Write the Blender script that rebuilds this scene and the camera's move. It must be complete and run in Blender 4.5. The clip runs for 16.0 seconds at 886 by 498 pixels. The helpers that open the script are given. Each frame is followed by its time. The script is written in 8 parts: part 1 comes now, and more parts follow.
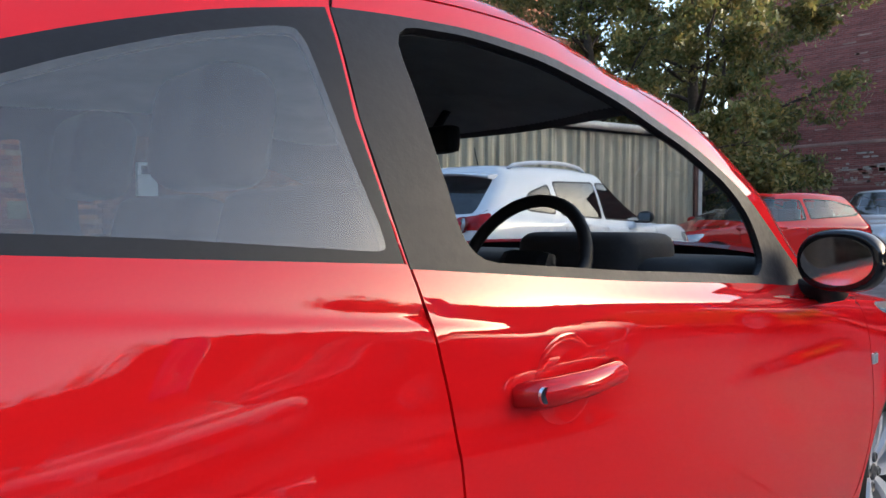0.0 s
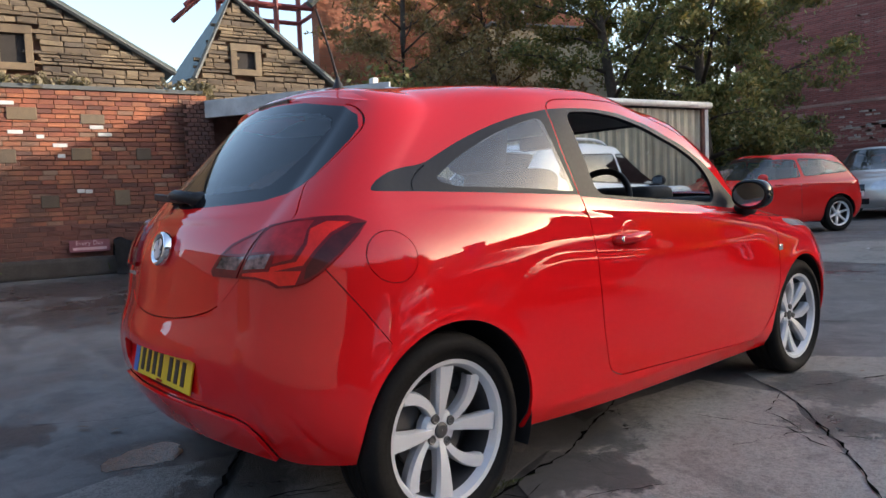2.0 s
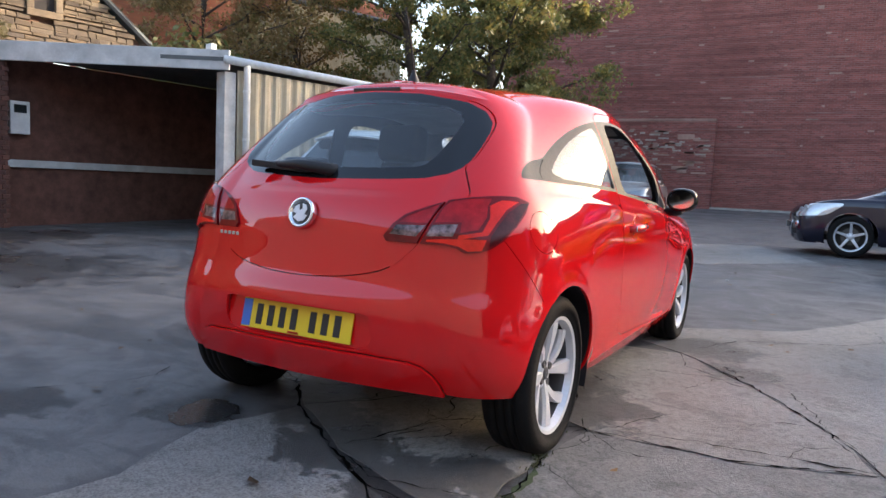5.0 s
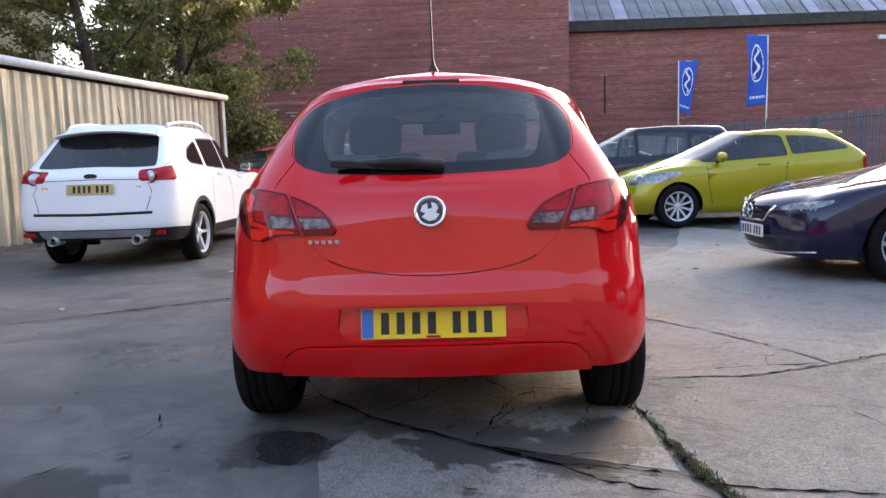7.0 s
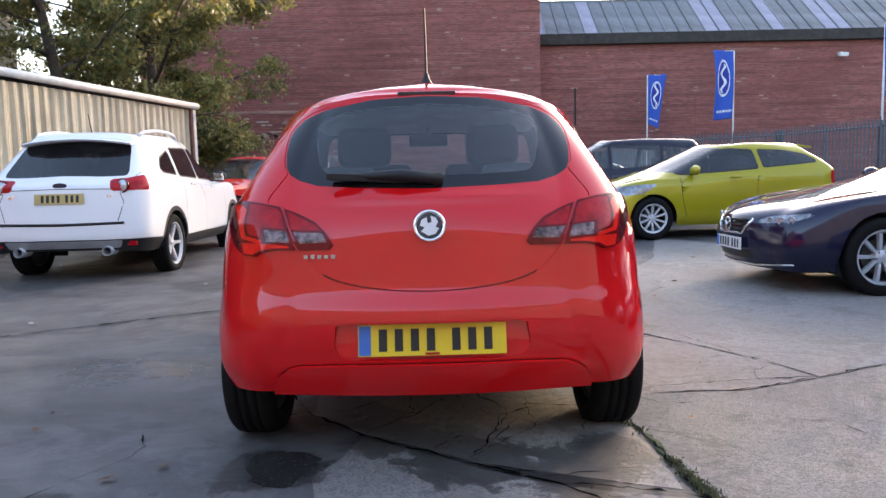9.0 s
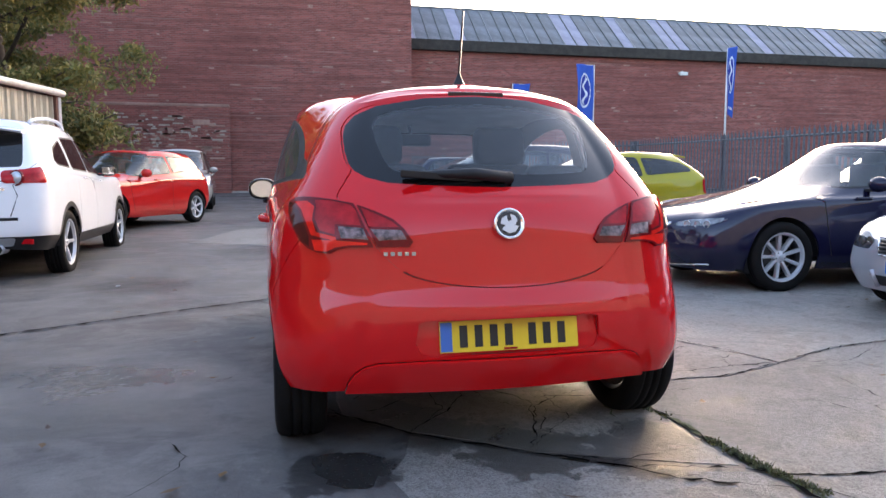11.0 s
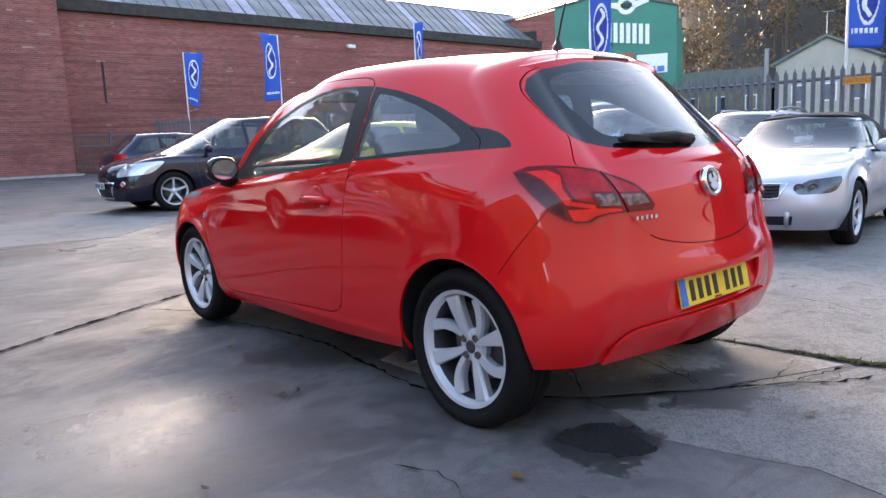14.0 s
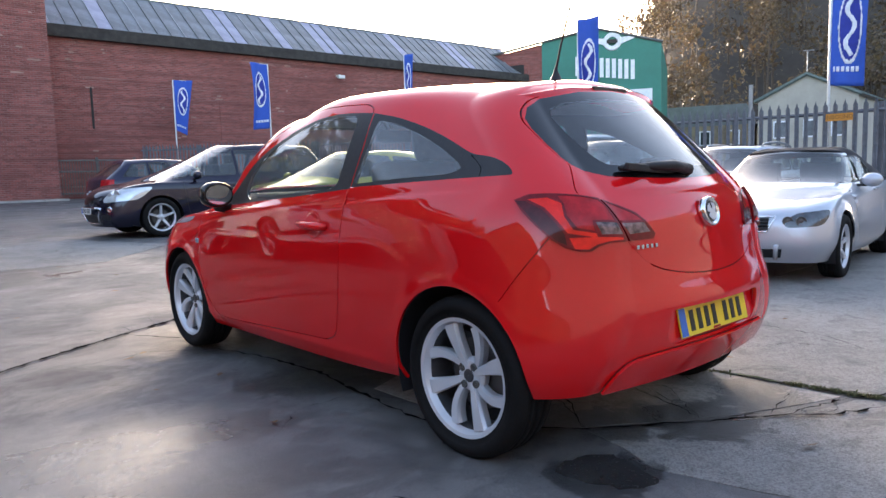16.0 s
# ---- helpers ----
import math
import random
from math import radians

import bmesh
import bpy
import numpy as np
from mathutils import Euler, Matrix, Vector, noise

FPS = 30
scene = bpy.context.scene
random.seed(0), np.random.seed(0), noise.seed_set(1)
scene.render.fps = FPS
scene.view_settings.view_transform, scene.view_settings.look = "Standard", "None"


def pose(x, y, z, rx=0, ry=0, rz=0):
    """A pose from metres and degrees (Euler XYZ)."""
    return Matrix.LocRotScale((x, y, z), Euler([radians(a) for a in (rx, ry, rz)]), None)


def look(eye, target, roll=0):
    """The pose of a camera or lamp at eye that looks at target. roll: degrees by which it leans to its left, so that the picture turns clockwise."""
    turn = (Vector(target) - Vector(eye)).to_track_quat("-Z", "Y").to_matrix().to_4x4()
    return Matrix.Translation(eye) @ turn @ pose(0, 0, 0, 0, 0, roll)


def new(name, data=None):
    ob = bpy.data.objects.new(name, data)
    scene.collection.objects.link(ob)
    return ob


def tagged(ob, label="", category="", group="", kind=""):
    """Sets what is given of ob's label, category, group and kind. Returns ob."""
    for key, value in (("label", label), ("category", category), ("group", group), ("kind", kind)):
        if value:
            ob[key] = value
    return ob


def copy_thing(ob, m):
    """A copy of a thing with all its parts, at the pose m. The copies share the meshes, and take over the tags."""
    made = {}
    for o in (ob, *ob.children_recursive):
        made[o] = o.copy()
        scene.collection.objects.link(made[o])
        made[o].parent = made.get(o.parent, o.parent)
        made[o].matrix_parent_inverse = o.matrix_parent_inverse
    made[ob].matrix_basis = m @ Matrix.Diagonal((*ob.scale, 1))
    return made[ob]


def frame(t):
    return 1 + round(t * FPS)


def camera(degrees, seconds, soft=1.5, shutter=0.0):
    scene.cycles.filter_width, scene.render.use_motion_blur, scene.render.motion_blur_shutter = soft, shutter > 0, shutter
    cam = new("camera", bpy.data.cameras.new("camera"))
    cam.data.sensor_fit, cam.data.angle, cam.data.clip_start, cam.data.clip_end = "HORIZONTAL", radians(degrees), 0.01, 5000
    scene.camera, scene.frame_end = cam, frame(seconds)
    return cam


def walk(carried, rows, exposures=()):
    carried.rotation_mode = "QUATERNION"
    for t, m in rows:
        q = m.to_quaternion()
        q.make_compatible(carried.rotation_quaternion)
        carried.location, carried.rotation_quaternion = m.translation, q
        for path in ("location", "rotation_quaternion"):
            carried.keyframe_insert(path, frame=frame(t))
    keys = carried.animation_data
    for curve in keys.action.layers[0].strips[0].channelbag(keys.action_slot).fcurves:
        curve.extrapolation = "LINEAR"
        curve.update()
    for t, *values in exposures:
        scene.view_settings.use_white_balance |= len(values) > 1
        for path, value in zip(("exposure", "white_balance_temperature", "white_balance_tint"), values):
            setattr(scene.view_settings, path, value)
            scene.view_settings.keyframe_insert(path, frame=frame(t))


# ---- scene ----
cam = camera(64.1, 16.0)
PATH = [
    (0, (1.474, 0.107, 1.059), (-0.006, 1.451, 0.990), 0.15),
    (0.5, (1.723, -0.300, 1.078), (0.176, 0.968, 1.057), -0.51),
    (1, (1.977, -0.679, 1.064), (0.447, 0.603, 0.942), -0.72),
    (1.3, (2.088, -0.906, 1.065), (0.585, 0.407, 0.934), -2.75),
    (1.5, (2.176, -1.080, 1.055), (0.685, 0.244, 0.901), -3.14),
    (2, (2.430, -1.420, 1.019), (0.926, -0.109, 0.877), -2.30),
    (2.5, (2.515, -1.648, 1.021), (1.051, -0.297, 0.840), -2.21),
    (3, (2.566, -1.753, 1.029), (1.137, -0.367, 0.843), -0.99),
    (3.5, (2.567, -1.783, 1.024), (1.154, -0.379, 0.841), -0.02),
    (3.7, (2.529, -1.842, 1.024), (1.141, -0.413, 0.840), 0.36),
    (5.8, (0.964, -2.956, 1.020), (0.416, -1.044, 0.815), 1.16),
    (6, (0.772, -2.993, 1.033), (0.328, -1.055, 0.814), 0.25),
    (6.5, (0.380, -3.081, 1.034), (0.158, -1.106, 0.809), -0.76),
    (7, (0.114, -3.080, 1.039), (0.057, -1.093, 0.813), -1.71),
    (7.5, (-0.004, -3.063, 1.047), (-0.021, -1.076, 0.821), -2.68),
    (8, (-0.010, -3.053, 1.056), (0.018, -1.063, 0.863), -2.11),
    (8.5, (0.000, -3.041, 1.048), (0.032, -1.051, 0.853), -1.39),
    (9, (0.008, -3.028, 1.052), (0.038, -1.038, 0.853), -1.35),
    (9.2, (0.012, -3.025, 1.048), (0.043, -1.035, 0.851), -1.85),
    (11.3, (-1.027, -2.958, 1.051), (-0.494, -1.041, 0.849), 0.19),
    (11.5, (-1.200, -2.910, 1.050), (-0.599, -1.014, 0.844), 0.11),
    (12, (-1.686, -2.783, 1.089), (-0.844, -0.984, 0.855), -1.10),
    (12.5, (-2.030, -2.554, 1.072), (-1.003, -0.855, 0.832), -1.81),
    (13, (-2.363, -2.351, 1.029), (-1.189, -0.746, 0.806), 0.57),
    (13.5, (-2.516, -2.137, 1.017), (-1.279, -0.604, 0.671), -1.12),
    (14, (-2.557, -1.954, 1.073), (-1.269, -0.452, 0.778), -2.43),
    (14.5, (-2.604, -1.918, 1.067), (-1.281, -0.432, 0.868), -2.50),
    (15, (-2.598, -1.902, 1.064), (-1.274, -0.417, 0.864), -2.08),
    (15.5, (-2.584, -1.908, 1.063), (-1.264, -0.419, 0.857), -1.96),
    (16, (-2.584, -1.907, 1.061), (-1.257, -0.426, 0.849), -1.65),
]
EXPOSURES = [(0.0, 2.10, 6000, 12), (0.5, 1.86, 6000, 13), (1.0, 1.78, 6100, 13), (2.5, 2.06, 6300, 14), (3.5, 2.19, 6450, 15), (6.0, 2.74, 6700, 18), (7.0, 2.77, 6700, 19), (9.0, 2.79, 6700, 19), (11.5, 2.83, 6700, 19), (12.5, 2.84, 6700, 19), (13.5, 3.0, 6700, 19), (14.0, 3.06, 6700, 19), (14.5, 2.90, 6700, 18), (16.0, 2.84, 6650, 18)]
walk(cam, [(t, look(eye, target, roll)) for t, eye, target, roll in PATH], EXPOSURES)

# ---------------------------------------------------------------- world and sun
SUN_AZ, SUN_EL = 38.9, 11.1          # degrees clockwise from +Y, degrees above the horizon
world = bpy.data.worlds.new("world")
scene.world = world
world.use_nodes = True
wn = world.node_tree
wn.nodes.clear()
sky = wn.nodes.new("ShaderNodeTexSky")
sky.sky_type = "NISHITA"
sky.sun_disc = False
sky.sun_elevation = radians(SUN_EL)
sky.sun_rotation = radians(SUN_AZ)
sky.air_density, sky.dust_density, sky.ozone_density = 1.0, 2.5, 1.0
bg = wn.nodes.new("ShaderNodeBackground")
bg.inputs["Strength"].default_value = 0.15
wout = wn.nodes.new("ShaderNodeOutputWorld")
wn.links.new(sky.outputs[0], bg.inputs[0])
wn.links.new(bg.outputs[0], wout.inputs[0])

sun = new("sun", bpy.data.lights.new("sun", "SUN"))
sun.data.energy = 2.2
sun.data.angle = radians(0.6)
sun.data.color = (1.0, 0.86, 0.68)
to_sun = Vector((math.sin(radians(SUN_AZ)) * math.cos(radians(SUN_EL)),
                 math.cos(radians(SUN_AZ)) * math.cos(radians(SUN_EL)), math.sin(radians(SUN_EL))))
sun.matrix_world = look(to_sun * 60, (0, 0, 0))

# ---------------------------------------------------------------- materials
def nodes_of(m):
    m.use_nodes = True
    t = m.node_tree
    return t, t.nodes, t.links, t.nodes["Principled BSDF"]


def mixed(t, fac, a, b, blend="MIX"):
    """A colour mix node; a, b and fac are sockets or values."""
    n = t.nodes.new("ShaderNodeMix")
    n.data_type, n.blend_type = "RGBA", blend
    for sock, v in ((n.inputs[0], fac), (n.inputs[6], a), (n.inputs[7], b)):
        if hasattr(v, "is_linked"):
            t.links.new(v, sock)
        elif isinstance(v, (int, float)):
            sock.default_value = v
        else:
            sock.default_value = (*v, 1.0)[:4]
    return n.outputs[2]


def noisy(t, scale, detail=4.0, rough=0.6, coords=None, dist=0.0):
    n = t.nodes.new("ShaderNodeTexNoise")
    n.inputs["Scale"].default_value = scale
    n.inputs["Detail"].default_value = detail
    n.inputs["Roughness"].default_value = rough
    n.inputs["Distortion"].default_value = dist
    if coords is not None:
        t.links.new(coords, n.inputs["Vector"])
    return n.outputs["Fac"]


def ramped(t, fac, lo, hi, a=0.0, b=1.0):
    n = t.nodes.new("ShaderNodeMapRange")
    n.inputs["From Min"].default_value, n.inputs["From Max"].default_value = lo, hi
    n.inputs["To Min"].default_value, n.inputs["To Max"].default_value = a, b
    t.links.new(fac, n.inputs["Value"])
    return n.outputs[0]


def coords_of(t, kind="Object", scale=None):
    c = t.nodes.new("ShaderNodeTexCoord").outputs[kind]
    if scale:
        m = t.nodes.new("ShaderNodeMapping")
        m.inputs["Scale"].default_value = scale
        t.links.new(c, m.inputs["Vector"])
        return m.outputs[0]
    return c


def bumped(t, bsdf, height, strength, dist=0.01):
    n = t.nodes.new("ShaderNodeBump")
    n.inputs["Strength"].default_value, n.inputs["Distance"].default_value = strength, dist
    t.links.new(height, n.inputs["Height"])
    t.links.new(n.outputs[0], bsdf.inputs["Normal"])


def plain(name, colour, rough=0.5, metal=0.0, vary=0.15, scale=8.0, bump=0.0, coat=0.0, per_object=0.0, spec=0.5):
    """A surface with two scales of variation in colour and gloss."""
    m = bpy.data.materials.new(name)
    t, ns, ln, b = nodes_of(m)
    co = coords_of(t)
    big, fine = noisy(t, scale, coords=co), noisy(t, scale * 9, coords=co)
    dark = tuple(c * (1 - vary) for c in colour)
    lite = tuple(min(1, c * (1 + vary)) for c in colour)
    col = mixed(t, ramped(t, big, 0.3, 0.7), dark, lite)
    col = mixed(t, ramped(t, fine, 0.35, 0.75, 0, 0.35), col, dark)
    if per_object:
        rnd = t.nodes.new("ShaderNodeObjectInfo").outputs["Random"]
        col = mixed(t, ramped(t, rnd, 0, 1, 0, per_object), col, tuple(c * 0.35 for c in colour))
    ln.new(col, b.inputs["Base Color"])
    ln.new(ramped(t, fine, 0.3, 0.7, max(0.02, rough - 0.06), min(1, rough + 0.06)), b.inputs["Roughness"])
    b.inputs["Metallic"].default_value = metal
    b.inputs["Specular IOR Level"].default_value = spec
    b.inputs["Coat Weight"].default_value = coat
    b.inputs["Coat Roughness"].default_value = 0.04
    if bump:
        bumped(t, b, fine, bump, 0.01)
    return m


def car_paint(name, colour, metal=0.0, rough=0.35, dirt=0.5, coat=1.5):
    """Clear-coated paint with faint road film low down the panels' own noise."""
    m = bpy.data.materials.new(name)
    t, ns, ln, b = nodes_of(m)
    co = coords_of(t)
    film = noisy(t, 3.0, 6, 0.65, co)
    speck = noisy(t, 60.0, 3, 0.6, co)
    col = mixed(t, ramped(t, film, 0.45, 0.8, 0, 0.12 * dirt), colour, (0.25, 0.2, 0.17))
    col = mixed(t, ramped(t, speck, 0.66, 0.8, 0, 0.10 * dirt), col, (0.3, 0.27, 0.24))
    ln.new(col, b.inputs["Base Color"])
    b.inputs["Metallic"].default_value = metal
    b.inputs["Roughness"].default_value = rough
    b.inputs["Specular IOR Level"].default_value = 0.0
    b.inputs["Coat Weight"].default_value = 1.0
    b.inputs["Coat IOR"].default_value = coat
    ln.new(ramped(t, film, 0.35, 0.75, 0.008, 0.015 + 0.03 * dirt), b.inputs["Coat Roughness"])
    return m


def car_glass(name, tint, haze=0.0):
    """A tinted pane: mostly clear, with a mirror sheen that grows at grazing angles."""
    m = bpy.data.materials.new(name)
    m.use_nodes = True
    t = m.node_tree
    t.nodes.clear()
    out = t.nodes.new("ShaderNodeOutputMaterial")
    clear = t.nodes.new("ShaderNodeBsdfTransparent")
    clear.inputs[0].default_value = (*tint, 1)
    gloss = t.nodes.new("ShaderNodeBsdfGlossy")
    gloss.inputs["Roughness"].default_value = 0.015
    fr = t.nodes.new("ShaderNodeLayerWeight")
    fr.inputs[0].default_value = 0.5
    pw = t.nodes.new("ShaderNodeMath")
    pw.operation = "POWER"
    pw.inputs[1].default_value = 4.0
    t.links.new(fr.outputs["Facing"], pw.inputs[0])
    mix = t.nodes.new("ShaderNodeMixShader")
    t.links.new(ramped(t, pw.outputs[0], 0, 1, 0.085, 0.9), mix.inputs[0])
    if haze:
        grime = t.nodes.new("ShaderNodeBsdfDiffuse")
        grime.inputs[0].default_value = (0.5, 0.52, 0.55, 1)
        hm = t.nodes.new("ShaderNodeMixShader")
        t.links.new(ramped(t, noisy(t, 3, 3, 0.5, coords_of(t)), 0.25, 0.75, haze * 0.55, haze), hm.inputs[0])
        t.links.new(clear.outputs[0], hm.inputs[1])
        t.links.new(grime.outputs[0], hm.inputs[2])
        t.links.new(hm.outputs[0], mix.inputs[1])
    else:
        t.links.new(clear.outputs[0], mix.inputs[1])
    t.links.new(gloss.outputs[0], mix.inputs[2])
    t.links.new(mix.outputs[0], out.inputs[0])
    return m


RED = car_paint("red_paint", (0.63, 0.0075, 0.0095), rough=0.6, dirt=0.08, coat=1.55)
BLACK = plain("black_plastic", (0.014, 0.014, 0.016), 0.5, bump=0.05, spec=0.35)
GLOSS_BLACK = plain("gloss_black", (0.008, 0.008, 0.009), 0.08, vary=0.05)
RUBBER = plain("tyre_rubber", (0.010, 0.0095, 0.0095), 0.75, scale=14, bump=0.15, spec=0.12)
ALLOY = plain("alloy_silver", (0.64, 0.65, 0.68), 0.37, 0.42, vary=0.03, scale=1.5)
# The shade inside the rim barrel as a colour; also the hub cap's own grey.
RIM_SHADE_HUB_GREY = plain("rim_shade_hub_grey", (0.06, 0.06, 0.065), 0.5, 0.4, vary=0.2, scale=6)
CHROME = plain("chrome", (0.82, 0.82, 0.84), 0.06, 1.0, vary=0.03)
DARK_STEEL = plain("brake_steel", (0.12, 0.115, 0.11), 0.5, 0.7)
FABRIC = plain("seat_fabric", (0.03, 0.03, 0.033), 0.9, scale=30, bump=0.1)
GLASS = car_glass("side_glass", (0.80, 0.88, 0.86), 0.04)
MIST_GLASS = car_glass("misted_glass", (0.80, 0.87, 0.87), 0.17)
SCREEN_GLASS = car_glass("dusty_windscreen_glass", (0.80, 0.86, 0.88), 0.20)
REAR_GLASS = car_glass("rear_pane_glass", (0.82, 0.87, 0.89), 0.03)
HAZY_GLASS = car_glass("hazy_side_glass", (0.80, 0.88, 0.86), 0.13)
DARK_GLASS = car_glass("dark_glass", (0.10, 0.12, 0.13), 0.01)
LAMP_RED = plain("tail_lens_red", (0.42, 0.008, 0.012), 0.06, vary=0.4, scale=16, spec=0.28)
LAMP_CORE = plain("tail_lens_bright_red", (0.88, 0.020, 0.012), 0.06, vary=0.25, scale=14, spec=0.28)
LENS_DARK = plain("tail_lens_deep_red", (0.17, 0.005, 0.008), 0.06, vary=0.4, scale=14, spec=0.28)
LAMP_CLEAR = plain("lens_clear", (0.55, 0.57, 0.6), 0.08, 0.4, coat=1.0)
TAIL_CLEAR = plain("tail_lens_clear", (0.20, 0.125, 0.125), 0.12, 0.2, vary=0.9, scale=30, spec=0.4)
LAMP_SMOKE = plain("lens_smoke", (0.07, 0.006, 0.008), 0.06, vary=0.5, scale=12, spec=0.3)
PLATE_Y = plain("plate_yellow", (0.78, 0.55, 0.02), 0.35, vary=0.05)
PLATE_W = plain("plate_white", (0.72, 0.72, 0.70), 0.35, vary=0.05)
PLATE_B = plain("plate_blue", (0.03, 0.14, 0.5), 0.35, vary=0.05)
INK = plain("plate_black", (0.012, 0.012, 0.012), 0.5)
GALV_DULL = plain("skid_silver", (0.42, 0.43, 0.45), 0.42, 0.6)
SMOKE_LAMP = plain("smoked_headlight", (0.05, 0.052, 0.058), 0.07, 0.2, coat=1.0, vary=0.5, scale=14)
CABIN = plain("cabin_grey", (0.05, 0.05, 0.055), 0.8, scale=20)

# ---------------------------------------------------------------- mesh helpers
def part(name, bm, material, parent=None, label="", smooth=False):
    """Links a bmesh as one mesh object under a thing or a part."""
    me = bpy.data.meshes.new(name)
    bm.to_mesh(me)
    bm.free()
    if smooth:
        me.shade_smooth()
    for m in material if isinstance(material, (list, tuple)) else (material,):
        me.materials.append(m)
    ob = new(name, me)
    ob.parent = parent
    return tagged(ob, label)


def thing(name, label, category, m=None, group="", kind=""):
    ob = new(name)
    ob.empty_display_size = 0.2
    if m is not None:
        ob.matrix_world = m
    return tagged(ob, label, category, group, kind)


def box_bm(size, at=(0, 0, 0), bevel=0.0, rot=None, bm=None, segs=2):
    b = bmesh.new()
    bmesh.ops.create_cube(b, size=1)
    bmesh.ops.scale(b, vec=size, verts=b.verts)
    if bevel:
        bmesh.ops.bevel(b, geom=b.edges[:], offset=bevel, segments=segs, affect="EDGES", profile=0.6)
    if rot is not None:
        bmesh.ops.transform(b, matrix=rot, verts=b.verts)
    bmesh.ops.translate(b, vec=at, verts=b.verts)
    return join_bm(bm, b)


def join_bm(bm, b):
    if bm is None:
        return b
    me = bpy.data.meshes.new("tmp")
    b.to_mesh(me)
    b.free()
    bm.from_mesh(me)
    bpy.data.meshes.remove(me)
    return bm


def tube_bm(points, radius, sides=8, closed=False, bm=None, cap=True):
    """A round bar along points; radius is a number or one for each point."""
    b = bmesh.new() if bm is None else bm
    pts = [Vector(p) for p in points]
    n = len(pts)
    rings = []
    for i, p in enumerate(pts):
        a = pts[(i - 1) % n] if (closed or i) else p
        c = pts[(i + 1) % n] if (closed or i < n - 1) else p
        d = (c - a).normalized()
        side = d.cross(Vector((0, 0, 1)))
        if side.length < 0.05:
            side = d.cross(Vector((1, 0, 0)))
        side.normalize()
        up = side.cross(d)
        r = radius[i] if isinstance(radius, (list, tuple)) else radius
        rings.append([b.verts.new(p + r * (math.cos(2 * math.pi * k / sides) * side + math.sin(2 * math.pi * k / sides) * up))
                      for k in range(sides)])
    for i in range(n if closed else n - 1):
        r0, r1 = rings[i], rings[(i + 1) % n]
        for k in range(sides):
            b.faces.new((r0[k], r0[(k + 1) % sides], r1[(k + 1) % sides], r1[k]))
    if cap and not closed:
        b.faces.new(rings[0][::-1])
        b.faces.new(rings[-1])
    return b


def lathe_bm(profile, axis="X", steps=48, bm=None):
    """Turns a profile of (radius, along) round an axis."""
    b = bmesh.new() if bm is None else bm
    rings = []
    for r, h in profile:
        ring = []
        for k in range(steps):
            a = 2 * math.pi * k / steps
            c, s = r * math.cos(a), r * math.sin(a)
            ring.append(b.verts.new({"X": (h, c, s), "Y": (c, h, s), "Z": (c, s, h)}[axis]))
        rings.append(ring)
    for r0, r1 in zip(rings, rings[1:]):
        for k in range(steps):
            b.faces.new((r0[k], r0[(k + 1) % steps], r1[(k + 1) % steps], r1[k]))
    bmesh.ops.recalc_face_normals(b, faces=b.faces)
    return b


def prism_bm(outline, depth, at=Matrix.Identity(4), bevel=0.0, bm=None):
    """A plate: outline of (x, z), thickness depth along +y, then placed by at."""
    b = bmesh.new()
    f = b.faces.new([b.verts.new((x, 0, z)) for x, z in outline])
    ex = bmesh.ops.extrude_face_region(b, geom=[f])
    bmesh.ops.translate(b, vec=(0, depth, 0), verts=[v for v in ex["geom"] if isinstance(v, bmesh.types.BMVert)])
    bmesh.ops.recalc_face_normals(b, faces=b.faces)
    if bevel:
        bmesh.ops.bevel(b, geom=b.edges[:], offset=bevel, segments=2, affect="EDGES", profile=0.6)
    bmesh.ops.transform(b, matrix=at, verts=b.verts)
    return join_bm(bm, b)


def oval(rx, rz, n=24, cx=0.0, cz=0.0):
    return [(cx + rx * math.cos(2 * math.pi * k / n), cz + rz * math.sin(2 * math.pi * k / n)) for k in range(n)]


def curve_pts(points, n=24, closed=False):
    """A smooth line through points (Catmull-Rom)."""
    P = np.array(points, float)
    out = []
    m = len(P)
    segs = m if closed else m - 1
    for i in range(segs):
        if closed:
            p0, p1, p2, p3 = P[(i - 1) % m], P[i], P[(i + 1) % m], P[(i + 2) % m]
        else:
            p0, p1, p2, p3 = P[max(i - 1, 0)], P[i], P[i + 1], P[min(i + 2, m - 1)]
        for k in range(n):
            s = k / n
            out.append(0.5 * (2 * p1 + (p2 - p0) * s + (2 * p0 - 5 * p1 + 4 * p2 - p3) * s * s + (3 * p1 - p0 - 3 * p2 + p3) * s ** 3))
    if not closed:
        out.append(P[-1])
    return [tuple(p) for p in out]


# ---------------------------------------------------------------- lofted car bodies
U_KNOTS = (0.0, 0.22, 0.34, 0.45, 0.56, 0.67, 0.78, 0.88, 1.0)


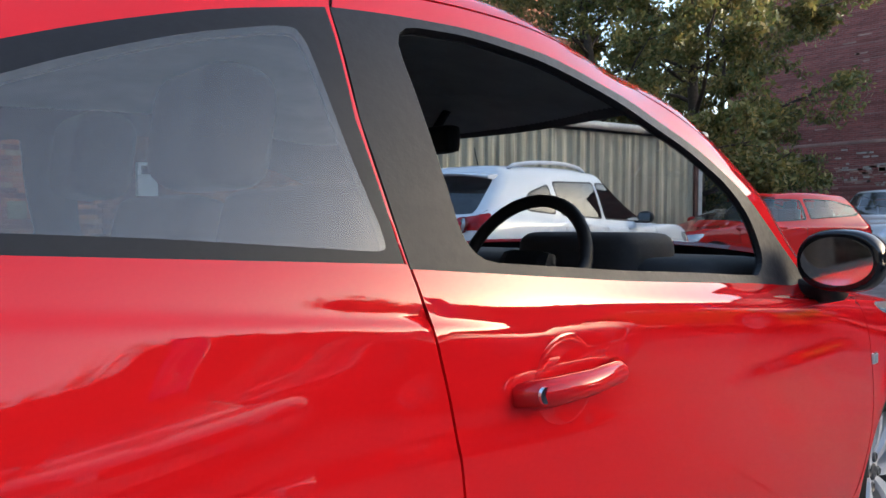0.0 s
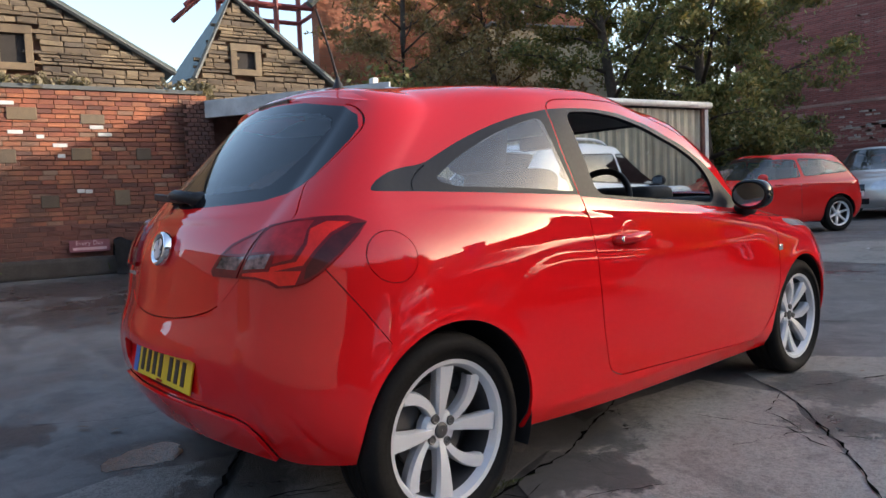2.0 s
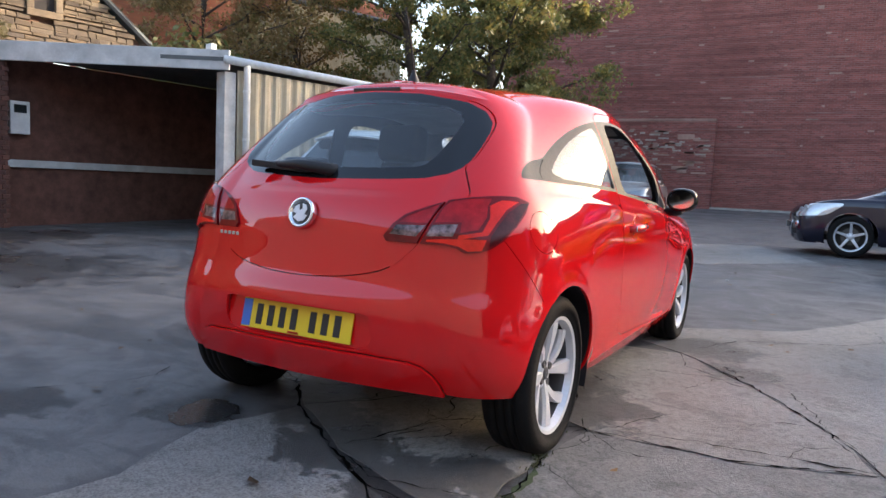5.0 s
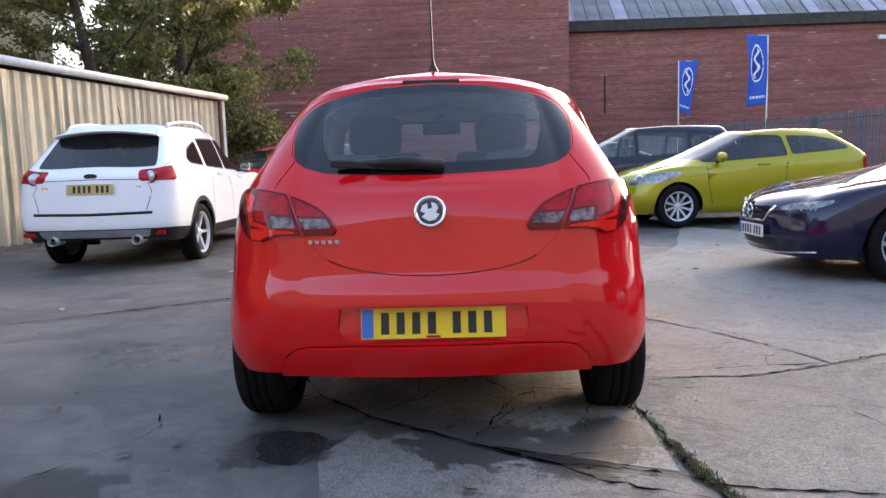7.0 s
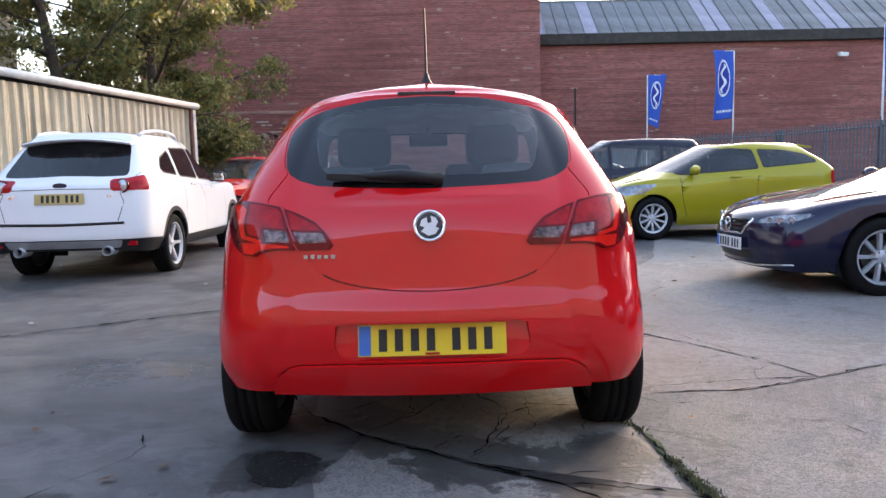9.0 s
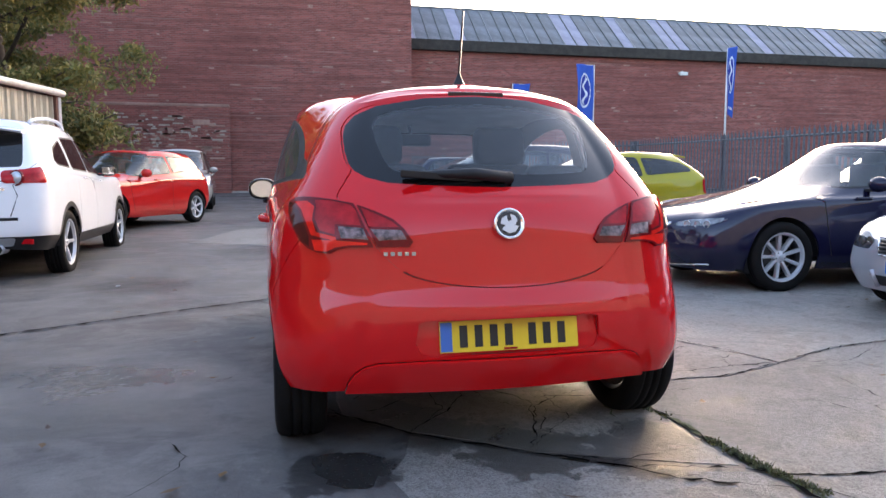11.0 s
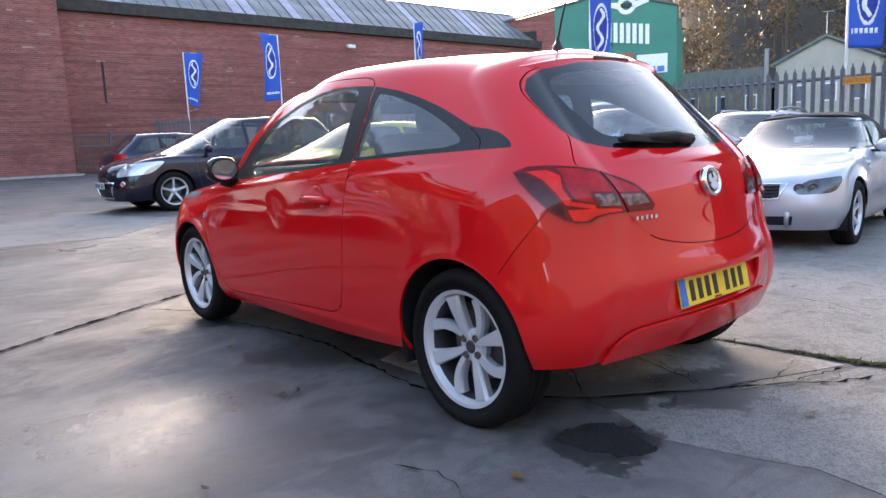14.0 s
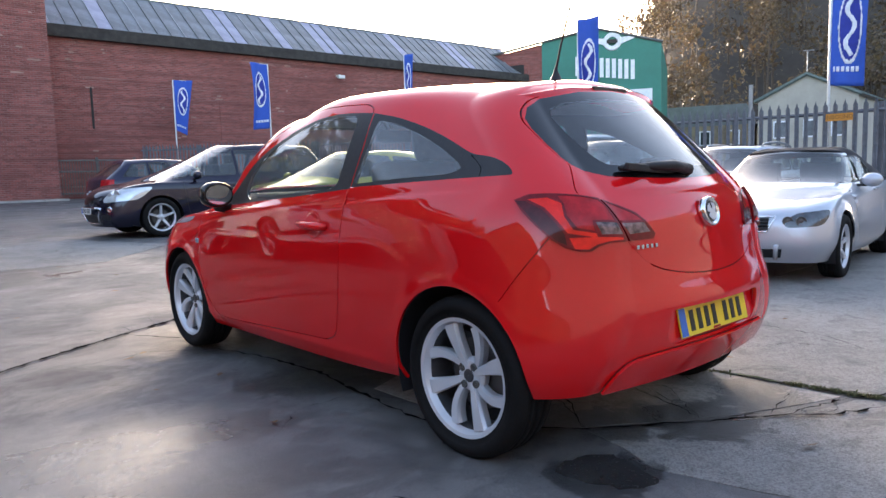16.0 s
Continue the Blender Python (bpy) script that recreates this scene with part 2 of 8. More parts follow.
def spline(ts, ps, q):
    """Natural cubic spline through ps at ts, evaluated at q (numpy, any trailing shape)."""
    ts, ps, q = np.asarray(ts, float), np.asarray(ps, float), np.asarray(q, float)
    n = len(ts)
    h = np.diff(ts)
    A = np.eye(n)
    r = np.zeros_like(ps)
    for i in range(1, n - 1):
        A[i, i - 1:i + 2] = h[i - 1], 2 * (h[i - 1] + h[i]), h[i]
        r[i] = 6 * ((ps[i + 1] - ps[i]) / h[i] - (ps[i] - ps[i - 1]) / h[i - 1])
    M = np.linalg.solve(A, r.reshape(n, -1)).reshape(ps.shape)
    k = np.clip(np.searchsorted(ts, q) - 1, 0, n - 2)
    tail = (slice(None),) + (None,) * (ps.ndim - 1)
    a, b, hh = (ts[k + 1] - q)[tail], (q - ts[k])[tail], h[k][tail]
    return (M[k] * a ** 3 + M[k + 1] * b ** 3) / (6 * hh) + (ps[k] / hh - M[k] * hh / 6) * a + (ps[k + 1] / hh - M[k + 1] * hh / 6) * b


def ring(u, yr, cr, rr, w, rf, cf, yf, z, blunt=1.25):
    """Half of one feature line round a car, from the middle of the tail (u 0) to the middle of the nose (u 1).
    yr, yf: tail and nose; cr, cf: how far they bow; rr, rf: corner radii; w: half widths along the side; z: heights at U_KNOTS."""
    wr, wf = w[0], w[-1]
    yc0, yc1 = yr + cr + rr * blunt, yf - cf - rf * blunt
    x, y = np.zeros_like(u), np.zeros_like(u)
    a = u <= 0.22
    s = u[a] / 0.22
    x[a], y[a] = (wr - rr) * s, yr + cr * s ** 2
    a = (u > 0.22) & (u <= 0.34)
    s = (u[a] - 0.22) / 0.12 * math.pi / 2
    x[a], y[a] = wr - rr + rr * np.sin(s), yr + cr + rr * blunt * (1 - np.cos(s))
    a = (u > 0.34) & (u <= 0.78)
    s = (u[a] - 0.34) / 0.44
    x[a], y[a] = spline(np.linspace(0, 1, len(w)), w, s), yc0 + (yc1 - yc0) * s
    a = (u > 0.78) & (u <= 0.88)
    s = (1 - (u[a] - 0.78) / 0.10) * math.pi / 2
    x[a], y[a] = wf - rf + rf * np.sin(s), yf - cf - rf * blunt * (1 - np.cos(s))
    a = u > 0.88
    s = (1 - u[a]) / 0.12
    x[a], y[a] = (wf - rf) * s, yf - cf * s ** 2
    zz = spline((-0.45, -0.34, -0.22, *U_KNOTS, 1.12, 1.22), (z[3], z[2], z[1], *z, z[-2], z[-3]), u)      # level across the middle
    return np.stack([x, y, zz], -1)


class Body:
    """The right half of a car's skin as a smooth surface over u (tail to nose) and v (the feature lines, from sill to roof)."""

    def __init__(self, rings, nu=241, nv=161, smooth=3, shape=None):
        u = np.linspace(0, 1, nu)
        R = np.stack([ring(u, **r) for r in rings])
        for _ in range(smooth):                      # rounds the joints between the stretches of a line
            pad = np.concatenate([R[:, 1:2] * (-1, 1, 1), R, R[:, -2:-1] * (-1, 1, 1)], 1)
            R = (pad[:, :-2] + 2 * pad[:, 1:-1] + pad[:, 2:]) / 4
        self.n = len(rings) - 1
        gap = np.linalg.norm(np.diff(R, axis=0), axis=-1).mean(1)
        chord = np.concatenate([[0], np.cumsum(np.sqrt(gap))])
        self.P = spline(chord, R, np.interp(np.linspace(0, self.n, nv), np.arange(self.n + 1), chord))
        if shape is not None:
            self.P = shape(self.P)
        self.P[..., 0] = np.maximum(self.P[..., 0], 0)
        self.P[-1, :, 0] = 0.0
        self.nu, self.nv = nu, nv
        du, dv = np.gradient(self.P, axis=1), np.gradient(self.P, axis=0)
        N = np.cross(du, dv)
        L = np.linalg.norm(N, axis=-1, keepdims=True)
        self.N = N / np.maximum(L, 1e-9)
        self.N[(L[..., 0] < 1e-9)] = (0, 0, 1)
        self.N[self.P[..., 0] < 1e-6, 0] = 0

    def at(self, uv, grid=None):
        """Places (or normals) on the skin at rows of (u, v)."""
        G = self.P if grid is None else grid
        uv = np.asarray(uv, float)
        a = np.clip(uv[:, 0], 0, 1) * (self.nu - 1)
        b = np.clip(uv[:, 1] / self.n, 0, 1) * (self.nv - 1)
        i, j = np.minimum(a.astype(int), self.nu - 2), np.minimum(b.astype(int), self.nv - 2)
        f, g = (a - i)[:, None], (b - j)[:, None]
        return (G[j, i] * (1 - f) + G[j, i + 1] * f) * (1 - g) + (G[j + 1, i] * (1 - f) + G[j + 1, i + 1] * f) * g

    def normal(self, uv):
        n = self.at(uv, self.N)
        return n / np.maximum(np.linalg.norm(n, axis=1, keepdims=True), 1e-9)

    def find(self, pts, axes, lo=(0, 0), hi=(1, 99)):
        """(u, v) of points given by two coordinates: axes "yz" for the flank, "xz" for the tail or nose, "xy" for the roof."""
        ix = ["xyz".index(a) for a in axes]
        whole = len(ix) == 3
        us, vs = np.linspace(0, 1, self.nu), np.linspace(0, self.n, self.nv)
        iu = np.where((us >= lo[0]) & (us <= hi[0]))[0]
        iv = np.where((vs >= lo[1]) & (vs <= hi[1]))[0]
        Q = self.P[np.ix_(iv, iu)][..., ix]
        out = []
        for p in np.asarray(pts, float):
            d = ((Q - p) ** 2).sum(-1)
            j, i = np.unravel_index(d.argmin(), d.shape)
            uv = np.array([us[iu[i]], vs[iv[j]]])
            for _ in range(4):
                e = 1e-3
                q = self.at([uv, uv + (e, 0), uv + (0, e * self.n)])[:, ix]
                J = np.stack([(q[1] - q[0]) / e, (q[2] - q[0]) / (e * self.n)], 1)
                if not whole and abs(np.linalg.det(J)) < 1e-9:
                    break
                step = np.linalg.lstsq(J, p - q[0], rcond=None)[0]
                uv = uv + np.clip(step, (-0.02, -0.3), (0.02, 0.3))
                uv = np.clip(uv, (lo[0], lo[1]), (hi[0], min(hi[1], self.n)))
            out.append(uv)
        return np.array(out)


def inside(poly, pts):
    """Which of pts lie inside the closed polygon."""
    poly, pts = np.asarray(poly), np.asarray(pts)
    hit = np.zeros(len(pts), bool)
    x, y = pts[:, 0], pts[:, 1]
    for (x0, y0), (x1, y1) in zip(poly, np.roll(poly, -1, 0)):
        c = (y0 > y) != (y1 > y)
        if c.any():
            hit[c] ^= x[c] < (x1 - x0) * (y[c] - y0) / (y1 - y0) + x0
    return hit


def cut_skin(body, regions, nu, nv):
    """Cuts the skin along closed outlines in (u, v). regions: (name, outline), later ones lie over earlier ones.
    Returns the (u, v) of all corners and, for each name, its triangles; what lies in none is "rest"."""
    from mathutils import geometry
    k = 1.0 / body.n
    pts, edges = [], []
    for _, poly in regions:
        s = len(pts)
        pts += [Vector((a, b * k)) for a, b in poly]
        edges += [(s + i, s + (i + 1) % len(poly)) for i in range(len(poly))]
    us, vs = np.linspace(0, 1, nu), np.linspace(0, 1, nv)
    base = len(pts)
    pts += [Vector((a, b)) for b in vs for a in us]
    edges += [(base + j * nu + c, base + (j + 1) * nu + c) for j in range(nv - 1) for c in (0, nu - 1)]
    V, _, F, *_ = geometry.delaunay_2d_cdt(pts, edges, [], 0, 1e-6)
    uv = np.array([(p.x, p.y * body.n) for p in V])
    tri = np.array([f for f in F if len(f) == 3])
    mid = uv[tri].mean(1)
    keep = (mid[:, 0] > 0) & (mid[:, 0] < 1) & (mid[:, 1] > 0) & (mid[:, 1] < body.n)
    tri, mid = tri[keep], mid[keep]
    label = np.zeros(len(tri), int)
    for n, (_, poly) in enumerate(regions):
        label[inside(poly, mid)] = n + 1
    names = ["rest"] + [r[0] for r in regions]
    out = {}
    for n, name in enumerate(names):
        t = tri[label == n]
        if len(t):
            out[name] = np.concatenate([out[name], t]) if name in out else t
    return uv, out


def skin_part(name, body, uv, tris, material, parent, side=1, lift=0.0, depth=0.012, both=False, label=""):
    """One panel of the skin, with folded edges of the given depth. side -1 mirrors it; both makes it span the middle."""
    used, inv = np.unique(tris, return_inverse=True)
    inv = inv.reshape(-1, 3)
    P, N = body.at(uv[used]), body.normal(uv[used])
    P = P + N * lift
    a, b, c = P[inv[:, 0]], P[inv[:, 1]], P[inv[:, 2]]
    fn = np.cross(b - a, c - a)
    area = np.linalg.norm(fn, axis=1)
    flip = (fn * N[inv].sum(1)).sum(1) < 0
    inv[flip] = inv[flip][:, ::-1]
    inv = inv[area > 1e-10]
    if both:
        n0 = len(P)
        mirror = {}
        idx = np.arange(n0) + n0
        for i in np.where(P[:, 0] < 1e-5)[0]:
            idx[i] = i
        P = np.concatenate([P, P * (-1, 1, 1)])
        N = np.concatenate([N, N * (-1, 1, 1)])
        inv = np.concatenate([inv, idx[inv][:, ::-1]])
    elif side < 0:
        P, N, inv = P * (-1, 1, 1), N * (-1, 1, 1), inv[:, ::-1]
    loops = N[inv].reshape(-1, 3)
    if depth:
        e = np.concatenate([inv[:, [0, 1]], inv[:, [1, 2]], inv[:, [2, 0]]])
        key = set(map(tuple, e))
        rim = np.array([x for x in e if (x[1], x[0]) not in key])
        if len(rim):
            ea, eb = P[rim[:, 0]], P[rim[:, 1]]
            en = np.cross(eb - ea, N[rim[:, 0]])
            en /= np.maximum(np.linalg.norm(en, axis=1, keepdims=True), 1e-9)
            edge_v, back = np.unique(rim, return_inverse=True)
            back = back.reshape(-1, 2) + len(P)
            P = np.concatenate([P, P[edge_v] - N[edge_v] * depth])
            loops = np.concatenate([loops, np.repeat(en, 3, 0), np.repeat(en, 3, 0)])
            inv = np.concatenate([inv, np.stack([rim[:, 1], rim[:, 0], back[:, 0]], 1), np.stack([rim[:, 1], back[:, 0], back[:, 1]], 1)])
    me = bpy.data.meshes.new(name)
    me.from_pydata(P.tolist(), [], inv.tolist())
    me.shade_smooth()
    me.normals_split_custom_set(loops.tolist())
    for m in material if isinstance(material, (list, tuple)) else (material,):
        me.materials.append(m)
    ob = new(name, me)
    ob.parent = parent
    return tagged(ob, label)


def rect(u0, u1, v0, v1, n=10, r=0.0, sk=0.0):
    """An outline in (u, v), a rounded rectangle leaning by sk in u from bottom to top."""
    out = []
    k = 4 if r else 1
    rv = r * 14
    for cu, cv, a0 in ((u1 - r, v1 - rv, 0), (u0 + r, v1 - rv, 90), (u0 + r, v0 + rv, 180), (u1 - r, v0 + rv, 270)):
        for i in range(k + 1 if r else 1):
            a = radians(a0 + 90 * i / k) if r else 0
            p = (cu + r * math.cos(a), cv + rv * math.sin(a)) if r else (cu, cv)
            out.append((p[0] + sk * (p[1] - v0) / max(v1 - v0, 1e-6), p[1]))
    dense = []
    for p, q in zip(out, out[1:] + out[:1]):
        m = max(1, int(max(abs(q[0] - p[0]) / 0.02, abs(q[1] - p[1]) / 0.25)))
        dense += [(p[0] + (q[0] - p[0]) * i / m, p[1] + (q[1] - p[1]) * i / m) for i in range(m)]
    return dense


# ---------------------------------------------------------------- wheels
def wheel(parent, x, y, r=0.31, width=0.195, spokes=5, rim_r=0.205, style="twin", alloy=None, out=1):
    """A wheel under its car: tyre with tread, rim, spokes, brake disc, hub cap. out: +1 or -1, the side that faces outwards."""
    alloy = alloy or ALLOY
    w = width / 2
    tyre = part("tyre", lathe_bm([(rim_r - 0.004, -w * 0.8), (rim_r + 0.012, -w * 0.98), (r - 0.055, -w * 1.04), (r - 0.02, -w * 0.97), (r - 0.006, -w * 0.82),
                                  (r, -w * 0.55), (r, -w * 0.42), (r - 0.008, -w * 0.40), (r - 0.008, -w * 0.33), (r, -w * 0.31),
                                  (r, -w * 0.06), (r - 0.008, -w * 0.04), (r - 0.008, w * 0.04), (r, w * 0.06),
                                  (r, w * 0.31), (r - 0.008, w * 0.33), (r - 0.008, w * 0.40), (r, w * 0.42), (r, w * 0.55), (r - 0.006, w * 0.82), (r - 0.02, w * 0.97),
                                  (r - 0.055, w * 1.04), (rim_r + 0.03, w * 1.0), (rim_r + 0.012, w * 0.98), (rim_r - 0.004, w * 0.8)], steps=56), RUBBER, None, smooth=True)
    barrel = part("rim_barrel", lathe_bm([(rim_r - 0.012, -w * 0.75), (rim_r - 0.026, -w * 0.5), (rim_r - 0.026, w * 0.4), (rim_r - 0.018, w * 0.66)], steps=56), RIM_SHADE_HUB_GREY, None, smooth=True)
    rim_bm = lathe_bm([(rim_r - 0.022, w * 0.58), (rim_r - 0.016, w * 0.72), (rim_r - 0.010, w * 0.86), (rim_r + 0.004, w * 0.9), (rim_r + 0.004, w * 0.8)], steps=56)
    def spoke(track, hw0, hw1, back=0.0):
        rows = []
        for k in range(9):
            q = k / 8
            rad, ang = track(q)
            hw = hw0 + (hw1 - hw0) * q
            depth = w * (0.64 - 0.20 * (1 - q) ** 2 + 0.09 * q) - back
            e = 1e-3
            r2, a2 = track(q + e)
            tx, ty = r2 * math.cos(a2) - rad * math.cos(ang), r2 * math.sin(a2) - rad * math.sin(ang)
            L = math.hypot(tx, ty)
            nx, ny = -ty / L, tx / L
            px, py = rad * math.cos(ang), rad * math.sin(ang)
            rows.append([rim_bm.verts.new((h, px + nx * off, py + ny * off)) for off, h in
                         ((-hw, depth - 0.014), (-hw * 0.78, depth), (hw * 0.78, depth), (hw, depth - 0.014), (hw * 0.8, depth - 0.045), (-hw * 0.8, depth - 0.045))])
        for r0, r1 in zip(rows, rows[1:]):
            for i in range(6):
                rim_bm.faces.new((r0[i], r1[i], r1[(i + 1) % 6], r0[(i + 1) % 6]))
    for k in range(spokes):
        a0 = 2 * math.pi * k / spokes
        reach = rim_r - 0.012 - 0.05
        if style == "swirl":
            spoke(lambda q: (0.03 + (reach + 0.012) * q, a0 - 0.06 * q), 0.011, 0.035)
            spoke(lambda q: (0.045 + (reach - 0.003) * q, a0 + 0.44 + 0.42 * max(0.0, q) ** 1.4), 0.012, 0.024, 0.005)
        else:
            spoke(lambda q: (0.04 + reach * q, a0), 0.024 * 5 / max(spokes, 5), 0.018)
            if style == "vee":
                spoke(lambda q: (0.04 + reach * q, a0 + 0.26 * q), 0.015, 0.012)
    rim_bm = lathe_bm([(0.001, w * 0.44), (0.03, w * 0.44), (0.058, w * 0.39), (0.068, w * 0.25), (0.068, 0)] if style == "swirl" else [(0.001, w * 0.60), (0.03, w * 0.60), (0.055, w * 0.52), (0.062, w * 0.3), (0.062, 0)], steps=24, bm=rim_bm)
    bmesh.ops.recalc_face_normals(rim_bm, faces=rim_bm.faces)
    rim = part("rim", rim_bm, alloy, None)
    disc = part("brake_disc", lathe_bm([(0.06, -w * 0.1), (0.14, -w * 0.1), (0.14, -w * 0.25), (0.06, -w * 0.25)], steps=32), DARK_STEEL, None)
    well = part("hub_well", lathe_bm([(0.001, -w * 0.55), (rim_r - 0.03, -w * 0.55), (rim_r - 0.03, -w * 0.62), (0.001, -w * 0.62)], steps=24), BLACK, None)
    hub = part("hub_cap", lathe_bm([(0.001, w * (0.50 if style == "swirl" else 0.70)), (0.018, w * (0.50 if style == "swirl" else 0.70)), (0.025, w * (0.47 if style == "swirl" else 0.66)), (0.027, w * 0.40)], steps=20), RIM_SHADE_HUB_GREY if style == "swirl" else alloy, None)
    nuts = []
    for k in range(4 if style == "swirl" else 5):
        an = 2 * math.pi * (k + (0.32 if style == "swirl" else 0.5)) / (4 if style == "swirl" else 5)
        b = lathe_bm([(0.001, w * 0.47), (0.009, w * 0.47), (0.013, w * 0.50), (0.016, w * 0.46), (0.016, w * 0.3)], steps=10) if style == "swirl" else lathe_bm([(0.001, w * 0.57), (0.007, w * 0.57), (0.009, w * 0.5), (0.009, w * 0.4)], steps=6)
        bmesh.ops.translate(b, vec=(0, 0.045 * math.cos(an), 0.045 * math.sin(an)), verts=b.verts)
        nuts.append(part("wheel_bolt", b, DARK_STEEL, None))
    hold = part("wheel", lathe_bm([(0.02, -w * 0.9), (0.055, -w * 0.9), (0.055, w * 0.2), (0.02, w * 0.2)], steps=16), DARK_STEEL, parent)
    hold.matrix_local = pose(x, y, r, 0, 0, 0 if out > 0 else 180)
    for o in (tyre, rim, barrel, disc, well, hub, *nuts):
        o.parent = hold
    return hold


def copy_wheel(src, parent, x, y, r, out, spin=0.0):
    w = copy_thing(src, pose(x, y, r, 0, 0, 0 if out > 0 else 180) @ pose(0, 0, 0, spin))
    w.parent = parent
    return w


def arch_liner(parent, y, z, x0, x1, r, side, skin=None):
    """The dark tub behind a wheel opening."""
    b = bmesh.new()
    prev = None
    for k in range(25):
        a = -0.40 + (math.pi + 0.42) * (k / 24)
        edge = x1
        if skin is not None:
            c = min(max(a, 0.02), math.pi - 0.02)
            uv = skin.find([(y + r * math.cos(c), z + r * math.sin(c))], "yz", (0.2, 0), (0.95, 4.2))
            edge = float(skin.at(uv)[0][0]) - 0.006
        row = [b.verts.new((side * x, y + r * math.cos(a), z + r * math.sin(a))) for x in (edge, x0)]
        if prev:
            b.faces.new((prev[0], row[0], row[1], prev[1]))
        prev = row
    return part("wheel_arch_liner", b, BLACK, parent, smooth=True)


# ---------------------------------------------------------------- the parked cars
def bars_on_plate(parent, n_left, n_right, m, w=0.52, h=0.111, face=None, band=True):
    """A number plate with plain bars for its writing, blue band at one end."""
    pl = part("number_plate", box_bm((w, 0.006, h), bevel=0.002), face or PLATE_Y, parent)
    pl.matrix_local = m
    if band:
        part("blue_band", box_bm((0.042, 0.0032, h - 0.008), (-w / 2 + 0.024, -0.0036, 0)), PLATE_B, pl)
    xs, x = [], -w / 2 + 0.075
    cw = 0.045
    for k in range(n_left):
        xs.append(x)
        x += cw + 0.011
    x += 0.033
    for k in range(n_right):
        xs.append(x)
        x += cw + 0.011
    for k, cx in enumerate(xs):
        part("plate_bar", box_bm((0.017 + 0.012 * ((k * 3) % 3 == 0), 0.002, 0.078), (cx + 0.012, -0.004, 0)), INK, pl)
    return pl


def soft_outline(pts, grow=0.0):
    """A closed (y, z) outline with softened corners, pushed outwards by grow."""
    P = [np.array(p, float) for p in pts]
    c = sum(P) / len(P)
    if grow:
        P = [p + np.sign(p - c) * np.minimum(np.abs(p - c), grow) for p in P]
    out = []
    for i, p in enumerate(P):
        a, b = P[i - 1], P[(i + 1) % len(P)]
        s, e = p + (a - p) * min(0.4, 0.05 / np.linalg.norm(a - p)), p + (b - p) * min(0.4, 0.05 / np.linalg.norm(b - p))
        for k in range(4):
            w = k / 3
            out.append(tuple((1 - w) ** 2 * s + 2 * w * (1 - w) * p + w * w * e))
    dense = []
    for p, q in zip(out, out[1:] + out[:1]):
        m = max(1, int(math.dist(p, q) / 0.06))
        dense += [tuple(u + (v - u) * i / m for u, v in zip(p, q)) for i in range(m)]
    return dense


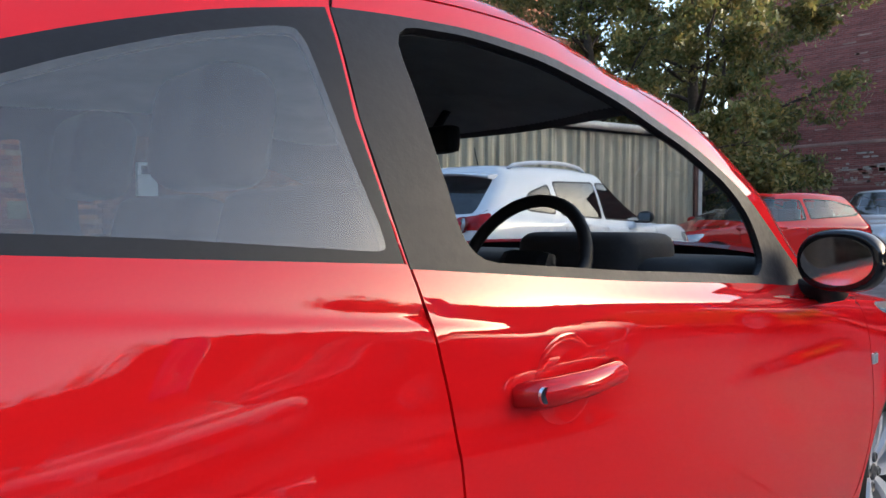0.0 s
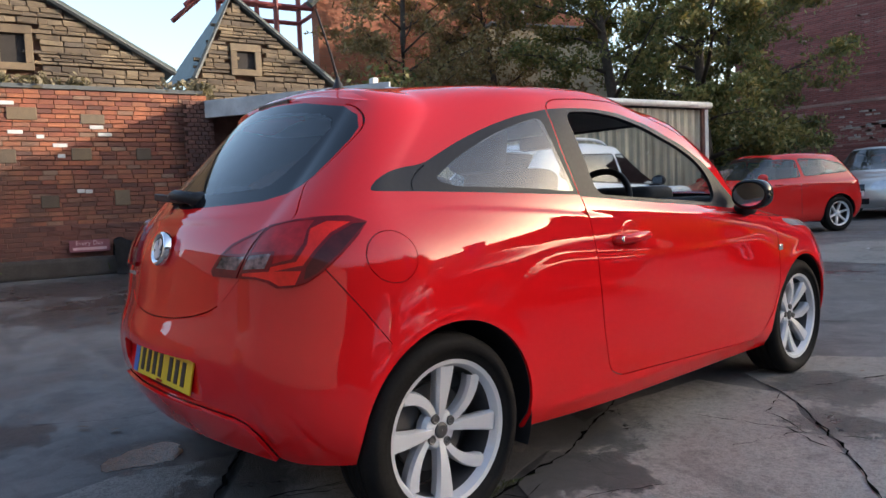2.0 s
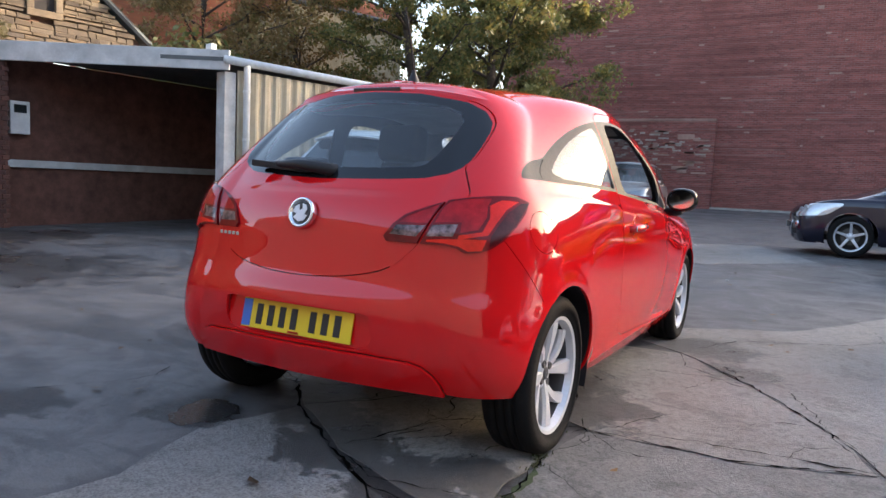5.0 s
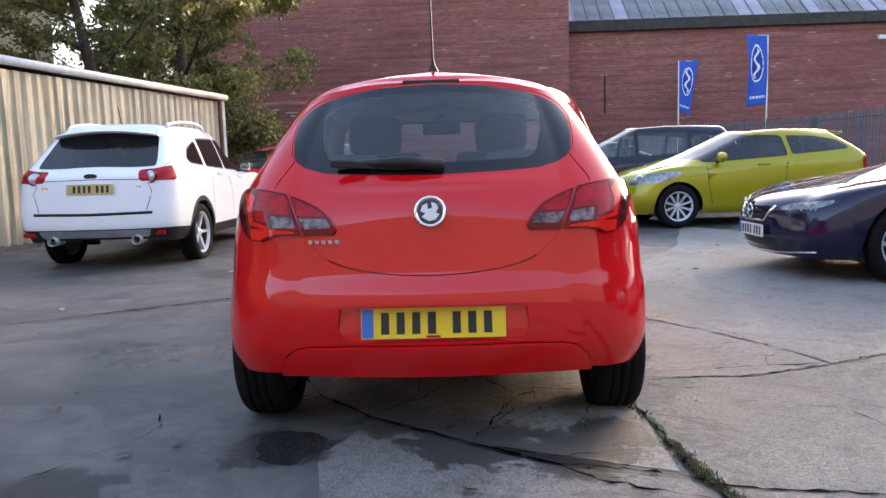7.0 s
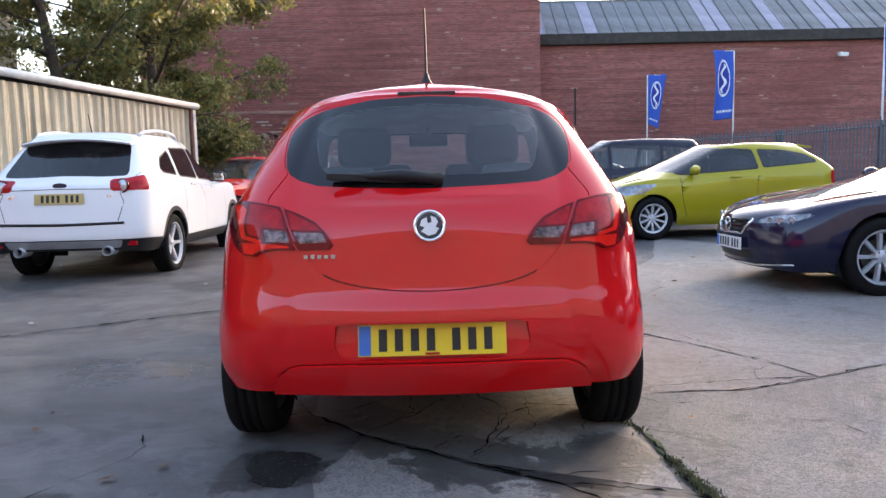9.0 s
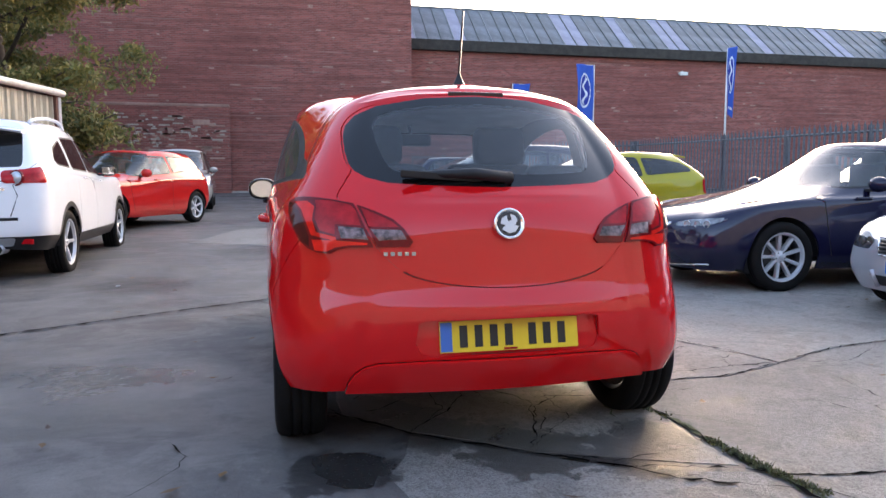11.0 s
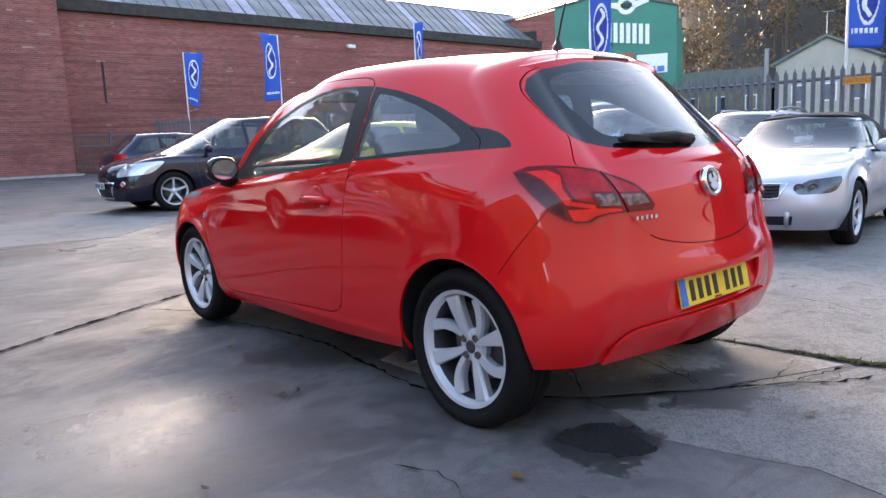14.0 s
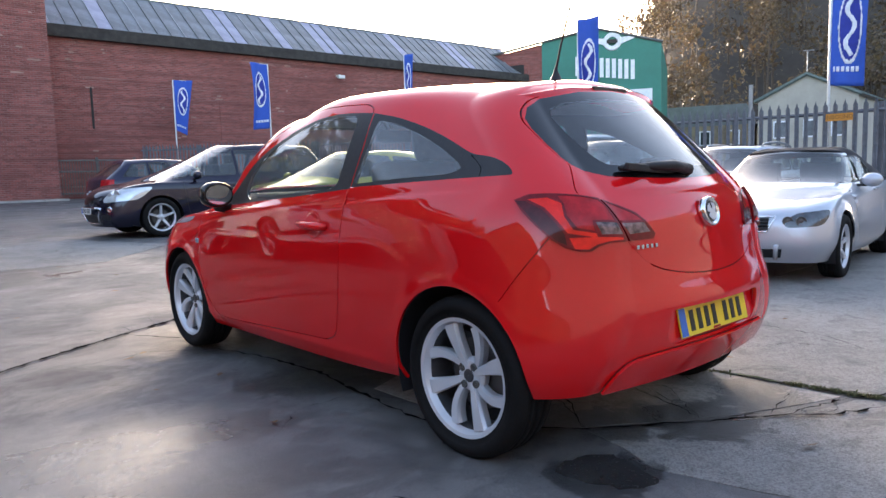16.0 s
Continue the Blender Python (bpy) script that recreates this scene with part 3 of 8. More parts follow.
def parked_car(name, label, m, paint, yr, yf, w, zroof, wb, ybelt, ycowl, yroof_r, yroof_f, zbelt=0.98, wroof=0.58, znose=0.74, zb=0.2,
               doors=(0.9,), wheel_r=0.31, spokes=7, lower=None, rails=None, face="plain", plate_f=None, plate_r=None, soft_top=None, glass=None, tint=None, cladding=None, spin=0.3, tail_v=(2.5, 3.5), alloy=None, group="parked cars", rise=0.0, first_y=None, lamp=(0.79, 0.93, 2.30, 2.86), lamp_mat=None, grille_v=(0.945, 2.2, 2.72), low_v=(0.93, 0.6, 1.5), skid=False, inner_tail=0.165, panes=None):
    """A parked car: a lofted body cut into panels, panes, lamps and bumpers, with wheels, mirrors, seats and plates."""
    car = thing(name, label, "car", m, group=group)
    fr = 0.55
    zr = 0.22 + zb - 0.2
    zs = zbelt - 0.10
    rings = [
        dict(yr=yr + 0.07, cr=0.05, rr=0.18, w=(w - 0.10, w - 0.06, w - 0.10), rf=0.25, cf=0.1, yf=yf - 0.10, z=(zr + 0.04, zr + 0.03, zr, zb, zb, zb, zr - 0.02, zr - 0.02, zr - 0.02)),
        dict(yr=yr + 0.015, cr=0.06, rr=0.2, w=(w - 0.03, w - 0.015, w - 0.03), rf=0.28, cf=0.12, yf=yf - 0.02, z=(zr + 0.14, zr + 0.14, zr + 0.13, zb + 0.1, zb + 0.1, zb + 0.1, zr + 0.12, zr + 0.12, zr + 0.12)),
        dict(yr=yr, cr=0.06, rr=0.2, w=(w - 0.005, w, w - 0.01), rf=0.3, cf=0.14, yf=yf, z=(0.56, 0.56, 0.56, 0.55, 0.54, 0.53, 0.52, 0.5, 0.5)),
        dict(yr=yr + 0.05, cr=0.06, rr=0.2, w=(w - 0.02, w - 0.012, w - 0.03, w - 0.05), rf=0.3, cf=0.2, yf=yf - 0.12, z=(zs - 0.02, zs, zs, zs, zs - 0.01, zs - 0.04, znose + 0.08, znose + 0.03, znose)),
        dict(yr=ybelt, cr=0.05, rr=0.16, w=(w - 0.09, w - 0.06, w - 0.08, w - 0.14), rf=0.2, cf=0.16, yf=ycowl, z=(zbelt + 0.03, zbelt + 0.03, zbelt + 0.02 + rise, zbelt + 0.01 + rise * 0.6, zbelt, zbelt - 0.02, zbelt - 0.02, zbelt, zbelt + 0.01)),
        dict(yr=yroof_r, cr=0.05, rr=0.1, w=(wroof, wroof + 0.02, wroof + 0.01, wroof - 0.03), rf=0.12, cf=0.12, yf=yroof_f, z=(zroof - 0.08, zroof - 0.09, zroof - 0.10, zroof - 0.075, zroof - 0.06, zroof - 0.06, zroof - 0.08, zroof - 0.06, zroof - 0.045)),
        dict(yr=yroof_r + 0.06, cr=0.03, rr=0.08, w=(wroof - 0.15, wroof - 0.14, wroof - 0.15), rf=0.1, cf=0.1, yf=yroof_f - 0.10, z=(zroof - 0.035, zroof - 0.035, zroof - 0.03, zroof - 0.015, zroof - 0.01, zroof - 0.01, zroof - 0.03, zroof - 0.03, zroof - 0.015)),
        dict(yr=yroof_r + 0.12, cr=0.0, rr=0.001, w=(0.002, 0.002, 0.002), rf=0.001, cf=0.0, yf=yroof_f - 0.2, z=(zroof - 0.015, zroof - 0.015, zroof - 0.014, zroof - 0.004, zroof, zroof, zroof - 0.012, zroof - 0.012, zroof - 0.006)),
    ]
    B = Body(rings, 161, 113)
    open_top = soft_top is not None
    regs = []
    arch = wheel_r + 0.045
    for yy in (0.0, wb):
        pts = [(yy + arch * math.cos(a), wheel_r + arch * math.sin(a)) for a in np.linspace(-0.05, math.pi + 0.05, 30)]
        uv = B.find(pts, "yz", (0.2, 0), (0.9, 3.4))
        regs.append(("hole", [(uv[0, 0], -0.3)] + [tuple(p) for p in uv] + [(uv[-1, 0], -0.3)]))
    if cladding is not None:
        regs.insert(0, ("cladding", rect(-0.05, 1.05, -0.1, cladding)))
        for yy in (0.0, wb):
            pts = [(yy + (arch + 0.055) * math.cos(a), wheel_r + (arch + 0.055) * math.sin(a)) for a in np.linspace(-0.05, math.pi + 0.05, 30)]
            uv = B.find(pts, "yz", (0.2, 0), (0.9, 3.8))
            regs.insert(1, ("cladding", [(uv[0, 0], -0.3)] + [tuple(p) for p in uv] + [(uv[-1, 0], -0.3)]))
    if skid:
        regs.append(("skid", rect(-0.05, 0.20, 0.25, cladding - 0.15, r=0.012)))
    # lamps, bumpers, grille
    regs.append(("tail_light", rect(inner_tail, 0.31, tail_v[0], tail_v[1], r=0.012)))
    regs.append(("headlight", rect(*lamp, r=0.015, sk=-0.02)))
    regs.append(("grille", rect(grille_v[0], 1.05, grille_v[1], grille_v[2])))
    regs.append(("lower_grille", rect(low_v[0], 1.05, low_v[1], low_v[2])))
    if face == "split":
        regs.append(("fog_recess", rect(0.86, 0.91, 0.9, 1.5, r=0.01)))
    # panes
    bel = B.at([(0.34, 4.0), (0.78, 4.0)])
    def u_of(y):
        return 0.34 + 0.44 * (y - bel[0, 1]) / (bel[1, 1] - bel[0, 1])
    stops = [0.345 if first_y is None else u_of(first_y)] + [u_of(d) for d in doors] + [0.775]
    if open_top:
        regs.append(("soft_top", [(-0.05, 4.05), (0.725, 4.05), (0.74, 4.97), (1.05, 4.97), (1.05, 7.05), (-0.05, 7.05)]))
    for pane in panes or ():
        uvp = [tuple(q) for q in B.find(soft_outline(pane), "yz", (0.25, 3.4), (0.92, 5.6))]
        uvf = [tuple(q) for q in B.find(soft_outline(pane, 0.018), "yz", (0.25, 3.4), (0.92, 5.6))]
        regs += [("side_frame", uvf), ("side_window", uvp)]
    for k, (a, b) in enumerate(zip(stops, stops[1:])):
        if panes:
            break
        regs.append(("side_frame", rect(a + 0.003, b - 0.003, 4.02, 4.93, r=0.012)))
        regs.append((f"side_window", rect(a + 0.011, b - 0.011, 4.1, 4.86, r=0.012)))
    regs.append(("rear_window", rect(-0.05, 0.225, 4.08, 4.86, r=0.012)))
    regs.append(("windscreen", rect(0.80, 1.05, 4.08, 4.93, r=0.012)))
    # door seams down to the sill
    for d in stops[1:]:
        top_y = bel[0, 1] + (bel[1, 1] - bel[0, 1]) * (d - 0.34) / 0.44 if d < 0.77 else wb - 0.44
        sq = [(top_y + 0.012 * math.sin(3 * k), zb + 0.13 + (zbelt - 0.06 - zb - 0.13) * k) for k in np.linspace(0, 1, 9)]
        if d > 0.77:
            sq = [(y - 0.10 * (1 - (z - zb) / (zbelt - zb)) ** 2, z) for y, z in sq]
        sm = B.find(sq, "yz", (0.2, 0), (0.9, 4.4))
        regs.append(("seam", [(u - 0.0007, v) for u, v in sm] + [(u + 0.0007, v) for u, v in sm[::-1]]))
    uv, tri = cut_skin(B, regs, 58, 44)
    paints = {"rest": ("body", paint), "cladding": ("cladding", lower or BLACK), "tail_light": ("tail_light", LAMP_RED), "headlight": ("headlight", lamp_mat or LAMP_CLEAR), "skid": ("skid_plate", GALV_DULL),
              "grille": ("grille", GLOSS_BLACK), "lower_grille": ("lower_grille", BLACK), "fog_recess": ("fog_lamp_recess", BLACK), "side_frame": ("window_frame", BLACK),
              "side_window": ("side_window", glass or GLASS), "rear_window": ("rear_window", tint or glass or GLASS), "windscreen": ("windscreen", glass or GLASS), "seam": ("door_seam", INK), "soft_top": ("soft_top", soft_top)}
    mid_ones = ("rest", "soft_top", "cladding", "skid", "grille", "lower_grille", "rear_window", "windscreen")
    for key, t in tri.items():
        if key == "hole":
            continue
        nm, mt = paints[key]
        if key in mid_ones:
            skin_part(nm, B, uv, t, mt, car, both=True, depth=0.01)
        else:
            for s in (1, -1):
                skin_part(nm, B, uv, t, mt, car, side=s, depth=0.008, lift=-0.004 if key == "seam" else (0.003 if "light" in key else 0.0))
    # wheels
    wx = w - 0.115
    first = wheel(car, wx, 0, wheel_r, 0.2, spokes, wheel_r - 0.1, "single", alloy, 1)
    for x, y, o in ((-wx, 0, -1), (wx, wb, 1), (-wx, wb, -1)):
        copy_wheel(first, car, x, y, wheel_r, o, spin * 60)
    for s in (1, -1):
        for y in (0, wb):
            arch_liner(car, y, wheel_r, w - 0.34, w - 0.03, arch + 0.004, s)
    # underside, cabin floor, seats
    part("underside", box_bm((w * 1.5, yf - yr - 0.5, 0.10), (0, (yf + yr) / 2, zb + 0.1), 0.03), BLACK, car)
    part("cabin_floor", box_bm((w * 1.72, ycowl - ybelt - 0.5, 0.05), (0, (ycowl + ybelt) / 2, zbelt - 0.32)), CABIN, car)
    part("dashboard", box_bm((w * 1.6, 0.3, 0.26), (0, ycowl - 0.42, zbelt - 0.16), 0.06), CABIN, car)
    ys = [0.42 * wb + 0.1] if open_top else [0.42 * wb + 0.15, 0.12]
    for y in ys:
        for s in (1, -1):
            part("seat", box_bm((0.46, 0.14, 0.62), (s * 0.34, y, zbelt - 0.06), 0.05), FABRIC, car)
            part("headrest", box_bm((0.26, 0.1, 0.17), (s * 0.34, y - 0.03, min(zbelt + 0.33, zroof - 0.2)), 0.045), FABRIC, car)
    # mirrors
    am = B.at([(0.745, 3.95)])[0]
    for s in (1, -1):
        b = bmesh.new()
        bmesh.ops.create_icosphere(b, subdivisions=3, radius=1)
        bmesh.ops.scale(b, vec=(0.105, 0.075, 0.075), verts=b.verts)
        for v in b.verts:
            v.co.y = max(v.co.y, -0.035)
        bmesh.ops.translate(b, vec=(s * (am[0] + 0.13), am[1] - 0.05, am[2] + 0.075), verts=b.verts)
        mi = part("door_mirror", b, BLACK if cladding is not None else paint, car, smooth=True)
        part("mirror_foot", box_bm((0.1, 0.05, 0.03), (s * (am[0] + 0.03), am[1] - 0.05, am[2] + 0.02), 0.008), BLACK, mi)
        part("mirror_glass", box_bm((0.15, 0.004, 0.095), (s * (am[0] + 0.13), am[1] - 0.088, am[2] + 0.075), 0.001), CHROME, mi)
    # handles
    for d in stops[1:-1] if len(stops) > 2 else stops[1:]:
        h = B.at([(d + 0.028, 3.35)])[0]
        for s in (1, -1):
            part("door_handle", box_bm((0.03, 0.17, 0.028), (s * (h[0] + 0.012), h[1], h[2]), 0.009), paint, car)
    if rails is not None:
        for s in (1, -1):
            pts = [B.at([(u, 5.35)])[0] for u in np.linspace(0.33, 0.74, 14)]
            pts = [(s * p[0], p[1], p[2] + 0.062 * math.sin(math.pi * min(1, max(0, k / 13))) ** 0.3) for k, p in enumerate(pts)]
            part("roof_rail", tube_bm(pts, 0.020, 8), rails, car, smooth=True)
    # plates and badge
    if plate_f is not None:
        bars_on_plate(car, 4, 3, pose(0, yf + 0.004, plate_f, 0, 0, 180), face=PLATE_W)
    if plate_r is not None:
        bars_on_plate(car, 4, 3, pose(0, plate_r[0], plate_r[1], -8), face=PLATE_Y, band=False)
    return car, B

# ---------------------------------------------------------------- the red three-door hatchback
hero = thing("hatchback_car", "shiny red three-door hatchback with the driver's window open, on wet tarmac", "car", Matrix.Identity(4))
WB, WR, ARCH = 2.51, 0.31, 0.338
HERO_RINGS = [
    dict(yr=-0.53, cr=0.06, rr=0.20, w=(0.795, 0.80, 0.80, 0.78), rf=0.3, cf=0.15, yf=3.25, z=(0.285, 0.285, 0.265, 0.215, 0.205, 0.205, 0.20, 0.20, 0.20)),
    dict(yr=-0.60, cr=0.07, rr=0.27, w=(0.838, 0.835, 0.835, 0.82), rf=0.35, cf=0.18, yf=3.36, z=(0.40, 0.395, 0.36, 0.30, 0.285, 0.285, 0.31, 0.32, 0.32)),
    dict(yr=-0.637, cr=0.08, rr=0.35, w=(0.848, 0.866, 0.868, 0.85), rf=0.4, cf=0.2, yf=3.38, z=(0.575, 0.575, 0.57, 0.56, 0.55, 0.54, 0.54, 0.54, 0.54)),
    dict(yr=-0.60, cr=0.07, rr=0.36, w=(0.848, 0.872, 0.872, 0.845), rf=0.4, cf=0.22, yf=3.33, z=(0.67, 0.67, 0.68, 0.70, 0.70, 0.69, 0.68, 0.66, 0.65)),
    dict(yr=-0.565, cr=0.06, rr=0.36, w=(0.832, 0.868, 0.870, 0.825), rf=0.4, cf=0.24, yf=3.18, z=(0.83, 0.83, 0.86, 0.885, 0.88, 0.865, 0.83, 0.78, 0.75)),
    dict(yr=-0.455, cr=0.10, rr=0.23, w=(0.722, 0.825, 0.84, 0.80), rf=0.25, cf=0.18, yf=2.32, z=(1.035, 1.04, 1.048, 1.042, 1.010, 0.970, 0.935, 0.97, 0.985), blunt=1.0),
    dict(yr=-0.125, cr=0.085, rr=0.17, w=(0.575, 0.69, 0.705, 0.675), rf=0.2, cf=0.15, yf=1.73, z=(1.385, 1.37, 1.325, 1.345, 1.368, 1.372, 1.325, 1.318, 1.322), blunt=1.1),
    dict(yr=-0.06, cr=0.07, rr=0.12, w=(0.44, 0.55, 0.565, 0.51), rf=0.14, cf=0.12, yf=1.56, z=(1.428, 1.415, 1.40, 1.425, 1.440, 1.437, 1.397, 1.384, 1.388), blunt=1.1),
    dict(yr=0.03, cr=0.0, rr=0.001, w=(0.002, 0.002, 0.002), rf=0.001, cf=0.0, yf=1.3, z=(1.452, 1.452, 1.456, 1.476, 1.488, 1.483, 1.458, 1.440, 1.436)),
]


def brow(y, z):
    """How much the windscreen and its pillars bow upwards."""
    return 0.060 * np.exp(-((y - 1.76) / 0.30) ** 2) * np.clip((z - 0.93) / 0.13, 0, 1) * np.clip((1.425 - z) / 0.14, 0, 1)


def hero_creases(P):
    """Folds in the flank: one under the waist that fades at the door, and a lower sweep over each wheel."""
    x, y, z = P[..., 0], P[..., 1], P[..., 2]
    on_side = np.clip((x - 0.70) / 0.06, 0, 1)

    def fold(zc, a, width):
        d = (z - zc) / width
        return a * np.tanh(d * 1.6) * np.exp(-(d * 0.33) ** 2)
    fade = np.clip((y + 0.12) / 0.25, 0, 1) * np.clip((0.85 - y) / 0.2, 0, 1)
    P[..., 0] += on_side * fade * fold(0.992 - 0.085 * np.clip(y + 0.05, 0, 2) ** 1.5, -0.0024, 0.009)
    arc = 0.80 - 0.05 * np.clip((y - 0.55), 0, 3) - 1.1 * np.clip(0.52 - y, 0, 1) ** 2
    fade = np.clip((y - 0.12) / 0.3, 0, 1) * np.clip((1.25 - y) / 0.4, 0, 1)
    P[..., 0] += on_side * fade * fold(arc, -0.0018, 0.016)
    arc2 = 0.775 - 1.4 * np.clip(y - 1.95, 0, 1) ** 2
    fade = np.clip((y - 1.15) / 0.4, 0, 1) * np.clip((2.35 - y) / 0.3, 0, 1)
    P[..., 0] += on_side * fade * fold(arc2, -0.0018, 0.016)
    # the flares round the wheels
    for yw in (0.0, WB):
        rr = np.hypot(y - yw, z - WR)
        P[..., 0] += np.clip((x - 0.7) / 0.1, 0, 1) * 0.005 * np.exp(-((rr - ARCH - 0.010) / 0.034) ** 2)
    # the ledge under the rear window
    tail = np.clip((0.45 - x) / 0.2, 0, 1) * (y < 0)
    P[..., 1] -= tail * 0.010 * np.exp(-((z - 0.985) / 0.018) ** 2)
    P[..., 2] += brow(y, z)
    # sill roll under the doors
    P[..., 0] += on_side * 0.006 * np.exp(-((z - 0.275) / 0.022) ** 2) * np.clip((y - 0.4) / 0.1, 0, 1) * np.clip((2.1 - y) / 0.1, 0, 1)
    return P


HB = Body(HERO_RINGS, 321, 321, shape=hero_creases)


def poly_dense(pts, step=0.03):
    out = []
    for p, q in zip(pts, pts[1:] + pts[:1]):
        d = math.dist(p, q)
        m = max(1, int(d / step))
        out += [tuple(a + (b - a) * i / m for a, b in zip(p, q)) for i in range(m)]
    return out


def rounded(pts, n=4, step=0.03, keep=()):
    """A closed outline with softened corners."""
    P = [np.array(p, float) for p in pts]
    out = []
    for i, p in enumerate(P):
        if i in keep:
            out.append(tuple(p))
            continue
        a, b = P[i - 1], P[(i + 1) % len(P)]
        r = min(0.45 * np.linalg.norm(a - p), 0.45 * np.linalg.norm(b - p), 0.05)
        s, e = p + (a - p) / np.linalg.norm(a - p) * r, p + (b - p) / np.linalg.norm(b - p) * r
        for k in range(n + 1):
            w = k / n
            out.append(tuple((1 - w) ** 2 * s + 2 * w * (1 - w) * p + w * w * e))
    return poly_dense(out, step)


def flank(pts):
    return [tuple(q) for q in HB.find(pts, "yz", (0.2, 0), (0.95, 6.6))]


def tail(pts):
    """Outline seen from behind, (x, z)."""
    return [tuple(q) for q in HB.find(pts, "xz", (0.0, 0), (0.34, 6.4))]


def place(pts):
    return [tuple(q) for q in HB.find(pts, "xyz", (0.0, 0), (0.6, 6.4))]


def shrink(pts, d):
    """The outline moved inwards by d."""
    P = np.array(pts)
    a, b = np.roll(P, 1, 0), np.roll(P, -1, 0)
    t = b - a
    t /= np.maximum(np.linalg.norm(t, axis=1, keepdims=True), 1e-9)
    n = np.stack([-t[:, 1], t[:, 0]], 1)
    area = (P[:, 0] * b[:, 1] - b[:, 0] * P[:, 1]).sum()
    return [tuple(p) for p in P + n * (d if area > 0 else -d)]


def strip(pts, half):
    """A thin closed outline along an open line of points."""
    P = np.array(curve_pts(pts, 8))
    t = np.gradient(P, axis=0)
    t /= np.maximum(np.linalg.norm(t, axis=1, keepdims=True), 1e-9)
    n = np.stack([-t[:, 1], t[:, 0]], 1)
    return [tuple(p) for p in np.concatenate([P + n * half, (P - n * half)[::-1]])]


def arch_outline(y0, r):
    pts = [(y0 + r * math.cos(a), WR + r * math.sin(a)) for a in np.linspace(-0.1, math.pi + 0.1, 46)]
    uv = HB.find(pts, "yz", (0.2, 0), (0.95, 4.2))
    return [(uv[0, 0], -0.4)] + [tuple(p) for p in uv] + [(uv[-1, 0], -0.4)]


def over_middle(half, closed_bottom=True):
    """A tail outline given for x >= 0 from the top middle round to the bottom middle, closed past the middle."""
    uv = tail(half)
    uv = [(-0.02, uv[0][1])] + uv + [(-0.02, uv[-1][1])]
    return uv


door_line = rounded([(0.602, 1.350), (0.66, 1.375), (0.83, 1.384), (1.0, 1.386), (1.24, 1.362), (1.44, 1.296), (1.60, 1.222), (1.75, 1.125), (1.90, 1.01), (1.99, 0.945), (2.12, 0.90), (2.20, 0.78), (2.215, 0.55), (2.15, 0.37), (2.06, 0.276),
                     (1.9, 0.270), (1.21, 0.297), (0.85, 0.310), (0.775, 0.345), (0.724, 0.51), (0.700, 0.66), (0.681, 0.80), (0.658, 0.896), (0.630, 1.012), (0.600, 1.185)])
tail_gap = [(0.0, 1.392), (0.22, 1.382), (0.425, 1.347), (0.508, 1.308), (0.550, 1.26), (0.560, 1.215), (0.560, 1.155), (0.552, 1.11), (0.538, 1.082), (0.563, 1.042), (0.597, 0.982), (0.548, 0.952), (0.512, 0.885), (0.470, 0.81), (0.428, 0.762), (0.385, 0.724), (0.33, 0.699), (0.24, 0.679), (0.12, 0.666), (0.0, 0.662)]
glass_half = [(0.0, 1.384), (0.22, 1.374), (0.41, 1.342), (0.497, 1.303), (0.540, 1.258), (0.553, 1.215), (0.553, 1.155), (0.543, 1.105), (0.525, 1.078), (0.485, 1.054), (0.41, 1.034), (0.29, 1.026), (0.18, 1.022), (0.0, 1.017)]
clear_half = [(0.0, 1.350), (0.2, 1.341), (0.347, 1.322), (0.412, 1.298), (0.438, 1.262), (0.433, 1.19), (0.413, 1.118), (0.390, 1.085), (0.362, 1.074), (0.2, 1.065), (0.0, 1.063)]


def half_dense(h, step=0.02):
    out = []
    for p, q in zip(h, h[1:]):
        m = max(1, int(math.dist(p, q) / step))
        out += [tuple(a + (b - a) * i / m for a, b in zip(p, q)) for i in range(m)]
    return out + [h[-1]]


LIGHT_OUT = [(0.540, -0.43, 0.953), (0.58, -0.415, 0.962), (0.636, -0.379, 0.971), (0.692, -0.326, 0.976), (0.722, -0.285, 0.974), (0.756, -0.248, 0.958), (0.758, -0.281, 0.922), (0.748, -0.327, 0.878), (0.723, -0.381, 0.826), (0.697, -0.417, 0.80), (0.665, -0.445, 0.787), (0.628, -0.471, 0.785), (0.602, -0.481, 0.800), (0.562, -0.494, 0.808), (0.480, -0.511, 0.808)]
LIGHT_IN = [(0.528, -0.435, 0.950), (0.47, -0.46, 0.932), (0.405, -0.492, 0.902), (0.37, -0.515, 0.87), (0.342, -0.534, 0.826), (0.355, -0.534, 0.809), (0.466, -0.512, 0.808)]


LENS_RED = [(0.549, -0.43, 0.945), (0.60, -0.40, 0.956), (0.662, -0.355, 0.961), (0.664, -0.385, 0.94), (0.664, -0.395, 0.90), (0.654, -0.43, 0.862), (0.606, -0.465, 0.850), (0.608, -0.46, 0.887), (0.520, -0.485, 0.880), (0.534, -0.45, 0.93)]
LENS_CORE = [(0.736, -0.288, 0.960), (0.704, -0.335, 0.925), (0.697, -0.385, 0.885), (0.684, -0.415, 0.846), (0.60, -0.474, 0.826), (0.603, -0.47, 0.842), (0.666, -0.425, 0.856), (0.677, -0.395, 0.90), (0.671, -0.38, 0.945), (0.695, -0.34, 0.964)]
LENS_LOW = [(0.683, -0.421, 0.831), (0.50, -0.50, 0.821), (0.500, -0.50, 0.814), (0.560, -0.493, 0.814), (0.608, -0.478, 0.806), (0.636, -0.466, 0.791), (0.672, -0.435, 0.793)]
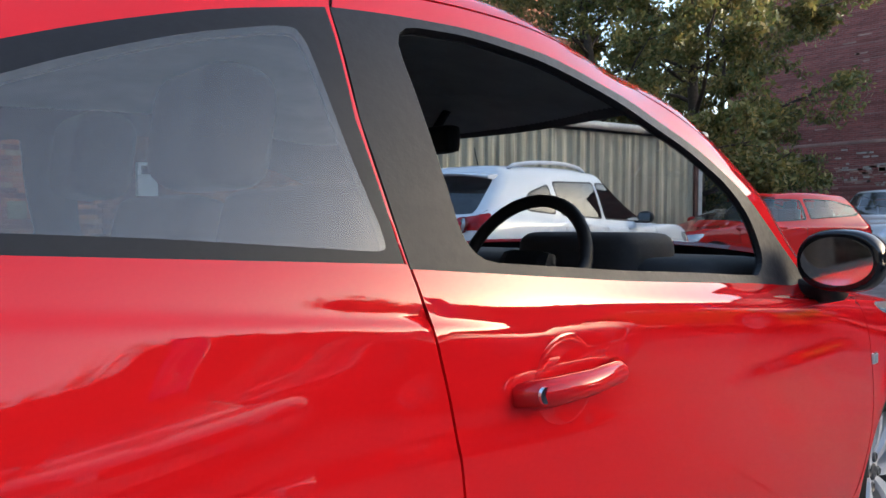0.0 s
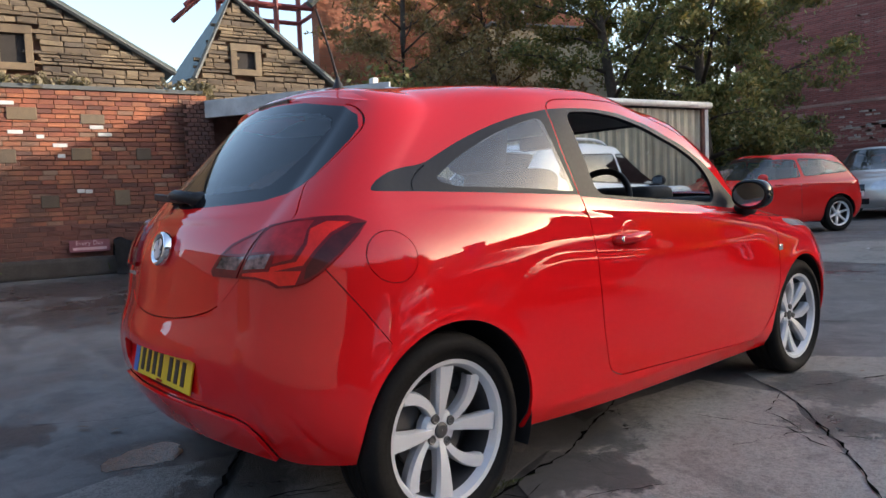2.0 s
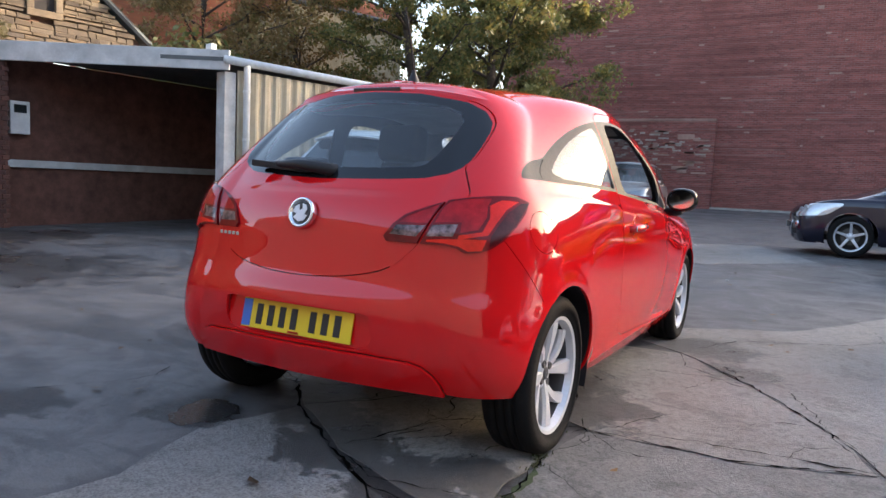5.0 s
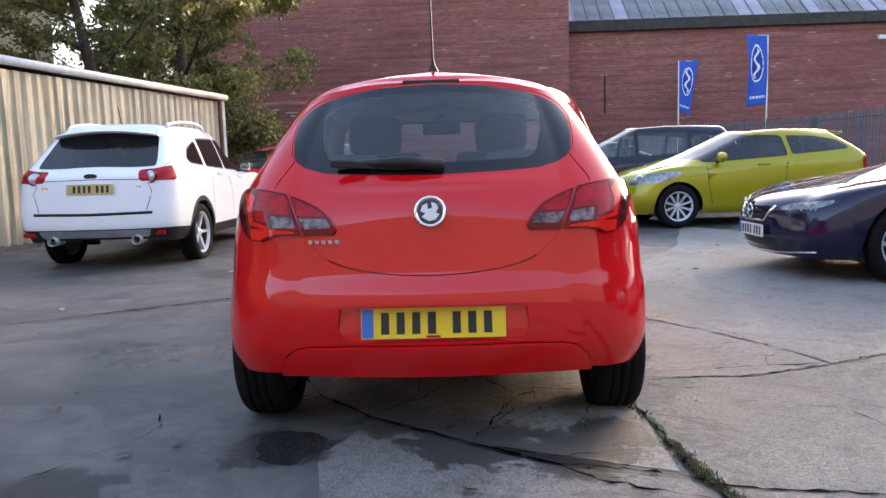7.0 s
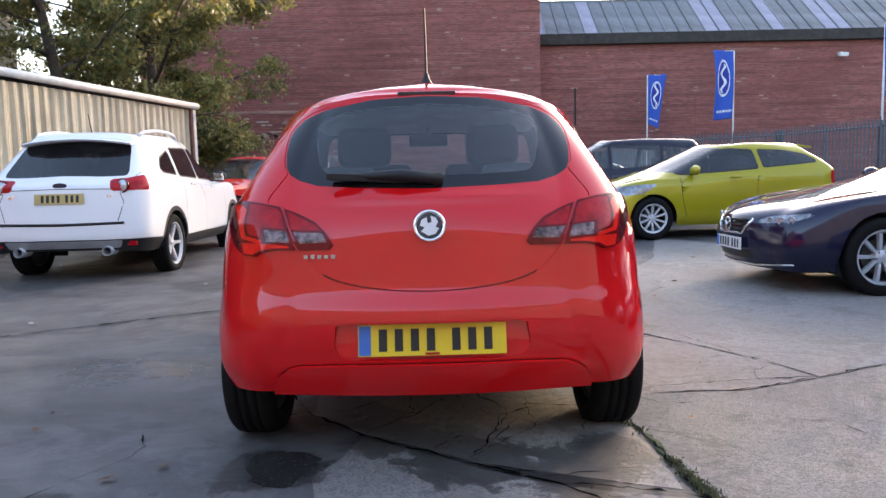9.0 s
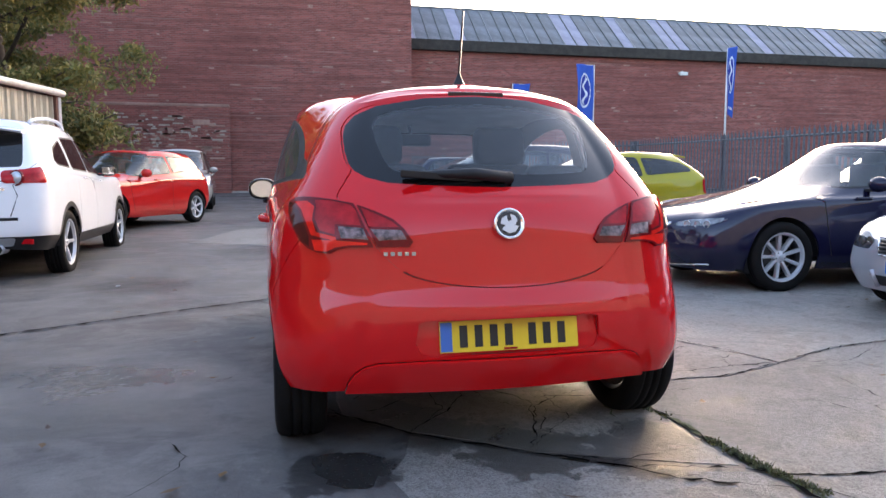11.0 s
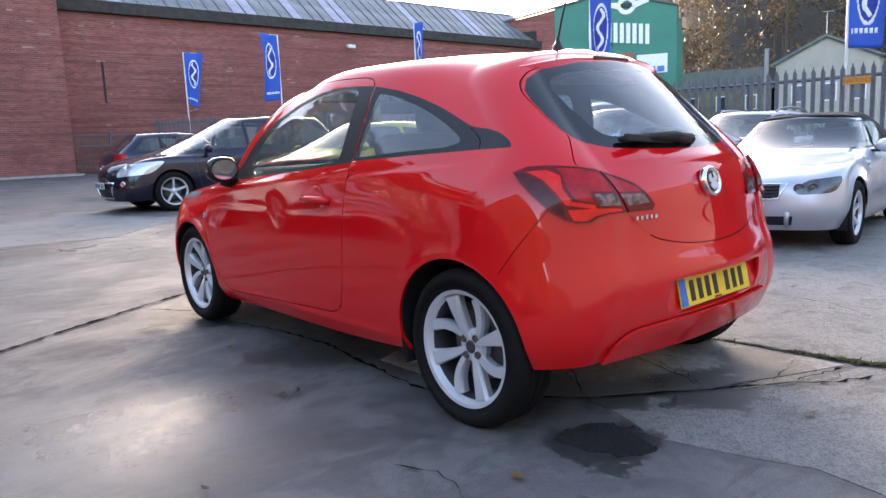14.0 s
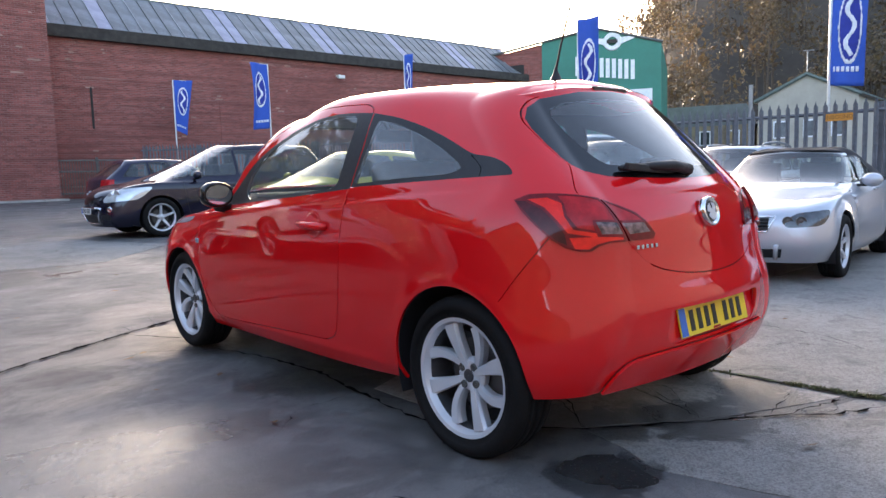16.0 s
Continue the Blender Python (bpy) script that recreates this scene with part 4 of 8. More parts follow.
LENS_TIP = [(0.756, -0.252, 0.956), (0.742, -0.284, 0.955), (0.712, -0.335, 0.918), (0.706, -0.385, 0.880), (0.694, -0.413, 0.842), (0.690, -0.418, 0.806), (0.715, -0.39, 0.824), (0.740, -0.335, 0.874), (0.750, -0.290, 0.918)]
LENS_CLEAR = [(0.596, -0.462, 0.878), (0.587, -0.48, 0.838), (0.498, -0.502, 0.832), (0.513, -0.488, 0.871)]
LENS_IN_RED = [(0.515, -0.44, 0.938), (0.47, -0.462, 0.921), (0.41, -0.492, 0.893), (0.387, -0.51, 0.875), (0.494, -0.488, 0.878)]
LENS_IN_CLEAR = [(0.488, -0.49, 0.869), (0.381, -0.514, 0.866), (0.363, -0.528, 0.834), (0.460, -0.508, 0.830)]
dlo = rounded([(-0.200, 1.050), (-0.17, 1.079), (-0.12, 1.105), (-0.06, 1.121), (0.018, 1.131), (0.096, 1.168), (0.19, 1.211), (0.32, 1.261), (0.45, 1.301), (0.597, 1.330), (0.5965, 1.185), (0.6255, 1.013), (0.22, 1.033), (-0.055, 1.045)], keep=(9, 10, 11))
quarter = rounded([(0.030, 1.079), (0.093, 1.118), (0.165, 1.159), (0.30, 1.222), (0.42, 1.266), (0.520, 1.291), (0.548, 1.293), (0.556, 1.275), (0.576, 1.15), (0.604, 1.045), (0.604, 1.030), (0.590, 1.028), (0.36, 1.045), (0.10, 1.057)])
frame_line = rounded([(0.6035, 1.331), (0.69, 1.338), (0.84, 1.345), (1.016, 1.336), (1.263, 1.292), (1.47, 1.222), (1.62, 1.138), (1.76, 1.03), (1.90, 0.930), (1.80, 0.920), (1.588, 0.938), (1.07, 0.971), (0.6335, 1.007), (0.6035, 1.185)], keep=(0, 8, 12, 13))
pane_line = rounded([(0.684, 1.323), (0.832, 1.332), (1.0, 1.320), (1.22, 1.279), (1.424, 1.214), (1.56, 1.145), (1.640, 1.06), (1.655, 0.985), (1.60, 0.953), (1.25, 0.977), (1.07, 0.987), (0.728, 1.013)])
flap = [(-0.197 + 0.076 * math.cos(a), 0.859 + 0.076 * math.sin(a)) for a in np.linspace(0, 2 * math.pi, 40)[:-1]]
flap_in = [(-0.197 + 0.0738 * math.cos(a), 0.859 + 0.0738 * math.sin(a)) for a in np.linspace(0, 2 * math.pi, 40)[:-1]]
crease_half = half_dense([(0.0, 0.412), (0.30, 0.41), (0.47, 0.402), (0.52, 0.388), (0.555, 0.36), (0.575, 0.325), (0.585, 0.28)])
crease_uv = tail(crease_half)
recess_half = half_dense([(0.0, 0.560), (0.30, 0.557), (0.335, 0.548), (0.345, 0.47), (0.325, 0.432), (0.28, 0.422), (0.0, 0.42)])
SIDES_SAME = [
    ("gap", over_middle(curve_pts(tail_gap, 7))),
    ("tailgate", over_middle([(max(x - 0.0035 * (x > 0.02), 0), z + (0.0035 if z < 0.72 else -0.0025)) for x, z in curve_pts(tail_gap, 7)])),
    ("glass_edge", over_middle(half_dense(glass_half))),
    ("rear_glass", over_middle(half_dense(clear_half))),
    ("gap", [(-0.02, crease_uv[0][1])] + crease_uv + [(crease_uv[-1][0], 0.0), (-0.02, 0.0)]),
    ("valance", [(-0.02, crease_uv[0][1] - 0.012)] + [(u - 0.0008, v - 0.012) for u, v in crease_uv] + [(crease_uv[-1][0] - 0.001, 0.0), (-0.02, 0.0)]),
    ("plate_recess", over_middle(recess_half)),
    ("light_frame", place(poly_dense(LIGHT_OUT, 0.02))),
    ("light_red", place(poly_dense(LENS_RED, 0.02))),
    ("light_core", place(poly_dense(LENS_CORE, 0.02))),
    ("light_low", place(poly_dense(LENS_LOW, 0.02))),
    ("light_tip", place(poly_dense(LENS_TIP, 0.02))),
    ("light_clear", place(poly_dense(LENS_CLEAR, 0.02))),
    ("inner_frame", place(poly_dense(LIGHT_IN, 0.02))),
    ("inner_red", place(poly_dense(LENS_IN_RED, 0.02))),
    ("inner_clear", place(poly_dense(LENS_IN_CLEAR, 0.02))),
    ("gap", flank(strip([(-0.374, 0.834), (-0.340, 0.777), (-0.290, 0.701), (-0.232, 0.613)], 0.0014))),
    ("dlo_frame", flank(dlo)), ("gap", flank(strip([(0.020, 1.127), (-0.022, 1.100), (-0.048, 1.075), (-0.054, 1.049)], 0.0016))), ("quarter_glass", flank(quarter)),
    ("gap", flank(door_line)), ("door", flank(shrink(door_line, 0.0042))),
    ("door_frame", flank(frame_line)), ("door_glass", flank(pane_line)),
    ("hole", arch_outline(0.0, ARCH)), ("hole", arch_outline(WB, ARCH)),
    ("windscreen", rect(0.835, 1.05, 5.06, 5.93, r=0.012)),
    ("headlight", rect(0.755, 0.90, 3.75, 4.1, r=0.012)),
    ("gap", flank(strip([(2.45, 0.905), (2.75, 0.88), (3.0, 0.80)], 0.002))),
]
HERO_LOOK = {"rest": ("body", RED, "both"), "tailgate": ("tailgate", RED, "both"), "glass_edge": ("rear_window_surround", GLOSS_BLACK, "both"), "rear_glass": ("rear_window", REAR_GLASS, "both"),
             "valance": ("bumper_valance", RED, "both"), "plate_recess": ("plate_recess", RED, "both"), "light_frame": ("tail_light", LENS_DARK, "each"), "light_red": ("brake_lens", LAMP_RED, "each"),
             "light_core": ("brake_reflector", LAMP_CORE, "each"), "light_low": ("lower_reflector", LAMP_CORE, "each"), "light_clear": ("indicator_lens", TAIL_CLEAR, "each"), "light_tip": ("smoked_edge", LAMP_SMOKE, "each"), "inner_frame": ("tailgate_light", LENS_DARK, "each"), "inner_red": ("fog_lens", LAMP_RED, "each"),
             "inner_clear": ("reversing_lens", TAIL_CLEAR, "each"), "dlo_frame": ("window_surround", BLACK, "each"), "quarter_glass": ("quarter_window", MIST_GLASS, "each"), "door": ("door", RED, "each"),
             "door_frame": ("door_window_frame", BLACK, "each"), "door_glass": ("door_window", HAZY_GLASS, "left"), "windscreen": ("windscreen", SCREEN_GLASS, "both"), "headlight": ("headlight", LAMP_CLEAR, "each"),
             "flap": ("fuel_flap", RED, "right")}
huv, htri = cut_skin(HB, SIDES_SAME, 170, 150)
# the fuel flap is on the right only, so that flank is cut once more round it
fuv = np.array(flank(flap)), np.array(flank(flap_in))
ruv, rtri = cut_skin(HB, SIDES_SAME + [("gap", [tuple(p) for p in fuv[0]]), ("flap", [tuple(p) for p in fuv[1]])], 170, 150)


def recess(name, mat_):
    """The flat pocket for the number plate, with walls out to the bumper's skin."""
    t = htri["plate_recess"]
    used, inv = np.unique(t, return_inverse=True)
    inv = inv.reshape(-1, 3)
    P = HB.at(huv[used])
    Q = P.copy()
    Q[:, 1] = np.maximum(P[:, 1] + 0.004, -0.582 + 0.10 * (0.49 - P[:, 2]) * -1.0)
    n = len(P)
    e = np.concatenate([inv[:, [0, 1]], inv[:, [1, 2]], inv[:, [2, 0]]])
    key_ = set(map(tuple, e))
    rim = [x for x in e if (x[1], x[0]) not in key_ and not (P[x[0], 0] < 1e-5 and P[x[1], 0] < 1e-5)]
    V, F = [], []
    for s in (1, -1):
        k = len(V)
        V += (Q * (s, 1, 1)).tolist() + (P * (s, 1, 1)).tolist()
        F += (inv + k).tolist() + [(a + k, b + k, b + n + k, a + n + k) for a, b in rim]
    me = bpy.data.meshes.new(name)
    me.from_pydata(V, [], F)
    me.materials.append(mat_)
    ob = new(name, me)
    ob.parent = hero
    return ob


made = {}

def apart(tri):
    """The connected pieces of a set of triangles, largest first."""
    root = {}

    def top(a):
        while root.setdefault(a, a) != a:
            root[a] = root[root[a]]
            a = root[a]
        return a
    for a, b, c in tri.tolist():
        root[top(a)] = top(b)
        root[top(b)] = top(c)
    groups = {}
    for i, t in enumerate(tri.tolist()):
        groups.setdefault(top(t[0]), []).append(i)
    return sorted((tri[ix] for ix in groups.values()), key=len, reverse=True)


for set_ in (htri, rtri):
    lots = apart(set_["door"])
    set_["door"] = lots[0]
    if len(lots) > 1:
        set_["door_upper"] = np.concatenate(lots[1:])
if "door_upper" in htri and "door_upper" in rtri:
    HERO_LOOK["door_upper"] = ("door_top_frame", RED, "each")
for key in HERO_LOOK:
    nm, mt, how = HERO_LOOK[key]
    lift = {"plate_recess": -0.045, "valance": 0.015, "light_red": 0.012, "light_core": 0.012, "light_low": 0.012, "light_tip": 0.0125, "light_frame": 0.013, "inner_frame": 0.010, "inner_red": 0.009, "light_clear": 0.0115, "inner_clear": 0.009}.get(key, 0.0)
    deep = 0.026 if "light_" in key or "inner_" in key else 0.012
    if key == "rest":
        made[key] = [skin_part(nm, HB, ruv, rtri[key], mt, hero, side=1), skin_part(nm, HB, huv, htri[key], mt, hero, side=-1)]
    elif key == "plate_recess":
        made[key] = [recess(nm, mt)]
    elif how == "both":
        made[key] = [skin_part(nm, HB, huv, htri[key], mt, hero, both=True, lift=lift, depth=deep)]
    else:
        sides = {"each": (1, -1), "left": (-1,), "right": (1,)}[how]
        made[key] = [skin_part(nm, HB, ruv if s > 0 else huv, (rtri if s > 0 else htri)[key], mt, hero, side=s, lift=lift, depth=deep) for s in sides]
# what lies behind the shut lines, and the lining of the cabin
behind = np.concatenate([t for k, t in htri.items() if k not in ("hole", "quarter_glass", "door_glass", "rear_glass", "windscreen", "plate_recess")])
for s in (1, -1):
    part_ = skin_part("inner_shell", HB, huv, behind, CABIN, hero, side=s, lift=-0.016, depth=0)
roof_lining = np.concatenate([htri[k] for k in ("rest",)])
mid = huv[roof_lining].mean(1)
LINER = plain("headlining", (0.35, 0.35, 0.34), 0.9)
skin_part("headlining", HB, huv, roof_lining[(mid[:, 1] > 6.3) & (mid[:, 0] > 0.1)], LINER, hero, both=True, lift=-0.035, depth=0)

# wheels, arches, underside
w0 = wheel(hero, 0.735, 0, WR, 0.195, 4, 0.225, "swirl")
w0.location = (0.735, -0.018, WR - 0.012)
for x, y, o, sp in ((-0.735, 0, -1, 25), (0.735, WB, 1, 50), (-0.735, WB, -1, 70)):
    copy_wheel(w0, hero, x, y - 0.018 * (y < 1), WR - 0.012 * (y < 1), o, sp)
for s in (1, -1):
    for y in (0, WB):
        arch_liner(hero, y, WR, 0.5, 0.80, ARCH + 0.006, s, HB)
part("underside", box_bm((1.25, 3.3, 0.06), (0, 1.45, 0.335), 0.02), BLACK, hero)
part("rear_axle_beam", tube_bm([(-0.62, 0, 0.30), (-0.3, 0.1, 0.28), (0.3, 0.1, 0.28), (0.62, 0, 0.30)], 0.035), DARK_STEEL, hero)
part("exhaust_silencer", lathe_bm([(0.001, -0.24), (0.085, -0.24), (0.1, -0.2), (0.1, 0.2), (0.085, 0.24), (0.001, 0.24)], steps=20), DARK_STEEL, hero).matrix_local = pose(0.2, -0.28, 0.31)

# number plate with bars for its characters
pl = bars_on_plate(hero, 4, 3, pose(0, -0.590, 0.491, -12))
part("dealer_strip", box_bm((0.05, 0.002, 0.008), (0.0, -0.004, -0.049)), LAMP_RED, pl)


# roof spoiler with the brake lamp
def spoiler():
    b = bmesh.new()
    rows = []
    xs = np.linspace(-0.555, 0.555, 45)
    for x in xs:
        s = abs(x) / 0.555
        lip_y, lip_z = -0.116 + 0.078 * s ** 2.6, 1.400 - 0.092 * s ** 3.4
        top = HB.find([(abs(x) * 0.93, lip_y + 0.215)], "xy", (0, 5.9), (0.6, 7.99))
        p = HB.at(top)[0]
        ty, tz = p[1], p[2] + 0.003
        bot_y, bot_z = lip_y + 0.028, lip_z - 0.040 + 0.012 * s
        ring_ = [(x * 0.93, ty, tz - 0.02), (x * 0.93, ty, tz), (x * 0.97, 0.5 * (ty + lip_y) + 0.01, 0.5 * (tz + lip_z) + 0.014), (x, lip_y + 0.012, lip_z + 0.004), (x, lip_y, lip_z - 0.004), (x, lip_y + 0.005, lip_z - 0.034 + 0.012 * s), (x * 0.98, bot_y, bot_z), (x * 0.93, ty, bot_z)]
        base = HB.at(HB.find([(abs(x) * 0.95, lip_y + 0.10)], "xy", (0, 5.5), (0.6, 7.99)))[0]
        base = np.array((math.copysign(base[0], x), base[1], base[2] - 0.004))
        k = 1 - s ** 7
        ring_ = [base + (np.array(q) - base) * (k if 1 < i < 7 else 0.3 + 0.7 * k) for i, q in enumerate(ring_)]
        rows.append([b.verts.new(q) for q in ring_])
    for r0, r1 in zip(rows, rows[1:]):
        for i in range(8):
            b.faces.new((r0[i], r0[(i + 1) % 8], r1[(i + 1) % 8], r1[i]))
    b.faces.new(rows[0])
    b.faces.new(rows[-1][::-1])
    bmesh.ops.recalc_face_normals(b, faces=b.faces)
    return part("roof_spoiler", b, RED, hero, smooth=True)


sp = spoiler()
m = sp.modifiers.new("round", "BEVEL")
m.width, m.segments, m.limit_method, m.angle_limit = 0.004, 2, "ANGLE", radians(40)
part("brake_lamp", box_bm((0.235, 0.036, 0.038), (0, -0.102, 1.385), 0.006), plain("smoked_brake_lamp", (0.035, 0.006, 0.006), 0.35), hero, "dark red smoked high brake lamp")

# badge: a chrome ring round a plain dark disc with a chrome crescent
bd = part("tailgate_badge", lathe_bm([(0.001, -0.004), (0.044, -0.006), (0.047, -0.014), (0.054, -0.016), (0.058, -0.010), (0.058, 0.01)], "Y", 40), CHROME, hero, "round chrome badge", smooth=True)
bd.matrix_local = pose(0, -0.565, 0.887, -14)
part("badge_field", lathe_bm([(0.001, -0.0105), (0.040, -0.0105), (0.042, -0.004)], "Y", 32), plain("badge_grey", (0.05, 0.05, 0.055), 0.3, 0.5), bd)
part("badge_figure", prism_bm([(-0.030, -0.020), (-0.004, -0.036), (0.020, -0.030), (0.034, -0.010), (0.020, -0.006), (0.030, 0.012), (0.022, 0.028), (0.004, 0.034), (0.008, 0.012), (-0.006, 0.008), (-0.010, 0.030), (-0.028, 0.020), (-0.034, 0.0), (-0.016, -0.006)], 0.003, pose(0, -0.0145, 0), 0.001), ALLOY, bd)
q = HB.at(tail([(0.40, 0.786)]))[0]
for k in range(5):
    part("model_badge_bar", box_bm((0.015, 0.004, 0.014), (-0.440 + 0.0245 * k, q[1] - 0.010 - 0.003 * (k - 2), 0.786), 0.001), CHROME, hero)

# rear wiper
wb_ = part("rear_wiper", tube_bm([(0.045, -0.452, 1.050), (-0.10, -0.468, 1.068), (-0.36, -0.405, 1.062)], [0.024, 0.021, 0.010], 8), BLACK, hero, smooth=True)
part("wiper_pivot", lathe_bm([(0.001, -0.03), (0.022, -0.028), (0.026, 0.0), (0.026, 0.02)], "Y", 20), BLACK, wb_, smooth=True).location = (0.03, -0.44, 1.05)
part("wiper_blade", box_bm((0.36, 0.02, 0.026), (-0.19, -0.440, 1.056), 0.004, Matrix.Rotation(radians(4), 4, "Y")), BLACK, wb_)

# aerial
an = part("aerial_base", lathe_bm([(0.03, 0.0), (0.026, 0.012), (0.012, 0.04), (0.006, 0.06)], "Z", 16), BLACK, hero, smooth=True)
an.location = (0, 0.175, 1.462)
part("aerial_rod", tube_bm([(0, 0.0, 0.05), (0, -0.025, 0.14), (-0.002, -0.085, 0.315)], [0.006, 0.005, 0.004], 6), BLACK, an)

# door mirrors
for s in (1, -1):
    b = bmesh.new()
    bmesh.ops.create_icosphere(b, subdivisions=4, radius=1)
    for v in b.verts:
        x, y, z = v.co
        v.co = Vector((0.090 * math.copysign(abs(x) ** 0.8, x), 0.075 * y if y > -0.45 else -0.034, 0.070 * math.copysign(abs(z) ** 0.85, z)))
    bmesh.ops.translate(b, vec=(s * 0.914, 1.80, 0.982), verts=b.verts)
    mi = part("door_mirror", b, GLOSS_BLACK, hero, "black door mirror", smooth=True)
    part("mirror_glass", prism_bm(oval(0.073, 0.053), 0.004, pose(s * 0.914, 1.761, 0.982)), CHROME, mi)
    part("mirror_foot", tube_bm([(s * 0.80, 1.86, 0.905), (s * 0.86, 1.84, 0.905), (s * 0.90, 1.82, 0.92)], [0.03, 0.026, 0.03], 10), BLACK, mi, smooth=True)
    # door handle in its scoop
    h = HB.at(flank([(0.90, 0.845)]))[0]
    hd = part("door_handle", tube_bm([(s * (h[0] - 0.01), 0.785, 0.838), (s * (h[0] + 0.022), 0.82, 0.842), (s * (h[0] + 0.030), 0.90, 0.845), (s * (h[0] + 0.024), 0.97, 0.848), (s * (h[0] - 0.01), 1.01, 0.85)], [0.016, 0.019, 0.018, 0.017, 0.014], 10), RED, hero, smooth=True)
    part("handle_scoop", lathe_bm([(0.001, 0.0), (0.05, 0.001), (0.060, 0.0028), (0.066, 0.0)], "X", 28), RED, hd, smooth=True).matrix_local = pose(s * (h[0] - 0.002), 0.885, 0.845, 0, 0, 0 if s > 0 else 180)
    if s > 0:
        part("lock", lathe_bm([(0.001, 0.004), (0.011, 0.004), (0.012, 0.0)], "X", 16), CHROME, hd).location = (h[0] + 0.026, 0.805, 0.842)
    rp = HB.at(flank([(2.225, 0.705)]))[0]
    part("side_repeater", box_bm((0.012, 0.038, 0.03), (s * rp[0], rp[1], rp[2]), 0.005), LAMP_CLEAR, hero, "small clear side repeater lamp")

# cabin
part("cabin_floor", box_bm((1.40, 2.3, 0.05), (0, 1.0, 0.42)), CABIN, hero)
part("parcel_shelf", box_bm((1.1, 0.45, 0.03), (0, -0.08, 0.95)), CABIN, hero)
part("dashboard", box_bm((1.44, 0.42, 0.30), (0, 1.78, 0.83), 0.08, segs=4), CABIN, hero, smooth=True)
part("instrument_hood", box_bm((0.36, 0.24, 0.12), (0.36, 1.66, 0.98), 0.05, segs=4), CABIN, hero, smooth=True)


def seat(x, y, w, name, head_z):
    st = part(name, box_bm((w, 0.52, 0.16), (x, y + 0.24, 0.55), 0.05, segs=3), FABRIC, hero, smooth=True)
    part("seat_back", box_bm((w, 0.14, 0.62), (0, 0, 0), 0.055, segs=3), FABRIC, st, smooth=True).matrix_local = pose(x, y - 0.07, 0.82 if head_z > 1.1 else 0.70, -12)
    return st


for x in (0.325, -0.325):
    st = seat(x, 0.82, 0.48, "front_seat", 1.2)
    hr = part("headrest", box_bm((0.27, 0.13, 0.20), (0, 0, 0), 0.062, segs=6), FABRIC, st, smooth=True)
    hr.matrix_local = pose(x, 0.62, 1.215, -8)
st = seat(0, 0.02, 1.15, "rear_bench", 1.0)
for x in (0.34, -0.34):
    part("headrest", box_bm((0.25, 0.09, 0.12), (x, -0.14, 1.045), 0.045, segs=4), FABRIC, st, smooth=True)
sw = part("steering_wheel", tube_bm([(0.185 * math.cos(a), 0, 0.185 * math.sin(a)) for a in np.linspace(0, 2 * math.pi, 33)[:-1]], 0.016, 8, closed=True), BLACK, hero, smooth=True)
sw.matrix_local = pose(0.36, 1.36, 0.95, -25)
part("steering_hub", box_bm((0.16, 0.05, 0.12), (0, 0.02, 0), 0.03), BLACK, sw)
part("spoke", box_bm((0.35, 0.02, 0.03), (0, 0.01, 0), 0.008), BLACK, sw)
part("interior_mirror", box_bm((0.24, 0.05, 0.075), (0, 1.38, 1.285), 0.02), BLACK, hero)
part("tax_disc_holder", tube_bm([(0, 1.40, 1.30), (0, 1.46, 1.38)], 0.012), BLACK, hero)

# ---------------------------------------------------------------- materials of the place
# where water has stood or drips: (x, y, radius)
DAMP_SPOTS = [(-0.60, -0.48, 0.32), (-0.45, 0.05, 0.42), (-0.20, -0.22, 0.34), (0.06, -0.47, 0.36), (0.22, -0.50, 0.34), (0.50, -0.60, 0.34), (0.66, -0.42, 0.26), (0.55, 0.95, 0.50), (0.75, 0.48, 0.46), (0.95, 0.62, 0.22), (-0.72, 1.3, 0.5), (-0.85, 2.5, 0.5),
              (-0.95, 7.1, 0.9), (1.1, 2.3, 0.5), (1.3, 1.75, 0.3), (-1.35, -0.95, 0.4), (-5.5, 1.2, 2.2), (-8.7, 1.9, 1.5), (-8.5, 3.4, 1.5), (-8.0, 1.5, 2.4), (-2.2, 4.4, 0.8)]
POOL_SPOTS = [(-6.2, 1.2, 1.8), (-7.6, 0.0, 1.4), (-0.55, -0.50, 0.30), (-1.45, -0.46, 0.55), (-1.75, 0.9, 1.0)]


def math_node(t, op, a, b):
    n = t.nodes.new("ShaderNodeMath")
    n.operation = op
    for sock, v in ((n.inputs[0], a), (n.inputs[1], b)):
        if isinstance(v, (int, float)):
            sock.default_value = v
        else:
            t.links.new(v, sock)
    return n.outputs[0]


def spots(t, co, centres):
    """1 in the middle of each spot, falling to 0 at its radius."""
    total = None
    for x, y, r in centres:
        d = t.nodes.new("ShaderNodeVectorMath")
        d.operation = "DISTANCE"
        t.links.new(co, d.inputs[0])
        d.inputs[1].default_value = (x, y, 0)
        f = ramped(t, d.outputs["Value"], 0, r, 1, 0)
        total = f if total is None else math_node(t, "MAXIMUM", total, f)
    return total


